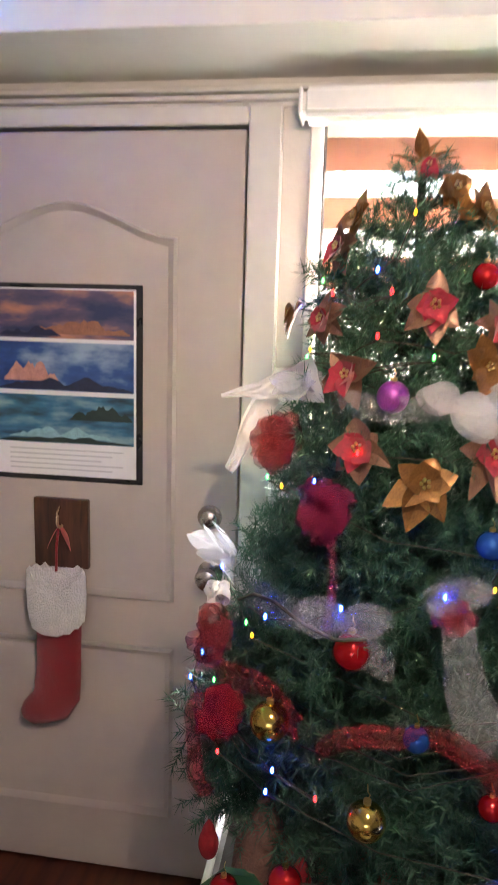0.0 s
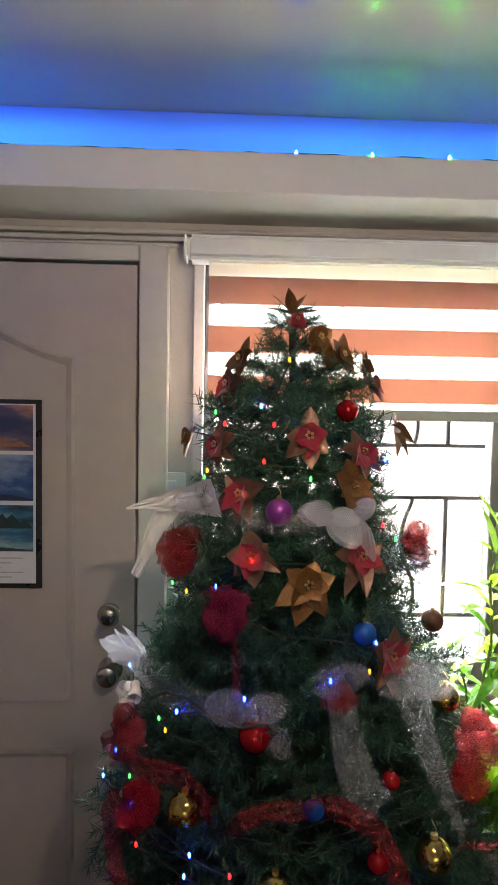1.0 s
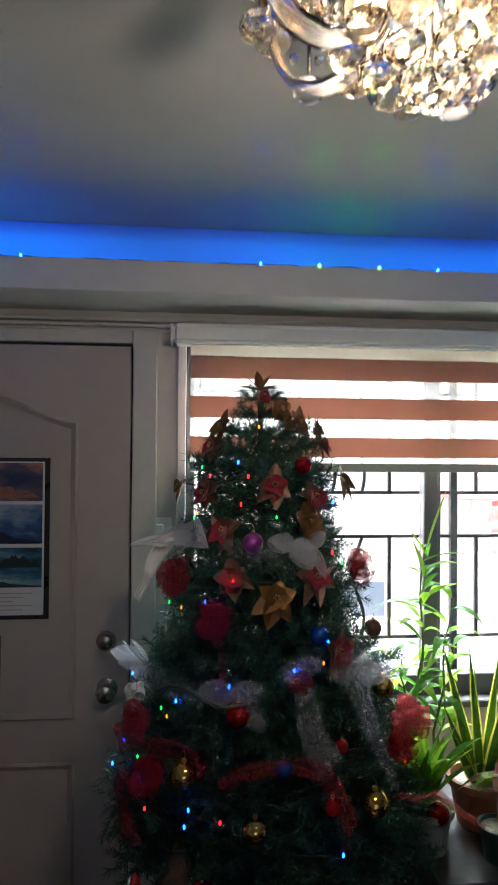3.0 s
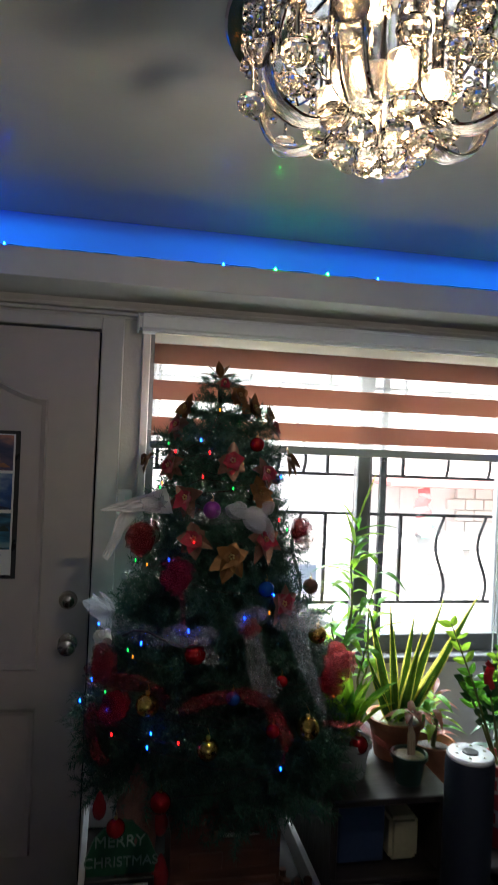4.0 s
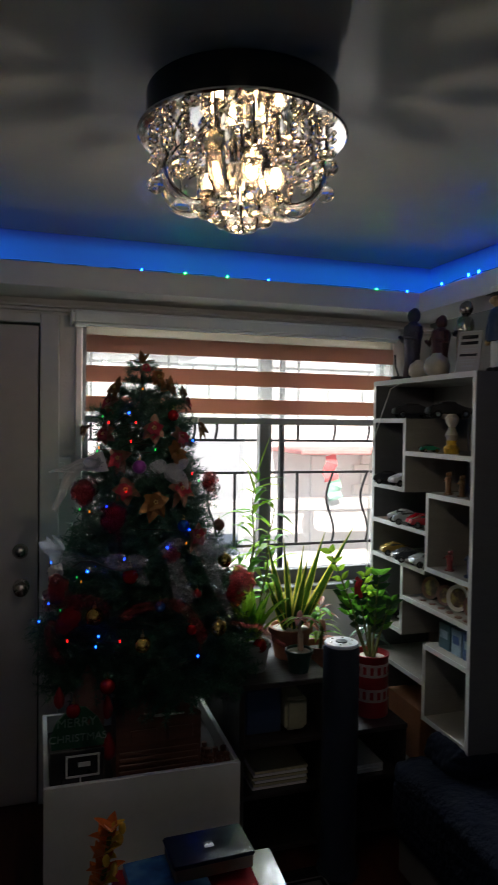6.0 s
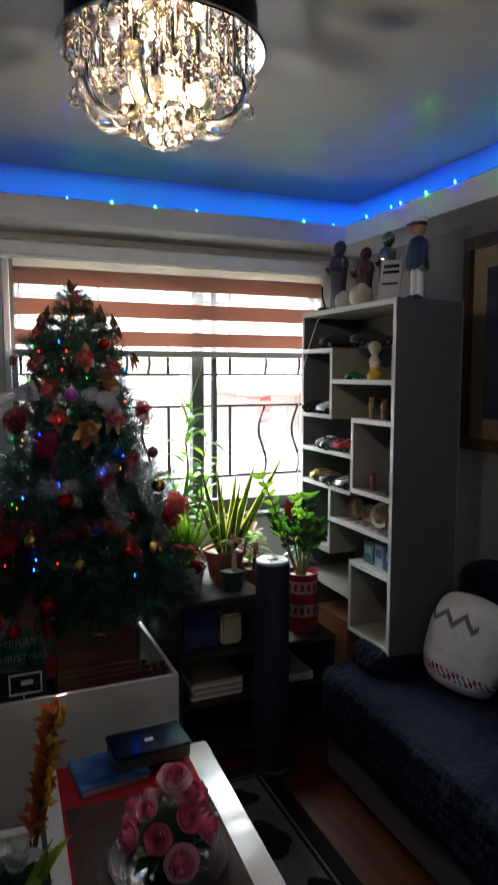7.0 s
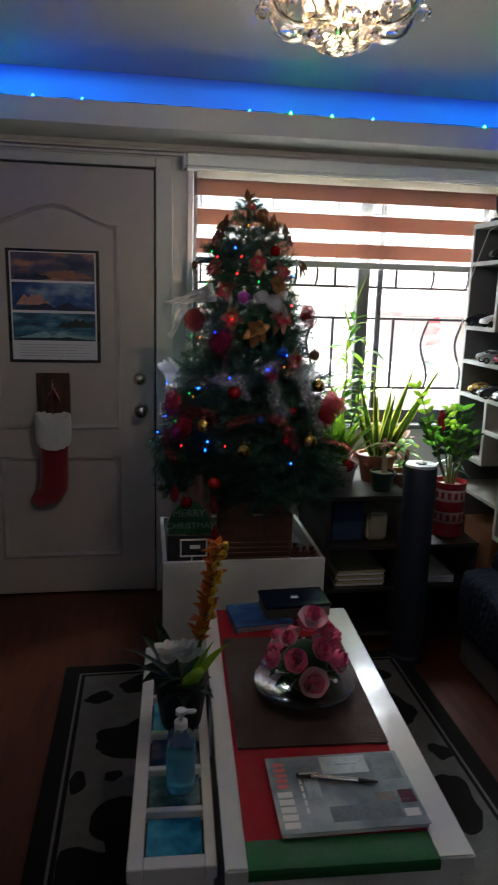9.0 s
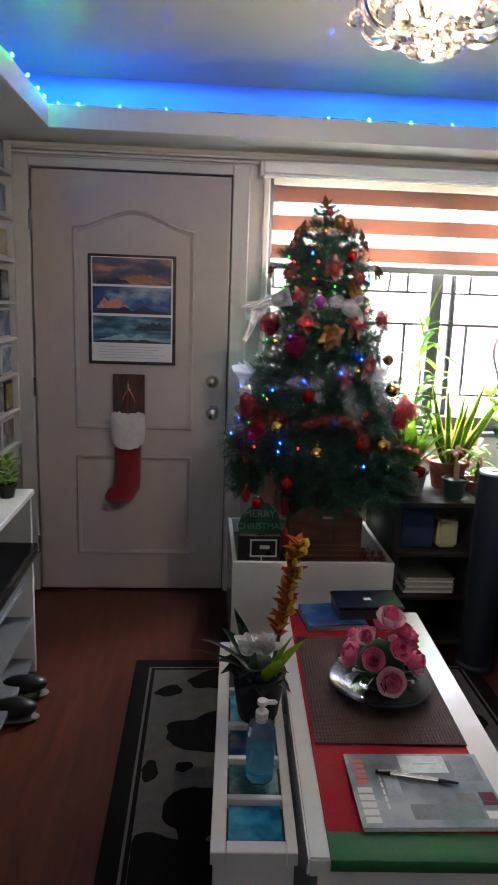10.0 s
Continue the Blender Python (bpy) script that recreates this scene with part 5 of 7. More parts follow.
for k in range(30):
    a = k * 2.4
    part("leaf", leaf(B(), (0.99, 1.45, 0.68 + 0.011 * k), (math.cos(a), math.sin(a) * 0.8 - 0.3, rp.uniform(0.0, 0.8)), rp.uniform(0.08, 0.12), rp.uniform(0.018, 0.026), rp.uniform(0.4, 0.9), 0.3), GREYLEAF if k % 3 else DEEP, t)
part("stem", tube(B(), [(1.0, 1.47, 0.65), (0.99, 1.45, 0.95)], 0.006, 6), CANE, t)

# ---- tower speaker ----
NAVY = material("blue_black_fabric", (0.012, 0.018, 0.035), 0.55, vary=0.2, scale=20, bump=0.2, bump_scale=400)
tw = thing("tower_speaker", (0.69, 1.10, 0), "tall blue-black cylindrical tower with a pale top disc", "tower speaker")
part("body", lathe(B(), (0.69, 1.10, 0), [(0.078, 0), (0.078, 0.02), (0.066, 0.03), (0.066, 0.835), (0.063, 0.845)], 40), NAVY, tw, smooth=True)
part("top_disc", lathe(B(), (0.69, 1.10, 0.845), [(0.063, 0), (0.064, 0.006), (0.060, 0.011)], 40), material("pale_gloss_plastic", (0.62, 0.64, 0.66), 0.15, vary=0.05), tw, smooth=True)
part("dial", lathe(B(), (0.69, 1.10, 0.856), [(0.022, 0), (0.022, 0.003), (0.018, 0.004)], 24), BLACK, tw)
for k in range(6):
    a = k * 1.047
    part("button", lathe(B(), (0.69 + 0.042 * math.cos(a), 1.10 + 0.042 * math.sin(a), 0.856), [(0.005, 0), (0.005, 0.002), (0.004, 0.0025)], 10), STEEL, tw)

# ---- display shelf ----
su = thing("display_shelf", (1.2, 1.2, 0), "tall dark grey display shelf with white-edged staggered boxes", "display shelf")
SX0, SX1, SY0, SY1, TH = 1.05, 1.345, 0.838, 1.565, 0.018


def board(nm, y0, y1, z0, z1, x0=SX0, x1=SX1):
    b = part(nm, box(B(), x0 + 0.003, x1, y0, y1, z0, z1), GREYLAM if nm == "side_panel" else TAUPE_LIT, su)
    part("edge_band", box(B(), x0, x0 + 0.0029, y0, y1, z0, z1), EDGEWH, b)


board("side_panel", SY0, SY0 + TH, 0, 1.84)
board("side_panel", SY1 - TH, SY1, 0, 1.82)
board("top_board", SY0 + TH, SY1, 1.82, 1.84)
part("back_panel", box(B(), SX1, SX1 + 0.006, SY0, SY1, 0.0, 1.84), TAUPE_LIT, su)
YA, YC = 1.29, 1.113
for y0, y1, z in ((YA + TH, SY1 - TH, 1.677), (YA + TH, SY1 - TH, 1.395), (SY0 + TH, YA, 1.545), (SY0 + TH, YC, 1.392), (SY0 + TH, YC, 1.108), (YC + TH, SY1 - TH, 1.243), (YC + TH, SY1 - TH, 1.092), (YA + TH, SY1 - TH, 0.81), (SY0 + TH, YA, 0.957), (SY0 + TH, YC, 0.808), (SY0 + TH, YC, 0.53), (YC + TH, SY1 - TH, 0.66), (SY0 + TH, SY1 - TH, 0.30), (SY0 + TH, SY1 - TH, 0.05)):
    board("shelf", y0, y1, z - TH, z)
for y, z0, z1 in ((YA, 1.377, 1.677), (YC, 1.09, 1.392), (YA, 0.792, 1.074), (YC, 0.512, 0.808)):
    board("divider", y, y + TH, z0, z1)
TYRE = material("tyre_black", (0.01, 0.01, 0.01), 0.7, vary=0.1)


def toy_car(x, y, z, mat, label, s=1.0, turn=0):
    t = thing("toy_car", (x, y, z), label, "toy car", "toy cars on the shelf")
    m = Matrix.Translation((x, y, z)) @ Matrix.Rotation(radians(turn), 4, "Z") @ Matrix.Scale(s, 4)
    bm = B()
    prof = [(-0.055, 0.012), (-0.056, 0.024), (-0.045, 0.028), (-0.024, 0.030), (-0.010, 0.043), (0.016, 0.044), (0.034, 0.032), (0.052, 0.030), (0.056, 0.020), (0.055, 0.012)]
    rows = [[bm.verts.new((w * (0.8 if zz > 0.035 else 1), yy, zz)) for yy, zz in prof] for w in (-0.024, 0.024)]
    bm.faces.new(rows[0])
    bm.faces.new(list(reversed(rows[1])))
    n = len(prof)
    for k in range(n):
        bm.faces.new((rows[0][k], rows[1][k], rows[1][(k + 1) % n], rows[0][(k + 1) % n]))
    bmesh.ops.bevel(bm, geom=list(bm.edges), offset=0.003, segments=1, affect="EDGES")
    bm.transform(m)
    part("body", bm, mat, t, smooth=True)
    for sg in (-1, 1):
        bm = box(B(), sg * 0.0205 - 0.001, sg * 0.0205 + 0.001, -0.012, 0.024, 0.032, 0.041)
        bm.transform(m)
        part("window", bm, BLACK, t)
    for yy in (-0.034, 0.034):
        for sg in (-1, 1):
            bm = cyl(B(), (sg * 0.018, yy, 0.011), (sg * 0.026, yy, 0.011), 0.011, seg=14)
            bm.transform(m)
            w = part("wheel", bm, TYRE, t)
            bm = cyl(B(), (sg * 0.026, yy, 0.011), (sg * 0.0268, yy, 0.011), 0.006, seg=10)
            bm.transform(m)
            part("rim", bm, CHROME, w)


CARS = {k: material("car_paint_" + k, c, 0.2, m, vary=0.06, coat=0.4) for k, c, m in (("red", (0.40, 0.01, 0.02), 0), ("white", (0.65, 0.65, 0.66), 0), ("gold", (0.42, 0.26, 0.06), 0.5), ("black", (0.02, 0.02, 0.025), 0), ("silver", (0.55, 0.56, 0.58), 0.6), ("green", (0.01, 0.22, 0.13), 0))}
for y, z, c, lab, tn in ((1.30, 1.243, "silver", "small silver toy car", 60), (1.20, 1.243, "red", "shiny red toy car", 70), (1.36, 1.243, "white", "white and red toy car", 50), (1.24, 1.243, "red", "shiny red toy car", 100),
                         (1.43, 1.092, "gold", "gold toy car", 70), (1.30, 1.092, "black", "black toy car", 80), (1.19, 1.092, "silver", "silver grey toy sports car", 85),
                         (1.47, 1.395, "black", "black toy car", 60), (1.36, 1.395, "white", "small white toy car", 90), (1.17, 1.545, "green", "small green toy car", 80), (1.47, 0.81, "black", "black toy car", 80)):
    toy_car(1.095 + 0.015 * math.sin(y * 37), y, z, CARS[c], lab + " on the display shelf", 1.25 if c != "green" else 0.7, tn)
# larger model vehicles in the top bay
MATTBLACK = material("matt_dark_model_paint", (0.025, 0.026, 0.03), 0.6, vary=0.2)
for y, nm, lab in ((1.40, "black", "large dark grey model truck in the top shelf bay"), (1.14, "black", "large black model car in the top shelf bay")):
    toy_car(1.15, y, 1.677, MATTBLACK, lab, 1.55, 72)


def figurine(name, x, y, z, prof, mat, label, category="figurine", seg=18):
    ob = part(name, lathe(B(), (x, y, z), prof, seg), mat, smooth=True)
    return tagged(ob, label, category)


SANTOR = material("dark_painted_wood", (0.07, 0.02, 0.02), 0.5, vary=0.5, scale=22)
SANTOB = material("grey_painted_wood", (0.045, 0.04, 0.06), 0.5, vary=0.5, scale=22)


def statue_mesh(x, y, z, h, wide, spread):
    """Robed standing figure: base, folds of the robe, bent forearms, head and hair, in one skin."""
    bm = B()
    lathe(bm, (x, y, z), [(wide * 1.1, 0), (wide * 1.1, h * 0.05), (wide * 0.9, h * 0.055)], 20)
    rows = []
    prof = ((0.05, 0.85), (0.18, 0.78), (0.36, 0.74), (0.52, 0.82), (0.66, 0.95), (0.74, 0.86), (0.79, 0.42), (0.81, 0.30))
    for u, w in prof:
        rows.append([bm.verts.new((x + wide * w * 0.72 * math.cos(t_) * (1 + 0.07 * math.sin(7 * t_ + 9 * u)), y + wide * w * math.sin(t_) * (1 + 0.07 * math.sin(7 * t_ + 9 * u)), z + h * u)) for t_ in np.linspace(0, 2 * math.pi, 28, endpoint=False)])
    for p, q in zip(rows, rows[1:]):
        for k in range(28):
            bm.faces.new((p[k], p[(k + 1) % 28], q[(k + 1) % 28], q[k]))
    ball(bm, (x - 0.004, y, z + h * 0.885), h * 0.075, 14, 10, (0.9, 0.85, 1.2))
    ball(bm, (x + 0.008, y, z + h * 0.895), h * 0.085, 14, 10, (0.9, 1.05, 1.25))
    for sg in (-1, 1):
        tube(bm, [(x, y + sg * wide * 0.85, z + h * 0.72), (x - wide * 0.25, y + sg * wide * (1.0 + spread), z + h * 0.56), (x - wide * 0.9, y + sg * wide * (0.35 + spread), z + h * 0.60)], wide * 0.22, 8, 0.7)
    return bm


PORC = material("cream_porcelain", (0.55, 0.5, 0.4), 0.3, vary=0.1)
YELLOW = material("yellow_enamel", (0.6, 0.35, 0.03), 0.4, vary=0.1)
BROWNF = material("brown_carving", (0.16, 0.07, 0.045), 0.45, vary=0.3, scale=40)
GLASSBLUE = material("blue_box_print", (0.03, 0.08, 0.22), 0.35, vary=0.3, scale=20)
PALEBLUE = material("pale_blue_box_print", (0.26, 0.36, 0.44), 0.3, vary=0.2, scale=20)
TEAL = material("teal_box_print", (0.05, 0.12, 0.14), 0.4, vary=0.3, scale=20)
PLATEPIC = picture_material("plate_print", (0.03, 0.02, 0.015), (0.10, 0.06, 0.035), (0.35, 0.28, 0.08), 8.8, 30, 1)
figurine("figurine", 1.11, 1.06, 1.545, [(0.028, 0), (0.03, 0.02), (0.018, 0.034), (0.02, 0.05)], YELLOW, "yellow base of a small cream figurine on the shelf")
figurine("figurine", 1.11, 1.06, 1.595, [(0.016, 0), (0.024, 0.02), (0.015, 0.04), (0.012, 0.05), (0.024, 0.068), (0.026, 0.085), (0.012, 0.10)], PORC, "cream porcelain figurine with round head on the shelf")
figurine("dark_ornament", 1.12, 0.90, 1.545, [(0.02, 0), (0.026, 0.03), (0.012, 0.06), (0.016, 0.08), (0.004, 0.1)], BLACK, "dark metal ornament on the shelf", "ornament")
GOLDCARVE = material("bronzed_carving", (0.22, 0.11, 0.05), 0.35, 0.5, vary=0.5, scale=60)
for y, h in ((1.06, 0.085), (0.975, 0.080), (0.90, 0.08)):
    tagged(part("carved_figurine", statue_mesh(1.10, y, 1.392, h, 0.015, 0.25), GOLDCARVE, smooth=True), "small bronzed carved figurine on the shelf", "figurine")
DARKRED = material("dark_red_enamel", (0.16, 0.015, 0.02), 0.35, vary=0.3, scale=50)
tagged(part("red_ornament", statue_mesh(1.10, 1.04, 1.108, 0.075, 0.017, 0.5), DARKRED, smooth=True), "small dark red ornament in a shelf box", "ornament")
tagged(part("blue_ornament", statue_mesh(1.11, 0.92, 1.108, 0.105, 0.024, 0.2), BLUEFOLD, smooth=True), "dark blue ornament in a shelf box", "ornament")
for k, (y, mt, r) in enumerate(((1.20, BROWNF, 0.045), (1.10, BROWNF, 0.04), (1.02, PORC, 0.05), (0.93, BROWNF, 0.04), (0.88, PORC, 0.035))):
    t = thing("decorative_plate", (1.12, y, 0.957), "small decorative plate standing on the shelf", "plate", "plates on the shelf")
    face = Matrix.Rotation(radians(-78), 3, "Y") @ Matrix.Rotation(0.3, 3, "X")
    ds = part("disc", lathe(B(), (1.13, y, 0.957 + r), [(r * 0.5, 0), (r, 0.006), (r, 0.009), (r * 0.8, 0.006), (r * 0.55, 0.004)], 28, face), mt, t, smooth=True)
    part("picture", lathe(B(), Vector((1.13, y, 0.957 + r)) + face @ Vector((0, 0, 0.005)), [(r * 0.70, 0), (r * 0.70, 0.001), (r * 0.6, 0.0014)], 24, face), PLATEPIC, ds)
    part("easel", box(B(), 1.125, 1.165, y - 0.012, y + 0.012, 0.957, 0.965, 0.001), BLACK, t)
for y in (1.19, 1.13, 1.07, 1.01, 0.95, 0.90):
    t = thing("souvenir_coin", (1.085, y, 0.957), "small dark round souvenir lying on the shelf", "souvenir", "souvenirs on the shelf")
    part("disc", lathe(B(), (1.083 + 0.006 * math.sin(y * 90), y, 0.957), [(0.013, 0), (0.014, 0.002), (0.013, 0.004)], 14), BROWNF, t)
figurine("yellow_ornament", 1.17, 1.04, 0.957, [(0.02, 0), (0.024, 0.03), (0.024, 0.07), (0.012, 0.1)], YELLOW, "yellow ornament behind plates on the shelf", "ornament")
for y, w, mt, lab in ((1.05, 0.07, TEAL, "teal boxed souvenir on the shelf"), (0.975, 0.06, PALEBLUE, "pale blue boxed souvenir on the shelf"), (0.905, 0.06, GLASSBLUE, "blue boxed souvenir on the shelf")):
    t = thing("souvenir_box", (1.12, y, 0.808), lab, "box")
    part("body", box(B(), 1.09, 1.16, y - w / 2, y + w / 2, 0.8085, 0.905, 0.002), mt, t)
    part("label_bar", box(B(), 1.0885, 1.09, y - w / 2 + 0.012, y + w / 2 - 0.012, 0.85, 0.88), PALEBLUE if mt is not PALEBLUE else GLASSBLUE, t)
t = thing("cardboard_box", (1.12, 1.3, 0.30), "brown cardboard box in the bottom of the shelf", "box")
part("body", box(B(), 1.07, 1.25, 1.17, 1.42, 0.301, 0.52, 0.003), material("brown_card", (0.26, 0.11, 0.05), 0.7, vary=0.2, scale=10), t)
part("flap", box(B(), 1.068, 1.16, 1.168, 1.422, 0.52, 0.524), bpy.data.materials["brown_card"], t)
t = thing("picture_frame", (1.15, 1.3, 0.66), "small standing frame on a low shelf", "picture frame")
part("frame", box(B(), 1.13, 1.142, 1.15, 1.25, 0.661, 0.77, 0.003), PORC, t)
part("picture", box(B(), 1.128, 1.13, 1.162, 1.238, 0.675, 0.757), TEAL, t)
# things on the shelf's top
for y, r in ((1.33, 0.042), (1.20, 0.05)):
    t = thing("round_vase", (1.12, y, 1.84), "round cream ceramic vase on top of the shelf", "vase", "vases on the shelf top")
    part("body", lathe(B(), (1.13, y, 1.84), [(r * 0.5, 0), (r * 0.92, r * 0.45), (r, r * 0.9), (r * 0.86, r * 1.45), (r * 0.4, r * 1.78), (r * 0.34, r * 1.9), (r * 0.25, r * 1.85)], 28), PORC, t, smooth=True)
for x, y, h, wide, spread, mt, lab in ((1.17, 1.45, 0.315, 0.055, 0.0, SANTOB, "tall painted wooden statue in grey robe on the shelf"), (1.21, 1.30, 0.265, 0.05, 0.35, SANTOR, "dark red painted robed statue on the shelf")):
    tagged(part("statue", statue_mesh(x, y, 1.84, h, wide, spread), mt, smooth=True), lab, "statue")
tagged(part("statue", statue_mesh(1.17, 1.08, 1.84, 0.285, 0.042, 0.15), material("dark_polished_metal", (0.30, 0.29, 0.28), 0.22, 1.0, vary=0.5, scale=50), smooth=True), "shiny dark metal standing statue on the shelf", "statue")
GREYCARD = material("pale_grey_card", (0.42, 0.41, 0.40), 0.6, vary=0.1, scale=30)
t = thing("certificate_stand", (1.13, 0.97, 1.84), "small leaning plaque with lines of print on the shelf", "plaque")
lean = Matrix.Translation((1.10, 0.965, 1.842)) @ Matrix.Rotation(radians(34), 4, "Z") @ Matrix.Rotation(radians(14), 4, "Y")
bd = part("board", box(B(), 0, 0.008, -0.042, 0.042, 0, 0.16, 0.001, 1, lean), GREYCARD, t)
part("border", box(B(), -0.0006, 0, -0.040, 0.040, 0.003, 0.157, 0, 1, lean), bpy.data.materials["grey_print"], bd)
part("sheet", box(B(), -0.0012, -0.0006, -0.037, 0.037, 0.006, 0.154, 0, 1, lean), GREYCARD, bd)
for k, (zb, hb, wb) in enumerate(((0.128, 0.014, 0.030), (0.106, 0.012, 0.032), (0.088, 0.004, 0.028), (0.079, 0.004, 0.024), (0.062, 0.009, 0.032), (0.046, 0.004, 0.030), (0.037, 0.004, 0.026), (0.022, 0.006, 0.020))):
    part("text_bar", box(B(), -0.0020, -0.0012, -wb, wb, zb, zb + hb, 0, 1, lean), BLACK if k in (0, 1, 4) else bpy.data.materials["grey_print"], bd)


def doll_mesh(x, y, z):
    """A plain standing figure: shoes, two legs, coat with sleeves, round head and cap, in one skin."""
    bm, done = B(), 0

    def paint(idx):
        nonlocal done
        bm.faces.ensure_lookup_table()
        for f_ in bm.faces[done:]:
            f_.material_index = idx
        done = len(bm.faces)
    for sg in (-1, 1):
        ball(bm, (x - 0.012, y + sg * 0.018, z + 0.010), 0.016, 12, 8, (1.5, 0.9, 0.65))
    paint(3)
    for sg in (-1, 1):
        tube(bm, [(x, y + sg * 0.017, z + 0.012), (x, y + sg * 0.017, z + 0.07), (x, y + sg * 0.015, z + 0.135)], 0.0145, 12, 1.15)
    paint(0)
    lathe(bm, (x, y, z), [(0.040, 0.112), (0.041, 0.13), (0.035, 0.16), (0.037, 0.195), (0.030, 0.220), (0.014, 0.232)], 20)
    for sg in (-1, 1):
        tube(bm, [(x, y + sg * 0.034, z + 0.212), (x - 0.006, y + sg * 0.046, z + 0.165), (x - 0.012, y + sg * 0.043, z + 0.120)], 0.0115, 10, 0.9)
    paint(1)
    for sg in (-1, 1):
        ball(bm, (x - 0.013, y + sg * 0.043, z + 0.110), 0.011, 10, 8)
    ball(bm, (x, y, z + 0.258), 0.028, 16, 12, (1, 0.95, 1.1))
    ball(bm, (x - 0.026, y, z + 0.252), 0.013, 12, 8)
    paint(2)
    lathe(bm, (x + 0.002, y, z + 0.274), [(0.029, 0), (0.030, 0.010), (0.034, 0.020), (0.030, 0.030), (0.010, 0.034)], 20)
    paint(0)
    lathe(bm, (x, y, z + 0.268), [(0.029, 0), (0.031, 0.004), (0.031, 0.012), (0.029, 0.014)], 20)
    box(bm, x - 0.046, x - 0.020, y - 0.020, y + 0.020, z + 0.270, z + 0.275, 0.002)
    paint(3)
    return bm


t = part("figure_doll", doll_mesh(1.18, 0.895, 1.84), [LETTER, BLUEFOLD, material("tan_doll_paint", (0.42, 0.26, 0.15), 0.5, vary=0.2), BLACK], smooth=True)
tagged(t, "standing doll in a navy coat, white trousers and cap", "doll")
cd = thing("white_cable", (1.05, 1.56, 1.84), "thin white cable hanging down the shelf's edge", "cable")
part("cord", tube(B(), [(1.10, 1.36, 1.846), (1.04, 1.40, 1.80), (1.035, 1.46, 1.70), (1.035, 1.53, 1.58), (1.04, 1.572, 1.45), (1.04, 1.575, 1.2), (1.035, 1.572, 1.0), (1.04, 1.575, 0.8)], 0.0022, 6), WHITEPL, cd, smooth=True)
part("adapter", box(B(), 1.06, 1.10, 1.40, 1.44, 1.842, 1.856, 0.003), BLACK, cd)
part("antenna", tube(B(), [(1.09, 1.42, 1.85), (1.085, 1.44, 1.90), (1.09, 1.455, 1.95)], 0.004, 6), BLACK, cd)

# ---- picture on the right wall ----
pf = thing("framed_picture", (1.52, 0.6, 1.3), "large dark picture in a wooden frame above the sofa", "framed picture")
FRAMEW = wood("dark_frame_wood", (0.035, 0.015, 0.008), (0.10, 0.045, 0.022), 0.35, 6, (1, 8, 1))
F0, F1, G0, G1 = 0.25, 1.03, 1.26, 2.11
for a in ((F0, F1, G1 - 0.05, G1), (F0, F1, G0, G0 + 0.05), (F0, F0 + 0.05, G0 + 0.05, G1 - 0.05), (F1 - 0.05, F1, G0 + 0.05, G1 - 0.05)):
    part("frame", box(B(), XR - 0.03, XR - 0.001, *a, 0.006, 2), FRAMEW, pf)
part("mount", box(B(), XR - 0.012, XR - 0.002, F0 + 0.05, F1 - 0.05, G0 + 0.05, G1 - 0.05), material("tan_mount", (0.28, 0.21, 0.13), 0.7, vary=0.1), pf)
part("picture", box(B(), XR - 0.015, XR - 0.012, F0 + 0.13, F1 - 0.13, G0 + 0.13, G1 - 0.13), picture_material("dark_print", (0.005, 0.008, 0.02), (0.015, 0.02, 0.045), (0.05, 0.05, 0.08), 2.2, 5, 1), pf)

# ---- sofa ----
SOFA = material("navy_quilted_throw", (0.0065, 0.009, 0.019), 0.9, vary=0.35, scale=10, bump=0.9, bump_scale=30, stretch=(0.9, 1.4, 1.2))
[n for n in SOFA.node_tree.nodes if n.bl_idname == "ShaderNodeBump"][0].inputs["Distance"].default_value = 0.016
SOFA.node_tree.nodes["Principled BSDF"].inputs["Specular IOR Level"].default_value = 0.12
SKIRT = material("grey_sofa_base", (0.13, 0.125, 0.125), 0.6, vary=0.1, scale=10)


def soft_block(x0, x1, y0, y1, z0, z1, r, wrinkle, seed, n=(16, 60, 8)):
    """A padded block with rounded edges and a rumpled skin."""
    bm = B()
    bmesh.ops.create_cube(bm, size=1)
    bmesh.ops.subdivide_edges(bm, edges=list(bm.edges), cuts=46, use_grid_fill=True)
    c, hs = Vector(((x0 + x1) / 2, (y0 + y1) / 2, (z0 + z1) / 2)), Vector((x1 - x0, y1 - y0, z1 - z0)) / 2
    for v in bm.verts:
        p = Vector([2 * v.co[k] * hs[k] for k in range(3)])
        inner = Vector([max(-hs[k] + r, min(hs[k] - r, p[k])) for k in range(3)])
        d = p - inner
        q = inner + (d.normalized() * r if d.length > 1e-6 else d)
        if d.length < 1e-6:
            q = p
        w = c + q
        nz = noise.noise(Vector((w.x * 6 + seed, w.y * 9, w.z * 6))) + 0.5 * noise.noise(Vector((w.x * 18, w.y * 24 + seed, w.z * 18))) + 0.6 * noise.noise(Vector((w.x * 22, w.y * 60, w.z * 40 + seed)))
        v.co = w + (q.normalized() if q.length else Vector((0, 0, 1))) * nz * wrinkle
    return bm


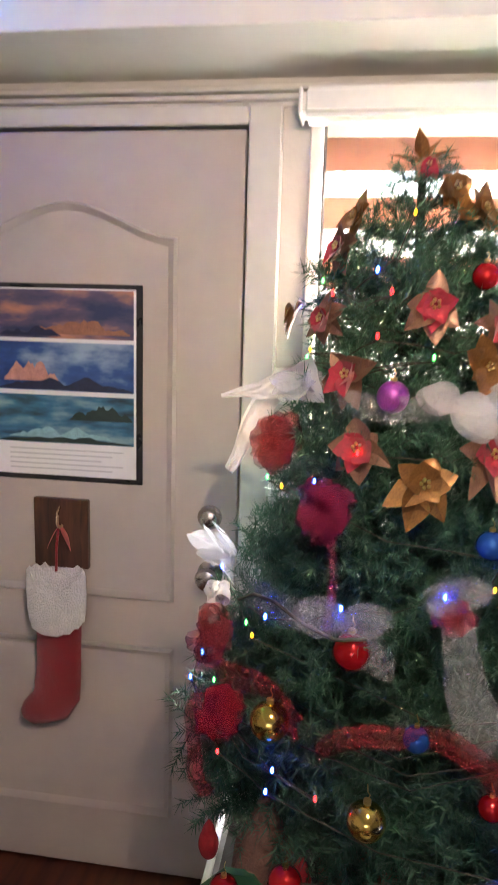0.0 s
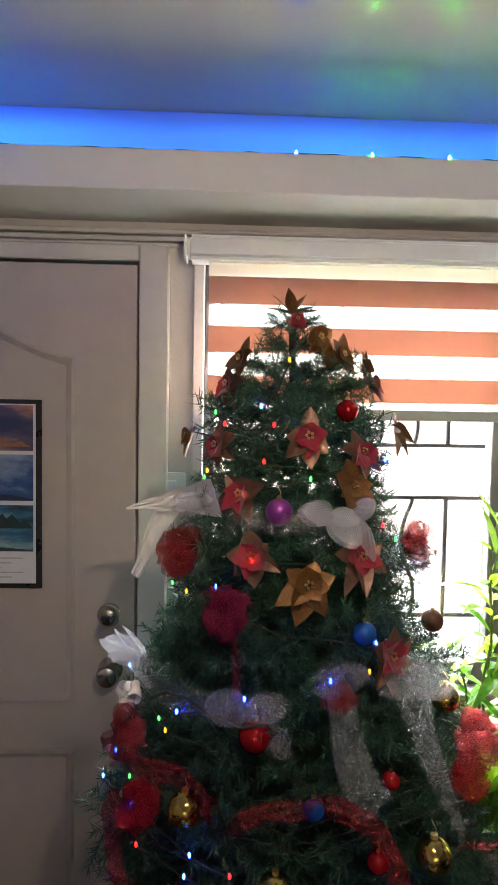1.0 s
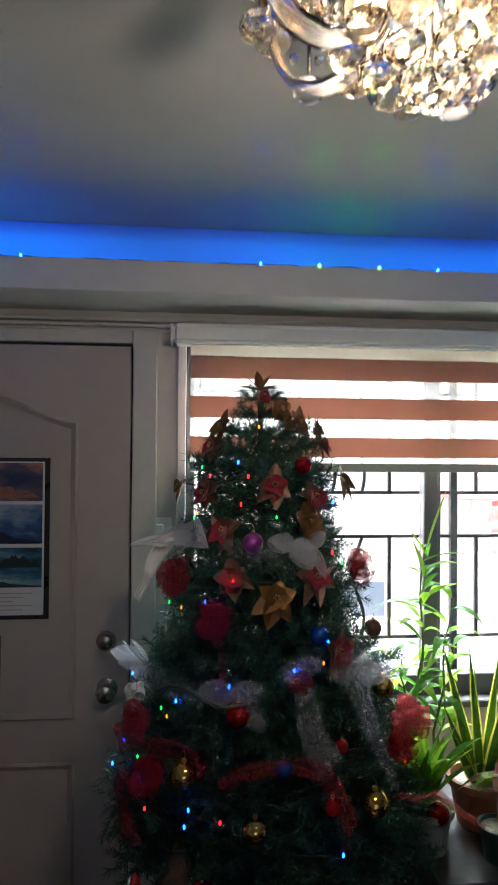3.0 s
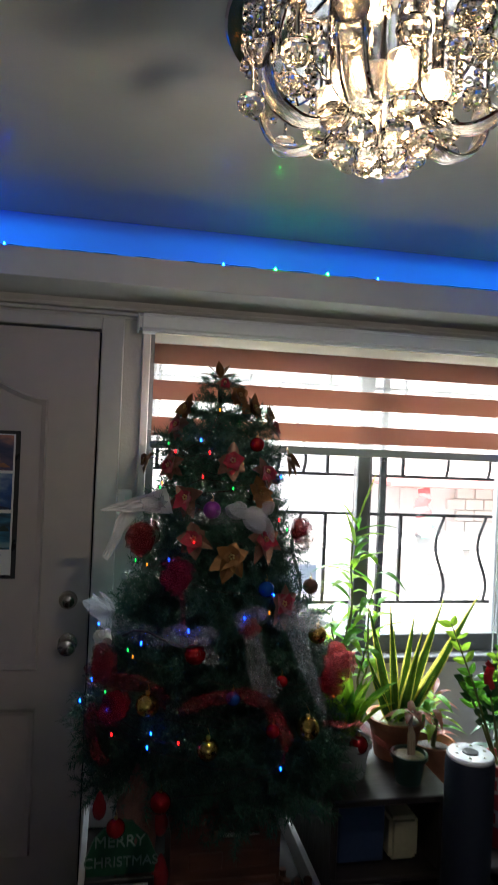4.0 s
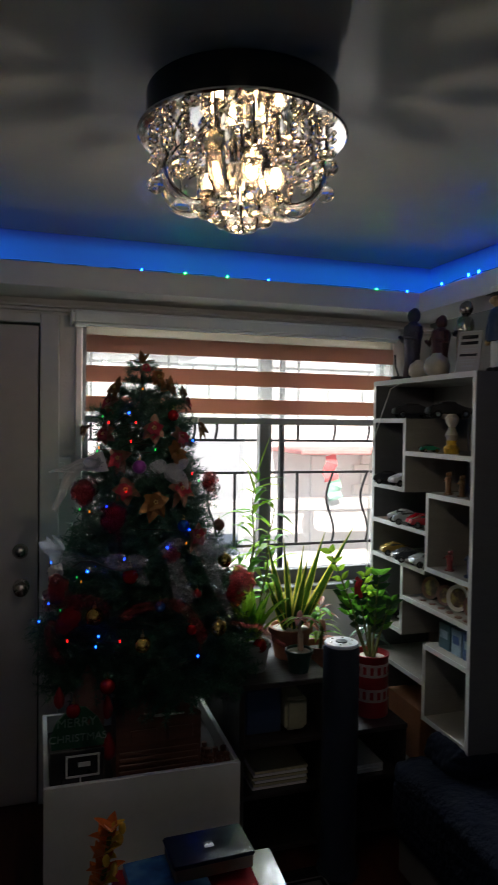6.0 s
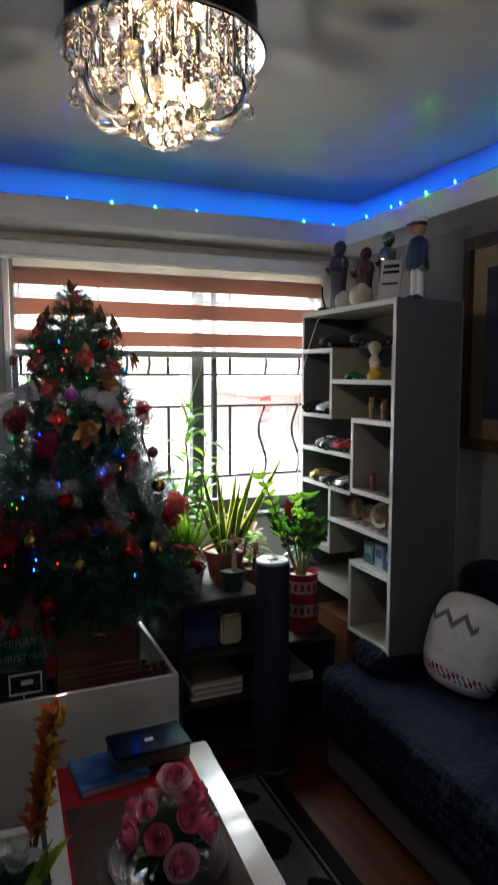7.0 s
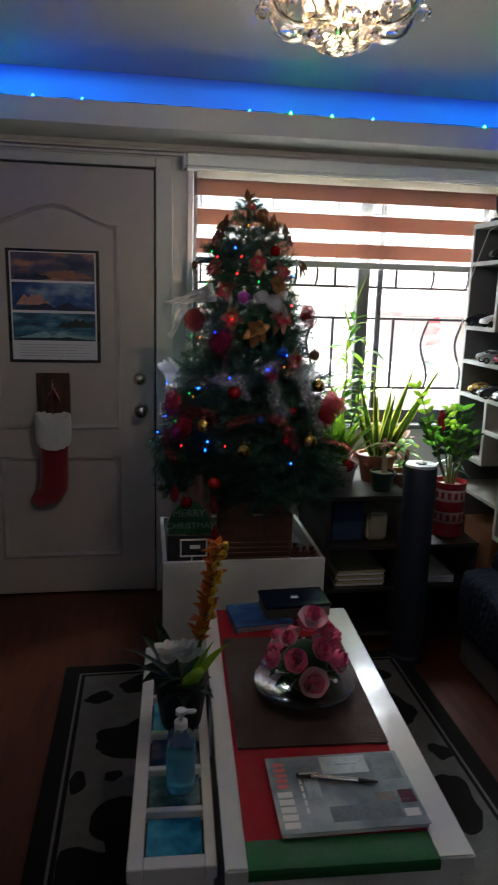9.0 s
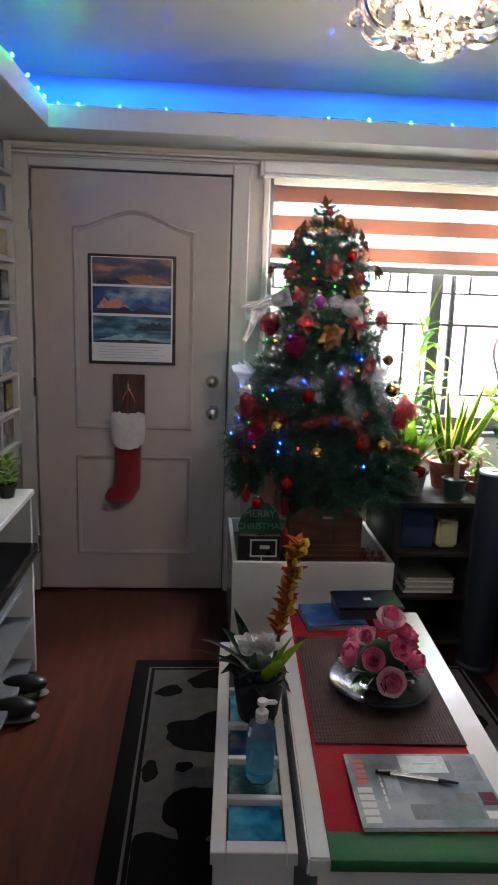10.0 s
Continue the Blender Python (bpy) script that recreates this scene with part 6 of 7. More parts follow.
so = thing("sofa", (1.2, -0.1, 0), "dark navy sofa with a rumpled quilted throw", "sofa")
part("base", box(B(), 0.905, 1.50, -1.25, 1.04, 0.0, 0.15, 0.01, 2), SKIRT, so, "pale grey sofa base")
part("seat", soft_block(0.875, 1.40, -1.25, 1.06, 0.13, 0.43, 0.06, 0.026, 1.0), SOFA, so, smooth=True)
part("backrest", soft_block(1.33, 1.525, -1.25, 0.83, 0.36, 0.86, 0.07, 0.010, 4.0), SOFA, so, smooth=True)
part("bolster", soft_block(1.00, 1.30, 0.82, 1.05, 0.40, 0.52, 0.055, 0.012, 8.0), SOFA, so, smooth=True)
CUSHW = material("silver_white_cushion", (0.78, 0.79, 0.82), 0.45, vary=0.12, scale=14, bump=0.25, bump_scale=30)
CUSHG = material("grey_cushion_zigzag", (0.16, 0.16, 0.17), 0.6, vary=0.15)
CUSHR = material("dark_red_cushion_print", (0.25, 0.02, 0.02), 0.6, vary=0.15)
cu = thing("cushion", (1.27, 0.68, 0.43), "white patterned cushion standing on the sofa", "cushion")
cm = Matrix.Translation((1.255, 0.645, 0.60)) @ Matrix.Rotation(radians(24), 4, "Z") @ Matrix.Rotation(radians(14), 4, "Y") @ Matrix.Rotation(radians(8), 4, "X")


def cushion_mesh():
    bm = B()
    n = 40
    g = {}
    for sgn in (1, -1):
        for i in range(n + 1):
            for j in range(n + 1):
                u, v = 2 * i / n - 1, 2 * j / n - 1
                th = 0.075 * ((1 - u ** 4) * (1 - v ** 4)) ** 0.45
                edge = i in (0, n) or j in (0, n)
                if edge and sgn < 0:
                    g[sgn, i, j] = g[1, i, j]
                    continue
                pin = math.sqrt(1 - 0.34 * min(u * u, v * v)) - 0.02
                w = 0.006 * noise.noise(Vector((u * 4, v * 4, sgn)))
                g[sgn, i, j] = bm.verts.new((sgn * (th + w) * (0 if edge else 1), u * 0.155 * pin, v * 0.18 * pin))
        for i in range(n):
            for j in range(n):
                q = (g[sgn, i, j], g[sgn, i + 1, j], g[sgn, i + 1, j + 1], g[sgn, i, j + 1])
                fc = bm.faces.new(q if sgn > 0 else tuple(reversed(q)))
                tri = abs(i % 10 - 5)
                fc.material_index = 1 if sgn < 0 and 25 <= j - tri <= 27 and i > 12 else (2 if sgn < 0 and j in (5, 6, 7, 8) and (i * 7 + j * 3) % 11 < 5 else 0)
    bm.transform(cm)
    return bm


part("cover", cushion_mesh(), [CUSHW, CUSHG, CUSHR], cu, smooth=True)

# ---- rug ----
RUGDARK = material("black_rug_pile", (0.016, 0.014, 0.014), 0.95, vary=0.3, scale=30, bump=0.6, bump_scale=400)
RUGLINE = material("grey_rug_line", (0.17, 0.16, 0.155), 0.95, vary=0.2, scale=30, bump=0.6, bump_scale=400)
RUGCOW = material("grey_rug_pile", (0.145, 0.14, 0.137), 0.95, vary=0.25, scale=24, bump=0.6, bump_scale=400)
for _m in (RUGDARK, RUGCOW, RUGLINE):
    _m.node_tree.nodes["Principled BSDF"].inputs["Specular IOR Level"].default_value = 0.08
rug = thing("rug", (-0.05, 0.2, 0), "black-bordered cow-pattern rug under the table", "rug")
part("border", box(B(), -0.737, 0.69, -1.0, 1.14, 0.001, 0.010, 0.003), RUGDARK, rug)
part("line", box(B(), -0.678, 0.625, -0.94, 1.08, 0.006, 0.0112), RUGLINE, rug)
part("inner_border", box(B(), -0.669, 0.616, -0.931, 1.071, 0.006, 0.0118), RUGDARK, rug)
part("field", box(B(), -0.655, 0.602, -0.917, 1.057, 0.006, 0.0126), RUGCOW, rug, "grey pile field")
spots_ = [(-0.585, 0.905, 0.055, 0.032, 20), (-0.43, 0.66, 0.17, 0.11, 10), (-0.628, 0.46, 0.028, 0.045, 0), (-0.52, 0.475, 0.028, 0.024, 30), (-0.46, 0.27, 0.10, 0.13, -20), (-0.54, 0.06, 0.13, 0.15, 30),
          (-0.42, 0.98, 0.10, 0.06, 0), (-0.63, -0.25, 0.05, 0.09, 0), (-0.5, -0.5, 0.11, 0.14, 10), (0.5, 0.72, 0.07, 0.10, 20), (0.565, 0.47, 0.035, 0.045, 40), (0.50, 0.24, 0.085, 0.13, -15), (0.46, 0.95, 0.09, 0.06, 10),
          (0.55, -0.1, 0.05, 0.10, 0), (0.42, -0.45, 0.13, 0.16, 20), (0.0, -0.7, 0.2, 0.13, 0), (-0.1, 0.85, 0.2, 0.12, 20), (0.15, 0.3, 0.2, 0.2, 0)]
for j, (x, y, a, b, turn) in enumerate(spots_):
    bm, ring = B(), []
    for k in range(36):
        th = 2 * math.pi * k / 36
        q = 1 + 0.38 * noise.noise(Vector((1.3 * math.cos(th), 1.3 * math.sin(th), j * 3.1))) + 0.12 * noise.noise(Vector((3 * math.cos(th), 3 * math.sin(th), j * 5.7)))
        u, v, c, d = a * q * math.cos(th), b * q * math.sin(th), math.cos(radians(turn)), math.sin(radians(turn))
        ring.append((min(max(x + u * c - v * d, -0.654), 0.601), min(max(y + u * d + v * c, -0.916), 1.056)))
    lo, hi = ([bm.verts.new((p, q, z + 0.00003 * j)) for p, q in ring] for z in (0.0120, 0.0134))
    bm.faces.new(hi)
    for k in range(36):
        bm.faces.new((lo[k], lo[(k + 1) % 36], hi[(k + 1) % 36], hi[k]))
    part("patch", bm, RUGDARK, rug)

# ---- coffee table, turned a little ----
TROT = Matrix.Translation((-0.03, 0.07, 0)) @ Matrix.Rotation(radians(-2.6), 4, "Z")


def on_table(x, y, z):
    return tuple(TROT @ Vector((x, y, z)))


def tpart(nm, bm, mat, parent, label="", smooth=False):
    bm.transform(TROT)
    return part(nm, bm, mat, parent, label, smooth)


tb = thing("coffee_table", (-0.03, 0.07, 0), "white lacquered coffee table with a lower side shelf", "coffee table")
TZ = 0.51
tpart("tabletop", box(B(), -0.225, 0.235, -0.50, 0.50, TZ - 0.04, TZ, 0.004, 2), WHITELAC, tb)
for y0 in (-0.49, 0.45):
    tpart("end_panel", box(B(), -0.205, 0.215, y0, y0 + 0.03, 0.013, TZ - 0.04, 0.002), WHITELAC, tb)
tpart("side_panel", box(B(), -0.20, -0.18, -0.46, 0.45, 0.013, TZ - 0.04), WHITELAC, tb)
SZ = 0.465
L0, L1, M0, M1 = -0.402, -0.235, -0.44, 0.36
for a in ((L0, L0 + 0.03, M0, M1), (L1 - 0.022, L1, M0, M1), (L0 + 0.03, L1 - 0.022, M0, M0 + 0.03), (L0 + 0.03, L1 - 0.022, M1 - 0.03, M1), (L0 + 0.03, L1 - 0.022, -0.30, -0.285), (L0 + 0.03, L1 - 0.022, -0.175, -0.16), (L0 + 0.03, L1 - 0.022, -0.05, -0.035), (L0 + 0.03, L1 - 0.022, 0.1, 0.115)):
    tpart("tray_rail", box(B(), *a, SZ - 0.03, SZ, 0.002), WHITELAC, tb)
tpart("tray_floor", box(B(), L0 + 0.03, L1 - 0.022, M0 + 0.03, M1 - 0.03, SZ - 0.03, SZ - 0.024), DARKWOOD, tb)
for y0 in (M0 + 0.01, M1 - 0.04):
    tpart("tray_leg", box(B(), L0 + 0.005, L1 - 0.005, y0, y0 + 0.03, 0.013, SZ - 0.03, 0.002), WHITELAC, tb)
GLOSSPIC = [picture_material("sea_print", (0.01, 0.10, 0.22), (0.03, 0.30, 0.50), (0.15, 0.52, 0.62), 5.5, 12, 1), picture_material("island_print", (0.02, 0.05, 0.04), (0.05, 0.14, 0.15), (0.25, 0.36, 0.38), 9.1, 14, 1), picture_material("harbour_print", (0.01, 0.03, 0.08), (0.04, 0.09, 0.2), (0.2, 0.2, 0.25), 1.7, 14, 1)]
for mt in GLOSSPIC:
    mt.node_tree.nodes["Principled BSDF"].inputs["Roughness"].default_value = 0.08
for k, (y0, y1) in enumerate(((-0.405, -0.305), (-0.28, -0.18), (-0.155, -0.055), (-0.03, 0.095))):
    ph = thing("photo_card", on_table(-0.31, y0, SZ - 0.024), "glossy sea photo under the side shelf's glass", "photo", "photos in the side shelf")
    tpart("card", box(B(), L0 + 0.034, L1 - 0.026, y0, y1, SZ - 0.023, SZ - 0.012), GLOSSPIC[(0, 1, 2, 0)[k]], ph)
# runner, mat
RUNNER = material("red_felt_runner", (0.36, 0.007, 0.017), 0.85, vary=0.2, scale=16, bump=0.25, bump_scale=300)
RUNGRN = material("green_satin_hem", (0.004, 0.12, 0.032), 0.6, vary=0.2, scale=16)
rn = thing("table_runner", on_table(0, 0, TZ), "red felt table runner with a green hem", "table runner")


def cloth_strip(x0, x1, ys, zs_, thick=0.003, seed=0):
    bm = B()
    nx = 10
    top, bot = [], []
    for j, (y, z) in enumerate(zip(ys, zs_)):
        top.append([bm.verts.new((x0 + (x1 - x0) * i / nx + 0.002 * noise.noise(Vector((j * 0.7, seed, 0))), y, z + thick + 0.0012 * noise.noise(Vector((i * 0.8, j * 0.6, seed))))) for i in range(nx + 1)])
        bot.append([bm.verts.new((x0 + (x1 - x0) * i / nx, y, z)) for i in range(nx + 1)])
    for j in range(len(ys) - 1):
        for i in range(nx):
            bm.faces.new((top[j][i], top[j][i + 1], top[j + 1][i + 1], top[j + 1][i]))
            bm.faces.new((bot[j][i], bot[j + 1][i], bot[j + 1][i + 1], bot[j][i + 1]))
        bm.faces.new((top[j][0], top[j + 1][0], bot[j + 1][0], bot[j][0]))
        bm.faces.new((top[j][nx], bot[j][nx], bot[j + 1][nx], top[j + 1][nx]))
    for j in (0, len(ys) - 1):
        for i in range(nx):
            q = (top[j][i], bot[j][i], bot[j][i + 1], top[j][i + 1])
            bm.faces.new(q if j == 0 else tuple(reversed(q)))
    return bm


tpart("cloth", cloth_strip(-0.185, 0.165, list(np.linspace(0.495, -0.440, 24)), [TZ + 0.0008] * 24), RUNNER, rn, smooth=True)
tpart("hem", cloth_strip(-0.185, 0.165, [-0.440, -0.455, -0.470, -0.485, -0.497, -0.504, -0.507, -0.508, -0.508], [TZ + 0.0008] * 5 + [TZ - 0.001, TZ - 0.006, TZ - 0.012, TZ - 0.018], seed=3), RUNGRN, rn, "green satin hem along the end", smooth=True)
MATBR = material("brown_woven_mat", (0.070, 0.036, 0.030), 0.7, vary=0.2, scale=20)
pm = thing("placemat", on_table(0, 0.1, TZ), "brown ribbed woven placemat", "placemat")
tpart("backing", box(B(), -0.175, 0.165, -0.185, 0.30, TZ + 0.0045, TZ + 0.0065), MATBR, pm)
bm = B()
for k in range(96):
    y = -0.184 + 0.484 * k / 95
    box(bm, -0.177, 0.167, y - 0.0018, y + 0.0018, TZ + 0.006, TZ + 0.009)
tagged(tpart("ribs", bm, MATBR, pm), kind="stuff")
bm = B()
for k in range(44):
    x = -0.174 + 0.338 * k / 43
    box(bm, x - 0.0012, x + 0.0012, -0.186, 0.302, TZ + 0.0062, TZ + 0.0097)
tagged(tpart("cross_ribs", bm, MATBR, pm), kind="stuff")
# glass plate with roses
GLASSP = material("clear_cut_glass", (0.92, 0.94, 0.96), 0.03, vary=0, trans=0.94, ior=1.5)
fp = thing("glass_plate", on_table(0.01, 0.04, TZ + 0.01), "clear glass plate under the rose arrangement", "plate")
PCX, PCY = 0.012, 0.03
tpart("plate", lathe(B(), (PCX, PCY, TZ + 0.0095), [(0.05, 0), (0.075, 0.004), (0.115, 0.022), (0.128, 0.027), (0.127, 0.030), (0.113, 0.026), (0.073, 0.008), (0.05, 0.0045)], 48), GLASSP, fp, smooth=True)
ROSE = [material("pink_rose_petal", (0.90, 0.17, 0.34), 0.6, vary=0.3, scale=30, sheen=0.2), material("pale_pink_rose_petal", (0.92, 0.58, 0.66), 0.6, vary=0.3, scale=30, sheen=0.2), material("hot_pink_petal", (0.75, 0.08, 0.20), 0.6, vary=0.3, scale=30)]
ra = thing("rose_arrangement", on_table(PCX, PCY, TZ + 0.014), "round arrangement of pink cloth roses with dark leaves", "flower arrangement")
tpart("base", ball(B(), (PCX, PCY, TZ + 0.078), 0.06, 16, 10, (1, 1, 1.1)), DEEP, ra, smooth=True)


def curve_points(pts, n=4):
    """A smooth line through pts."""
    pts = [Vector(p) for p in pts]
    out = []
    for i in range(len(pts) - 1):
        a, b, c, d = pts[max(i - 1, 0)], pts[i], pts[i + 1], pts[min(i + 2, len(pts) - 1)]
        for k in range(n):
            u = k / n
            out.append(0.5 * (2 * b + (c - a) * u + (2 * a - 5 * b + 4 * c - d) * u * u + (3 * b - a - 3 * c + d) * u ** 3))
    return out + [pts[-1]]


def rose(c, n, r, mats, seed):
    rr = random.Random(seed)
    n = Vector(n).normalized()
    u = n.orthogonal().normalized()
    v = n.cross(u)
    for ring, (k, rad, lift) in enumerate(((3, 0.06, 0.95), (4, 0.22, 0.95), (5, 0.40, 0.85), (6, 0.62, 0.62))):
        bm = B()
        for j in range(k):
            a = 2 * math.pi * j / k + ring * 0.7 + rr.uniform(-0.15, 0.15)
            w = u * math.cos(a) + v * math.sin(a)
            tang = n.cross(w)
            rows = []
            for q in range(6):
                s = q / 5
                ctr = Vector(c) + w * r * (0.08 + rad * (0.45 + 0.75 * math.sin(s * 1.7))) + n * r * (lift * s ** 0.8 - 0.35 - (0.12 * s ** 4 if ring > 1 else 0))
                hw = r * (0.24 + 0.13 * ring) * math.sin(math.pi * (0.22 + 0.56 * s))
                rows.append([bm.verts.new(ctr + tang * hw * e - w * e * e * hw * 0.5 + n * r * 0.04 * noise.noise(Vector((e * 2, s * 3, j + seed)))) for e in (-1, -0.6, -0.2, 0.2, 0.6, 1)])
            for a_, b_ in zip(rows, rows[1:]):
                for e in range(5):
                    bm.faces.new((a_[e], a_[e + 1], b_[e + 1], b_[e]))
        tpart("petal_ring", bm, mats[min(ring, len(mats) - 1)], ra, smooth=True)


rose((PCX + 0.005, PCY - 0.088, TZ + 0.085), (0, -1, 0.35), 0.046, (ROSE[0], ROSE[0], ROSE[0], ROSE[1]), 50)
rose((PCX + 0.012, PCY - 0.01, TZ + 0.212), (0.05, -0.35, 1), 0.047, (ROSE[0], ROSE[0], ROSE[1], ROSE[1]), 51)
for k in range(15):
    zz = 0.02 + 0.9 * (k + 0.5) / 15
    a = k * 2.39996
    q = math.sqrt(1 - zz * zz)
    n = Vector((q * math.cos(a), q * math.sin(a), zz * 1.2))
    if n.y < -0.55 and zz < 0.5 and abs(n.x) < 0.4 or zz > 0.86:
        continue
    rose((PCX + 0.088 * n.x, PCY + 0.088 * n.y, TZ + 0.075 + 0.10 * n.z), n, 0.031 + 0.012 * ((k * 7) % 3) / 2, (ROSE[2], ROSE[0], ROSE[0], ROSE[0] if k % 3 else ROSE[1]), k)
for k in range(26):
    a = k * 2.4
    d = (math.cos(a), math.sin(a), rp.uniform(-0.2, 0.9))
    tpart("leaf", leaf(B(), (PCX + 0.045 * math.cos(a), PCY + 0.045 * math.sin(a), TZ + 0.05 + 0.004 * (k % 9)), d, rp.uniform(0.045, 0.07), 0.024, 0.25, 0.25), DEEP, ra)
for k in range(14):
    a = k * 2.4 + 0.5
    tpart("filler_sprig", ball(tube(B(), [(PCX + 0.04 * math.cos(a), PCY + 0.04 * math.sin(a), TZ + 0.07), (PCX + 0.105 * math.cos(a), PCY + 0.105 * math.sin(a), TZ + 0.07 + 0.008 * (k % 6))], 0.001, 4), (PCX + 0.105 * math.cos(a), PCY + 0.105 * math.sin(a), TZ + 0.07 + 0.008 * (k % 6)), 0.005, 6, 5), SATIN, ra)
# magazine and pen
COVER = picture_material("magazine_cover", (0.13, 0.16, 0.18), (0.23, 0.28, 0.31), (0.42, 0.47, 0.50), 4.4, 9, 1)
COVER.node_tree.nodes["Principled BSDF"].inputs["Roughness"].default_value = 0.12
mg = thing("glossy_magazine", on_table(0.02, -0.33, TZ + 0.004), "glossy grey magazine lying on the runner", "magazine")
mm = Matrix.Translation((0.025, -0.335, TZ + 0.0045)) @ Matrix.Rotation(radians(1.5), 4, "Z")
tpart("page_block", box(B(), -0.142, 0.142, -0.102, 0.102, 0, 0.010, 0, 1, mm), PAPER, mg)
tpart("cover", box(B(), -0.145, 0.145, -0.105, 0.105, 0.010, 0.0115, 0, 1, mm), COVER, mg)
for x0, x1, y0, y1, mt in ((-0.135, -0.105, -0.095, 0.005, LETTER), (-0.132, -0.108, 0.01, 0.09, CLOTHRED), (0.105, 0.135, -0.085, -0.06, LETTER), (0.11, 0.135, -0.055, -0.05, CLOTHRED), (0.09, 0.135, -0.04, -0.035, LETTER), (0.0, 0.05, 0.07, 0.076, BLACK), (-0.085, -0.08, -0.06, 0.04, LETTER)):
    for j in range(5 if (y1 - y0) > 0.07 and x1 - x0 < 0.04 else 1):
        h = (y1 - y0) / (5 if (y1 - y0) > 0.07 and x1 - x0 < 0.04 else 1)
        tpart("print_bar", box(B(), x0, x1, y0 + h * j + 0.002, y0 + h * (j + 1) - 0.003, 0.0115, 0.0119, 0, 1, mm), mt, mg)
PRINTS = [material("print_" + nm, c, 0.15, vary=0.3, scale=40) for nm, c in (("pale_sky", (0.36, 0.42, 0.46)), ("charcoal", (0.10, 0.115, 0.125)), ("mid_grey", (0.19, 0.225, 0.245)), ("dusty_brown", (0.24, 0.23, 0.22)), ("plum", (0.12, 0.03, 0.05)))]
for x0, x1, y0, y1, k in ((-0.03, 0.07, 0.045, 0.098, 0), (0.08, 0.135, 0.02, 0.098, 2), (-0.04, 0.10, -0.085, -0.045, 2), (-0.075, -0.045, -0.02, 0.045, 0), (0.06, 0.10, -0.04, -0.015, 3), (0.108, 0.14, -0.048, -0.012, 4), (-0.03, 0.02, 0.012, 0.036, 3)):
    tpart("print_shape", box(B(), x0, x1, y0, y1, 0.0113, 0.0117, 0, 1, mm), PRINTS[k], mg)
pn = thing("pen", on_table(0.04, -0.31, TZ + 0.016), "black and silver ballpoint pen on the magazine", "pen")
pz = TZ + 0.0215
tpart("barrel", cyl(B(), (-0.035, -0.300, pz), (0.06, -0.318, pz), 0.0048, seg=12), CHROME, pn, smooth=True)
tpart("grip", cyl(B(), (0.06, -0.318, pz), (0.10, -0.3255, pz), 0.0052, 0.0022, 12), BLACK, pn, smooth=True)
tpart("cap_end", cyl(B(), (-0.065, -0.294, pz), (-0.035, -0.300, pz), 0.0042, 0.0052, 12), BLACK, pn, smooth=True)
tpart("clip", box(B(), -0.06, -0.02, -0.3005, -0.2975, pz + 0.0045, pz + 0.0065), CHROME, pn)
# books at the far end
BOOKB = picture_material("blue_book_cover", (0.01, 0.03, 0.12), (0.02, 0.10, 0.30), (0.10, 0.25, 0.45), 6.6, 14, 1)
b1 = thing("blue_book", on_table(-0.1, 0.42, TZ + 0.004), "bright blue covered book on the runner", "book")
r1 = Matrix.Translation((-0.055, 0.42, TZ + 0.0045)) @ Matrix.Rotation(radians(8), 4, "Z")
tpart("page_block", box(B(), -0.085, 0.085, -0.07, 0.07, 0.001, 0.019, 0, 1, r1), PAPER, b1)
tpart("cover", box(B(), -0.09, 0.09, -0.075, 0.075, 0.019, 0.022, 0, 1, r1), BOOKB, b1)
tpart("spine", box(B(), -0.092, -0.088, -0.075, 0.075, 0.0, 0.022, 0.001, 1, r1), BOOKB, b1)
b2 = thing("navy_book", on_table(0.07, 0.46, TZ + 0.02), "thick glossy navy covered book lying on another", "book")
r2 = Matrix.Translation((0.055, 0.445, TZ + 0.0268)) @ Matrix.Rotation(radians(5), 4, "Z")
tpart("body", box(B(), -0.10, 0.10, -0.06, 0.06, 0, 0.034, 0.002, 1, r2), material("aged_page_edge", (0.20, 0.17, 0.13), 0.7, vary=0.2, scale=60), b2)
tpart("lid", box(B(), -0.105, 0.105, -0.065, 0.065, 0.032, 0.042, 0.004, 2, r2), material("glossy_navy", (0.008, 0.012, 0.03), 0.12, vary=0.2), b2)
tpart("emblem", box(B(), -0.012, 0.012, -0.012, 0.012, 0.042, 0.0425, 0, 1, r2), STEEL, b2)
# flower pot on the side shelf
fpz = SZ
fv = thing("flower_pot", on_table(-0.30, -0.008, fpz), "dark pot with white and yellow artificial flowers", "flower pot")
FCX, FCY = -0.300, -0.008
NAVYPOT = material("matt_navy_pot", (0.006, 0.007, 0.012), 0.6, vary=0.2)
DARKLEAF = material("dark_cloth_leaf", (0.012, 0.03, 0.018), 0.3, vary=0.3, scale=14)
tpart("pot", lathe(B(), (FCX, FCY, fpz + 0.0005), [(0.045, 0), (0.05, 0.01), (0.066, 0.12), (0.068, 0.125), (0.058, 0.125), (0.055, 0.11)], 28), NAVYPOT, fv, smooth=True)
for k in range(16):
    a = k * 2.4
    tpart("leaf", leaf(B(), (FCX + 0.02 * math.cos(a), FCY + 0.02 * math.sin(a), fpz + 0.11), (math.cos(a), math.sin(a), rp.uniform(0.3, 1.3)), rp.uniform(0.06, 0.085), rp.uniform(0.035, 0.05), rp.uniform(0.3, 0.7), 0.3, 7), DARKLEAF, fv, smooth=True)
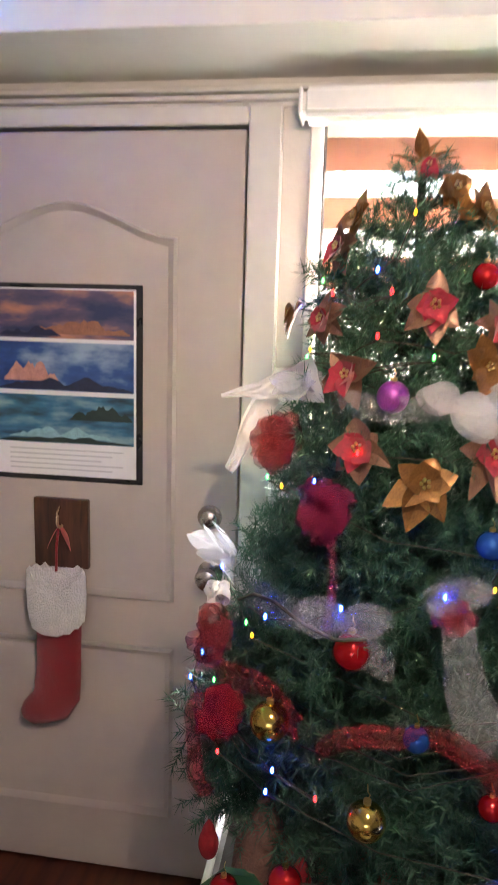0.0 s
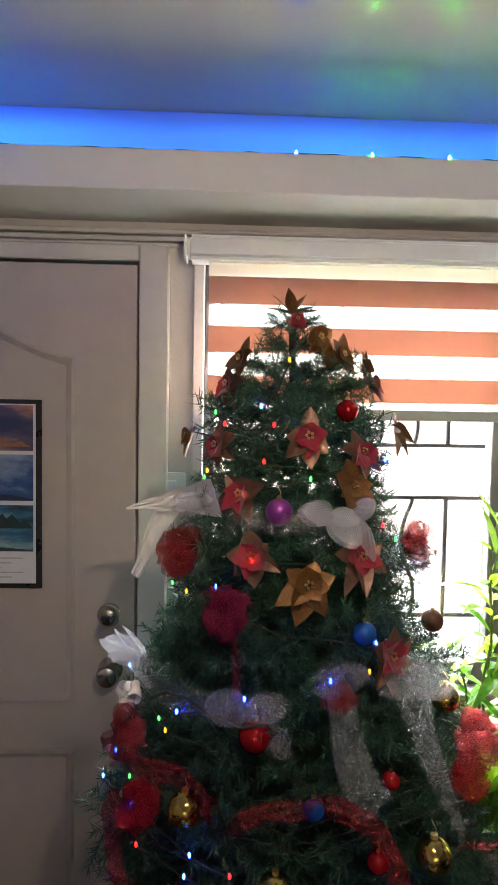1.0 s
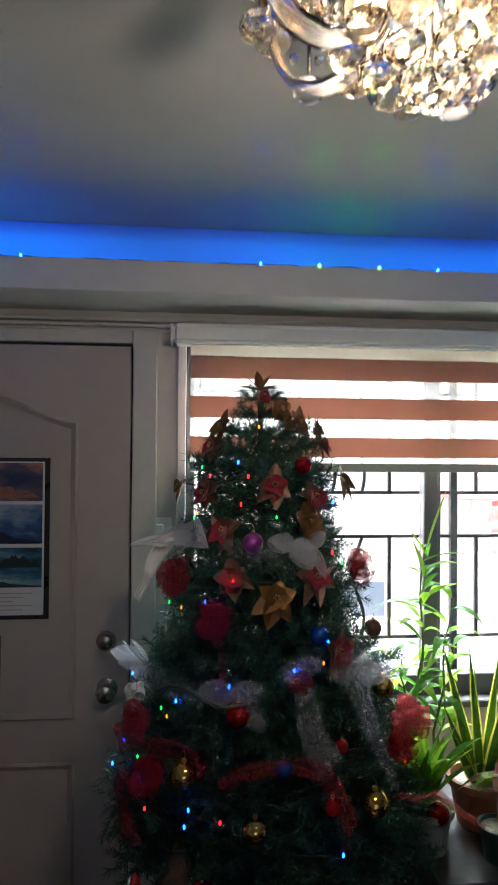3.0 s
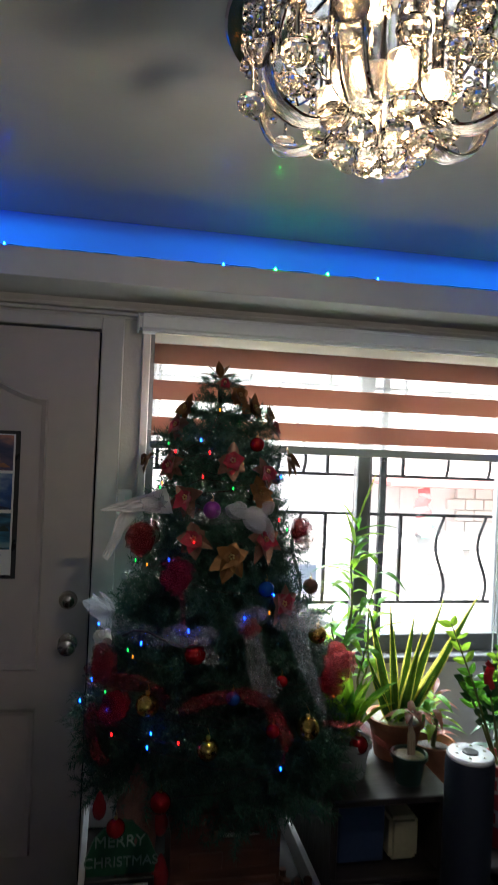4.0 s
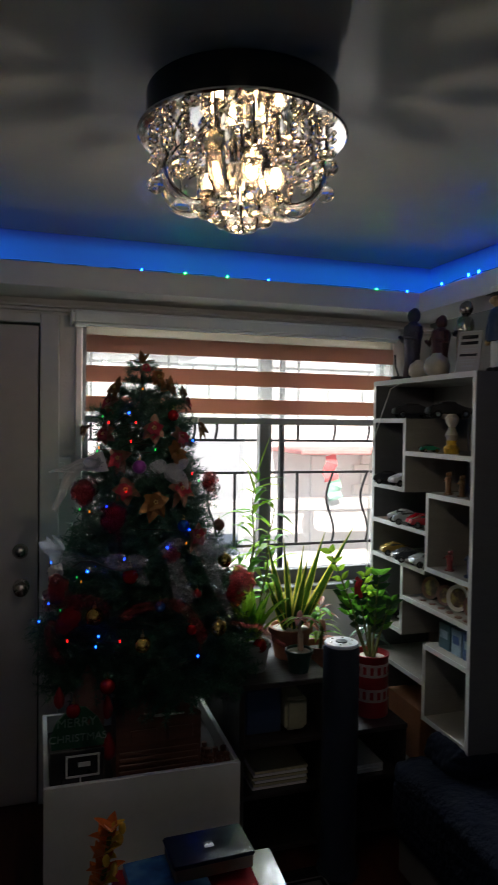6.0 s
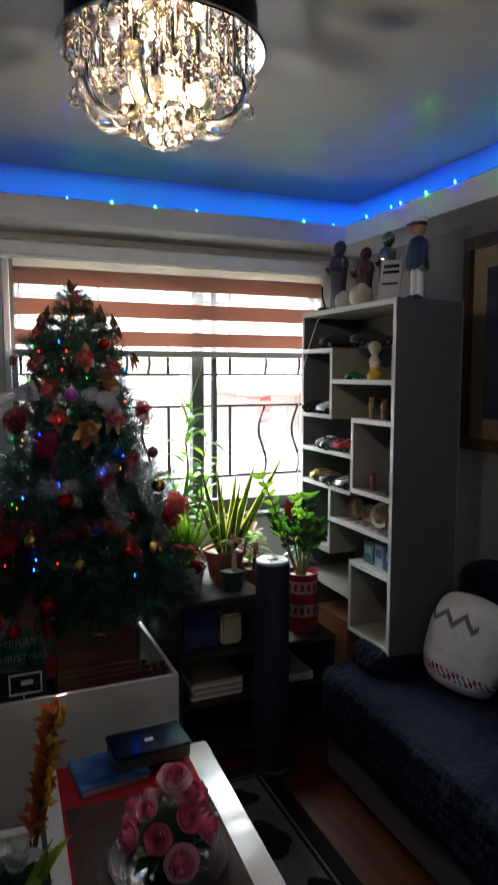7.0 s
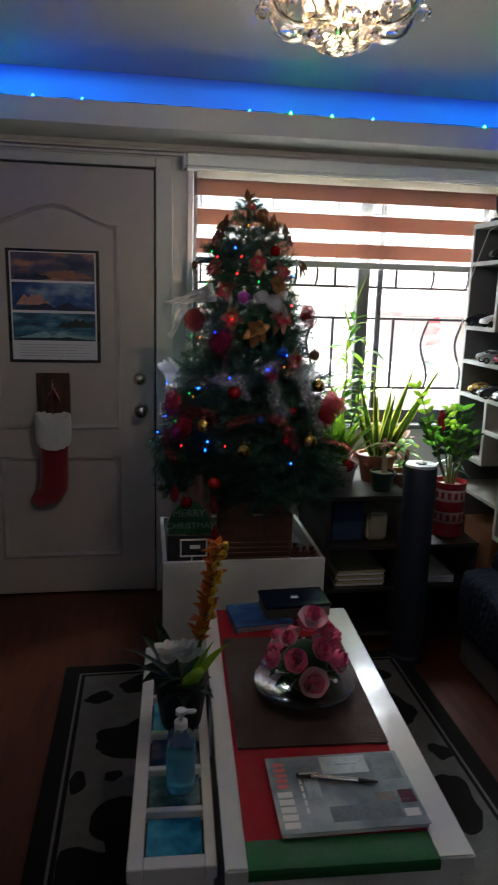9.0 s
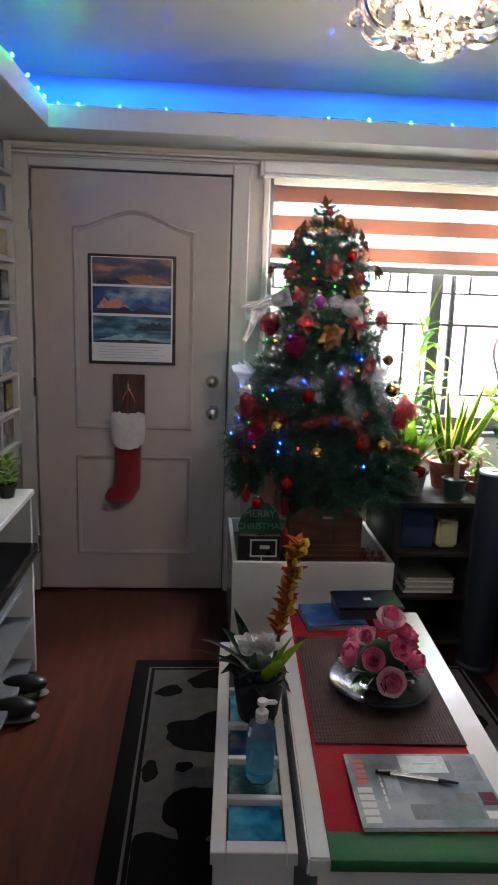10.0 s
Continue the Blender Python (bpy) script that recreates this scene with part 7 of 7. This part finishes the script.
for d, ln, w, dr in (((-0.9, 0.35, 1.5), 0.17, 0.055, 0.2), ((-1.0, 0.1, 1.0), 0.14, 0.06, 0.5), ((-0.5, 0.5, 1.5), 0.19, 0.04, 0.1), ((-1.0, -0.3, 1.1), 0.13, 0.06, 0.6), ((-0.5, -0.6, 1.2), 0.12, 0.065, 0.7), ((-0.2, -0.8, 1.2), 0.11, 0.06, 0.7), ((-1.0, 0.4, 1.0), 0.22, 0.016, 0.4), ((-1.0, 0.2, 0.6), 0.22, 0.012, 0.3)):
    tpart("leaf", leaf(B(), (FCX - 0.01, FCY, fpz + 0.11), d, ln, w, dr, 0.35, 8), DARKLEAF, fv, smooth=True)
for d, ln, w in (((0.40, -0.25, 1.3), 0.19, 0.055), ((0.75, 0.05, 1.2), 0.17, 0.05), ((0.15, -0.5, 0.9), 0.15, 0.05)):
    tpart("leaf", leaf(B(), (FCX + 0.02, FCY - 0.03, fpz + 0.10), d, ln, w, 0.12, 0.35, 8), LIME, fv, smooth=True)
WPET = material("white_cloth_petal", (0.82, 0.82, 0.80), 0.6, vary=0.1)
for dx, dy, dz in ((-0.030, -0.02, 0.205), (0.010, -0.035, 0.215)):
    bm = B()
    for j in range(9):
        a = j * 2.4
        leaf(bm, (FCX + dx, FCY + dy, fpz + dz - 0.03), (math.cos(a), math.sin(a) - 0.25, 0.7 + 0.3 * j), 0.062, 0.050, 0.12, 0.5, 7, (0, 0, 1), 0.8, 0.6)
    tpart("white_flower", bm, WPET, fv, smooth=True)
GINGER = material("orange_gold_petal", (0.55, 0.12, 0.010), 0.5, vary=0.3, scale=30)
GINGY = material("yellow_gold_petal", (0.70, 0.42, 0.04), 0.5, vary=0.2, scale=30)
a0, a1 = Vector((FCX + 0.03, FCY, fpz + 0.12)), Vector((FCX + 0.085, FCY + 0.03, fpz + 0.445))
tpart("flower_stem", tube(B(), [a0, a0.lerp(a1, 0.5), a1], 0.005, 7), CANE, fv)
for k in range(58):
    u = 0.26 + 0.74 * k / 57
    a = k * 2.4 + rp.uniform(-0.4, 0.4)
    sunny = math.cos(a) > 0.6 and k % 3
    ln = rp.uniform(0.040, 0.056) * (0.85 if sunny else 0.95)
    tpart("bract", leaf(B(), a0.lerp(a1, u), (math.cos(a), math.sin(a), rp.uniform(0.5, 1.4)), ln, ln * 0.55, rp.uniform(-0.2, 0.4), 0.7, 6, (0, 0, 1), 0.7, 0.7), GINGY if sunny else GINGER, fv, smooth=True)
for k in range(9):
    u = 0.5 + 0.5 * k / 8
    a = -0.6 + 1.2 * math.sin(k * 1.9)
    tpart("bud", ball(B(), a0.lerp(a1, u) + Vector((0.020 * math.cos(a), 0.020 * math.sin(a) - 0.006, 0.004)), 0.0075, 10, 8, (0.9, 0.9, 1.5)), GINGY, fv, smooth=True)
# hand gel bottle
GEL = material("clear_blue_gel", (0.12, 0.68, 0.92), 0.04, vary=0, trans=0.75, ior=1.36)
sb = thing("gel_bottle", on_table(-0.31, -0.2, SZ), "clear pump bottle half full of blue gel", "bottle")
SBX, SBY = -0.302, -0.231
prof = [(0.029, 0.0), (0.031, 0.004), (0.031, 0.115), (0.027, 0.128), (0.013, 0.136), (0.012, 0.144)]
tpart("gel", lathe(B(), (SBX, SBY, SZ + 0.001), [(0.028, 0.002), (0.0295, 0.005), (0.0295, 0.078), (0.028, 0.079)], 28), GEL, sb, smooth=True)
bt = tpart("bottle", lathe(B(), (SBX, SBY, SZ + 0.0005), prof, 28), material("frosted_clear_plastic", (0.85, 0.95, 1.0), 0.08, vary=0, trans=0.95, ior=1.2), sb, smooth=True)
tpart("pump", lathe(B(), (SBX, SBY, SZ + 0.145), [(0.014, 0), (0.014, 0.014), (0.005, 0.016), (0.005, 0.03), (0.011, 0.031), (0.011, 0.04)], 18), WHITEPL, sb, smooth=True)
tpart("nozzle", box(B(), SBX - 0.006, SBX + 0.032, SBY - 0.006, SBY + 0.006, SZ + 0.176, SZ + 0.185, 0.003, 2), WHITEPL, sb, smooth=True)
tpart("label", lathe(B(), (SBX, SBY, SZ + 0.03), [(0.0312, 0), (0.0314, 0.001), (0.0314, 0.05), (0.0312, 0.051)], 28), material("blue_label", (0.05, 0.35, 0.6), 0.4, vary=0.3, scale=60, alpha=0.22), sb, smooth=True)
# ---- left side: cabinet and wall rack ----
lc = thing("console_cabinet", (-1.3, 0.5, 0), "white console cabinet with a black top shelf along the wall", "cabinet")
part("side_panel", box(B(), XL + 0.002, -1.13, 1.065, 1.085, 0.0, 0.735, 0.002), WHITELAC, lc)
part("top_board", box(B(), XL + 0.002, -1.12, -0.6, 1.09, 0.735, 0.755, 0.002), WHITELAC, lc)
part("black_top", box(B(), XL + 0.002, -1.055, -0.6, 0.86, 0.585, 0.625, 0.003), material("black_gloss", (0.008, 0.008, 0.009), 0.08, vary=0), lc)
for z in (0.40, 0.22, 0.04):
    part("shelf", box(B(), XL + 0.002, -1.14, -0.6, 1.065, z, z + 0.018, 0.001), GREYLAM, lc)
part("back_panel", box(B(), XL + 0.002, XL + 0.008, -0.6, 1.065, 0.058, 0.735), DARKWOOD, lc)
for y in (0.1,):
    part("divider", box(B(), XL + 0.008, -1.14, y, y + 0.018, 0.058, 0.585), WHITELAC, lc)
part("metal_edge", box(B(), -1.054, -1.050, -0.6, 0.86, 0.588, 0.600), CHROME, lc)
for y, h, mt in ((0.92, 0.09, BLUEFOLD), (0.80, 0.12, BLACK), (0.66, 0.1, GREYLAM), (0.5, 0.12, BLACK)):
    t = thing("cable_box", (-1.25, y, 0.42), "dark electronic box on the console shelf", "device")
    part("body", box(B(), -1.38, -1.17, y - 0.055, y + 0.055, 0.4185, 0.4185 + h, 0.003), mt, t)
    part("front", box(B(), -1.17, -1.167, y - 0.05, y + 0.05, 0.43, 0.41 + h), BLACK, t)
for y in (0.9, 0.75):
    t = thing("dark_shoe", (-1.15, y, 0.0), "dark shoe with pale sole under the console", "shoe", "shoes under the console")
    part("upper", ball(B(), (-1.13, y, 0.05), 0.05, 16, 10, (1.7, 0.75, 0.7)), BLACK, t, smooth=True)
    part("sole", ball(B(), (-1.13, y, 0.013), 0.05, 16, 6, (1.8, 0.85, 0.22)), RUGLINE, t, smooth=True)
t = plant("small_potted_plant", "small bright leafy plant on the white console", (-1.2, 0.98, 0.755))
pot(t, -1.19, 0.98, 0.755, 0.035, 0.05, BLACK)
for k in range(46):
    a = k * 2.4
    part("leaf", leaf(B(), (-1.19 + 0.02 * math.cos(a), 0.98 + 0.02 * math.sin(a), 0.80 + 0.0022 * k), (math.cos(a), math.sin(a), rp.uniform(0.1, 1.1)), rp.uniform(0.03, 0.05), 0.02, 0.2, 0.3), LIME if k % 2 else GREEN, t)
rk = thing("photo_rack", (-1.45, 1.35, 0.85), "tall white wall rack full of framed photos and books", "wall rack")
RX = -1.33
for y in (0.6, 1.70):
    part("upright", box(B(), XL + 0.002, RX, y, y + 0.02, 0.80, 2.12, 0.002), TRIM, rk)
levels = (0.80, 0.96, 1.12, 1.28, 1.44, 1.62, 1.80, 1.98)
for z in levels:
    part("ledge", box(B(), XL + 0.002, RX, 0.62, 1.70, z, z + 0.014, 0.001), TRIM, rk)
part("back_panel", box(B(), XL + 0.002, XL + 0.006, 0.62, 1.70, 0.814, 2.12), TRIM, rk)
PH = [picture_material("photo_print_%d" % k, *c, 3.3 * k, 14, 1) for k, c in enumerate((((0.02, 0.03, 0.05), (0.08, 0.11, 0.15), (0.35, 0.38, 0.4)), ((0.03, 0.02, 0.02), (0.14, 0.12, 0.11), (0.4, 0.37, 0.35)), ((0.16, 0.10, 0.01), (0.35, 0.24, 0.03), (0.4, 0.38, 0.3)), ((0.03, 0.05, 0.10), (0.12, 0.18, 0.26), (0.45, 0.45, 0.45))))]
for j, z in enumerate(levels):
    y = 0.66
    k = j
    while y < 1.62:
        w = 0.12 + 0.03 * ((k * 7) % 3)
        h = min(0.13, (levels[j + 1] - z - 0.03) if j < 7 else 0.12)
        t = thing("standing_photo", (RX - 0.02, y, z + 0.014), "small framed photo standing in the wall rack", "photo frame", "photos in the rack")
        part("frame", box(B(), RX - 0.028, RX - 0.016, y, y + w, z + 0.0145, z + 0.0145 + h, 0.002), BLACK if k % 3 == 0 else TRIM, t)
        part("photo", box(B(), RX - 0.016, RX - 0.014, y + 0.012, y + w - 0.012, z + 0.026, z + 0.003 + h), PH[k % 4], t)
        y += w + 0.02
        k += 1

# ---- chandelier ----
CRY = material("crystal_glass", (1.0, 0.96, 0.88), 0.06, vary=0, trans=1.0, ior=1.5)
ACRY = material("frosted_crystal_arm", (1.0, 0.96, 0.90), 0.14, vary=0, trans=0.85, ior=1.42)
GLOW = material("warm_bulb", (1.0, 0.8, 0.55), 0.3, vary=0, emit=(1.0, 0.66, 0.36), strength=24)
HX, HY = 0.065, 0.36


def flat_tube(bm, pts, side, wide, thick, seg=14):
    """A rod of flattened oval section along pts, wide along side."""
    side, rings = Vector(side), []
    for i, p in enumerate(pts):
        d = (pts[min(i + 1, len(pts) - 1)] - pts[max(i - 1, 0)]).normalized()
        up = d.cross(side).normalized()
        rings.append([bm.verts.new(p + side * wide * math.cos(2 * math.pi * k / seg) + up * thick * math.sin(2 * math.pi * k / seg)) for k in range(seg)])
    for u, v in zip(rings, rings[1:]):
        for k in range(seg):
            bm.faces.new((u[k], u[(k + 1) % seg], v[(k + 1) % seg], v[k]))
    bm.faces.new(list(reversed(rings[0])))
    bm.faces.new(rings[-1])
    return bm


ch = thing("chandelier", (HX, HY, ZC), "lit crystal ceiling chandelier on a mirrored round plate", "chandelier")
part("plate_box", lathe(B(), (HX, HY, 2.335), [(0.216, -0.045), (0.216, 0.040), (0.12, 0.042), (0.12, 0.084)], 56), material("dark_chrome", (0.06, 0.06, 0.065), 0.15, 1.0, vary=0), ch, smooth=True)
part("mirror_plate", lathe(B(), (HX, HY, 2.322), [(0.232, 0), (0.236, 0.004), (0.236, 0.009), (0.230, 0.013)], 72), CHROME, ch, "polished mirror plate", smooth=True)
for k in range(8):
    a = 2 * math.pi * k / 8 + 0.2
    c, s = math.cos(a), math.sin(a)
    way = curve_points([(HX + c * q, HY + s * q, z) for q, z in ((0.055, 2.235), (0.062, 2.19), (0.088, 2.145), (0.128, 2.128), (0.168, 2.15), (0.188, 2.20), (0.184, 2.255))], 6)
    if abs(s) > 0.9:
        way = []
    else:
        part("arm", flat_tube(B(), way, (-s, c, 0), 0.017, 0.0065), ACRY, ch, smooth=True)
    for sg in (-1, 1) if way else ():
        part("arm_rim", tube(B(), [p + Vector((-s * 0.0175 * sg, c * 0.0175 * sg, -0.001)) for p in way], 0.0026, 6), CHROME, ch, smooth=True)
    a2 = a + math.pi / 8
    c2, s2 = math.cos(a2), math.sin(a2)
    part("crystal_ball", ball(B(), (HX + 0.195 * c, HY + 0.195 * s, 2.225), 0.024, 16, 10), CRY, ch)
    part("crystal_ball", ball(B(), (HX + 0.192 * c2, HY + 0.192 * s2, 2.185), 0.022, 16, 10), CRY, ch)
    part("pendant_rod", cyl(B(), (HX + 0.192 * c2, HY + 0.192 * s2, 2.20), (HX + 0.192 * c2, HY + 0.192 * s2, 2.322), 0.0028, seg=6), CHROME, ch)
    part("pendant_rod", cyl(B(), (HX + 0.195 * c, HY + 0.195 * s, 2.243), (HX + 0.195 * c, HY + 0.195 * s, 2.322), 0.0028, seg=6), CHROME, ch)
    part("strut", tube(B(), [(HX + 0.16 * c, HY + 0.16 * s, 2.322), (HX + 0.165 * c2, HY + 0.165 * s2, 2.26), (HX + 0.16 * math.cos(a + math.pi / 4), HY + 0.16 * math.sin(a + math.pi / 4), 2.322)], 0.003, 6), CHROME, ch)
for r, z, n, br in ((0.092, 2.138, 11, 0.0235), (0.058, 2.112, 7, 0.0235), (0.026, 2.090, 4, 0.020)):
    for k in range(n):
        a = 2 * math.pi * k / n + r * 20
        part("crystal_ball", ball(B(), (HX + r * math.cos(a), HY + r * math.sin(a), z), br, 14, 10), CRY, ch)
for k in range(12):
    a = 2 * math.pi * k / 12 + 0.4
    part("crystal_ball", ball(B(), (HX + 0.140 * math.cos(a), HY + 0.140 * math.sin(a), 2.262 - 0.04 * (k % 2)), 0.0195, 14, 10), CRY, ch)
part("crystal_finial", ball(B(), (HX, HY, 2.083), 0.022, 12, 8), CRY, ch)
part("finial_rod", cyl(B(), (HX, HY, 2.10), (HX, HY, 2.322), 0.006, seg=8), CHROME, ch)
for k in range(6):
    a = 2 * math.pi * k / 6 + 0.5
    x, y = HX + 0.078 * math.cos(a), HY + 0.078 * math.sin(a)
    bl = part("bulb", lathe(B(), (x, y, 2.185), [(0.006, 0), (0.011, 0.012), (0.012, 0.035), (0.008, 0.05)], 14), GLOW, ch, smooth=True)
    bl.visible_shadow = True
    part("shade", lathe(B(), (x, y, 2.175), [(0.012, 0), (0.020, 0.015), (0.022, 0.055), (0.020, 0.055), (0.018, 0.017), (0.010, 0.004)], 18), ACRY, ch, smooth=True)
    part("socket", cyl(B(), (x, y, 2.235), (x, y, 2.322), 0.009, seg=10), CHROME, ch)
for k in range(28):
    a = 2 * math.pi * k / 28
    for j in range(5):
        z = 2.312 - 0.019 * j
        part("bead", ball(B(), (HX + 0.205 * math.cos(a), HY + 0.205 * math.sin(a), z), 0.0075, 6, 5), CRY, ch) if j == 0 or k % 2 == j % 2 else None
for ring, n in ((0.135, 12), (0.175, 18)):
    for k in range(n):
        a = 2 * math.pi * k / n + ring * 9
        cx, cy, m = HX + ring * math.cos(a), HY + ring * math.sin(a), 6 if k % 2 else 4
        strand = part("bead_strand", cyl(B(), (cx, cy, 2.318), (cx, cy, 2.312 - 0.0165 * (m - 1)), 0.0009, seg=4), CHROME, ch)
        for q in range(m):
            part("bead", ball(B(), (cx, cy, 2.312 - 0.0165 * q), 0.0075, 7, 5, (1, 1, 1.1)), CRY, strand)
for o in list(ch.children) + [q for o in ch.children for q in o.children]:
    if o.name.split(".")[0] != "plate_box":
        o.data.transform(Matrix.Translation((0, 0, 2.078)) @ Matrix.Diagonal((1, 1, 0.80, 1)) @ Matrix.Translation((0, 0, -2.061)))
lamp = new("chandelier_light", bpy.data.lights.new("chandelier_light", "POINT"))
lamp.location, lamp.data.energy, lamp.data.color, lamp.data.shadow_soft_size = (HX, HY, 2.045), LAMP_W, (1.0, 0.89, 0.75), 0.02

# ---- fairy lights on the soffit's lip ----
fs = thing("ceiling_fairy_lights", (0, FY, 2.25), "string of blue and green fairy lights along the ceiling lip", "fairy lights")
sb_ = material("blue_ceiling_bulb", (0.1, 0.2, 1.0), 0.3, vary=0, emit=(0.0, 0.035, 1.0), strength=100)
sg_ = material("green_ceiling_bulb", (0.1, 1.0, 0.3), 0.3, vary=0, emit=(0.0, 1.0, 0.04), strength=60)
spots = [(x, FY - 0.012, 2.253, m) for x, m in ((-1.10, sb_), (-1.02, sg_), (-0.85, sb_), (-0.66, sb_), (0.02, sb_), (0.195, sg_), (0.375, sg_), (0.555, sb_), (1.066, sg_), (1.22, sb_))]
spots += [(FXR - 0.004, y, 2.256, m) for y, m in ((1.40, sb_), (1.214, sb_), (1.148, sb_), (0.983, sg_), (0.819, sb_), (0.6, sg_), (0.4, sb_), (0.2, sb_))]
spots += [(FXL + 0.004, y, 2.256, m) for y, m in ((1.5, sg_), (1.40, sb_), (1.25, sb_), (1.05, sg_), (0.85, sb_), (0.6, sb_))]
for x, y, z, m in spots:
    part("bulb", lathe(B(), (x, y, z), [(0.002, -0.005), (0.0034, 0), (0.0024, 0.005), (0.0008, 0.007)], 8), m, fs)
bm = B()
rr = random.Random(3)
tube(bm, [(FXL + 0.02 + (FXR - FXL - 0.04) * k / 60, FY - 0.006, 2.2525 + rr.uniform(-0.004, 0.004)) for k in range(61)], 0.0014, 4)
tube(bm, [(FXR + 0.006, 1.55 - 2.4 * k / 50, 2.2535 + rr.uniform(-0.003, 0.004)) for k in range(51)], 0.0014, 4)
tube(bm, [(FXL - 0.006, 1.55 - 2.4 * k / 50, 2.2535 + rr.uniform(-0.003, 0.004)) for k in range(51)], 0.0014, 4)
part("wire", bm, TWIG, fs)
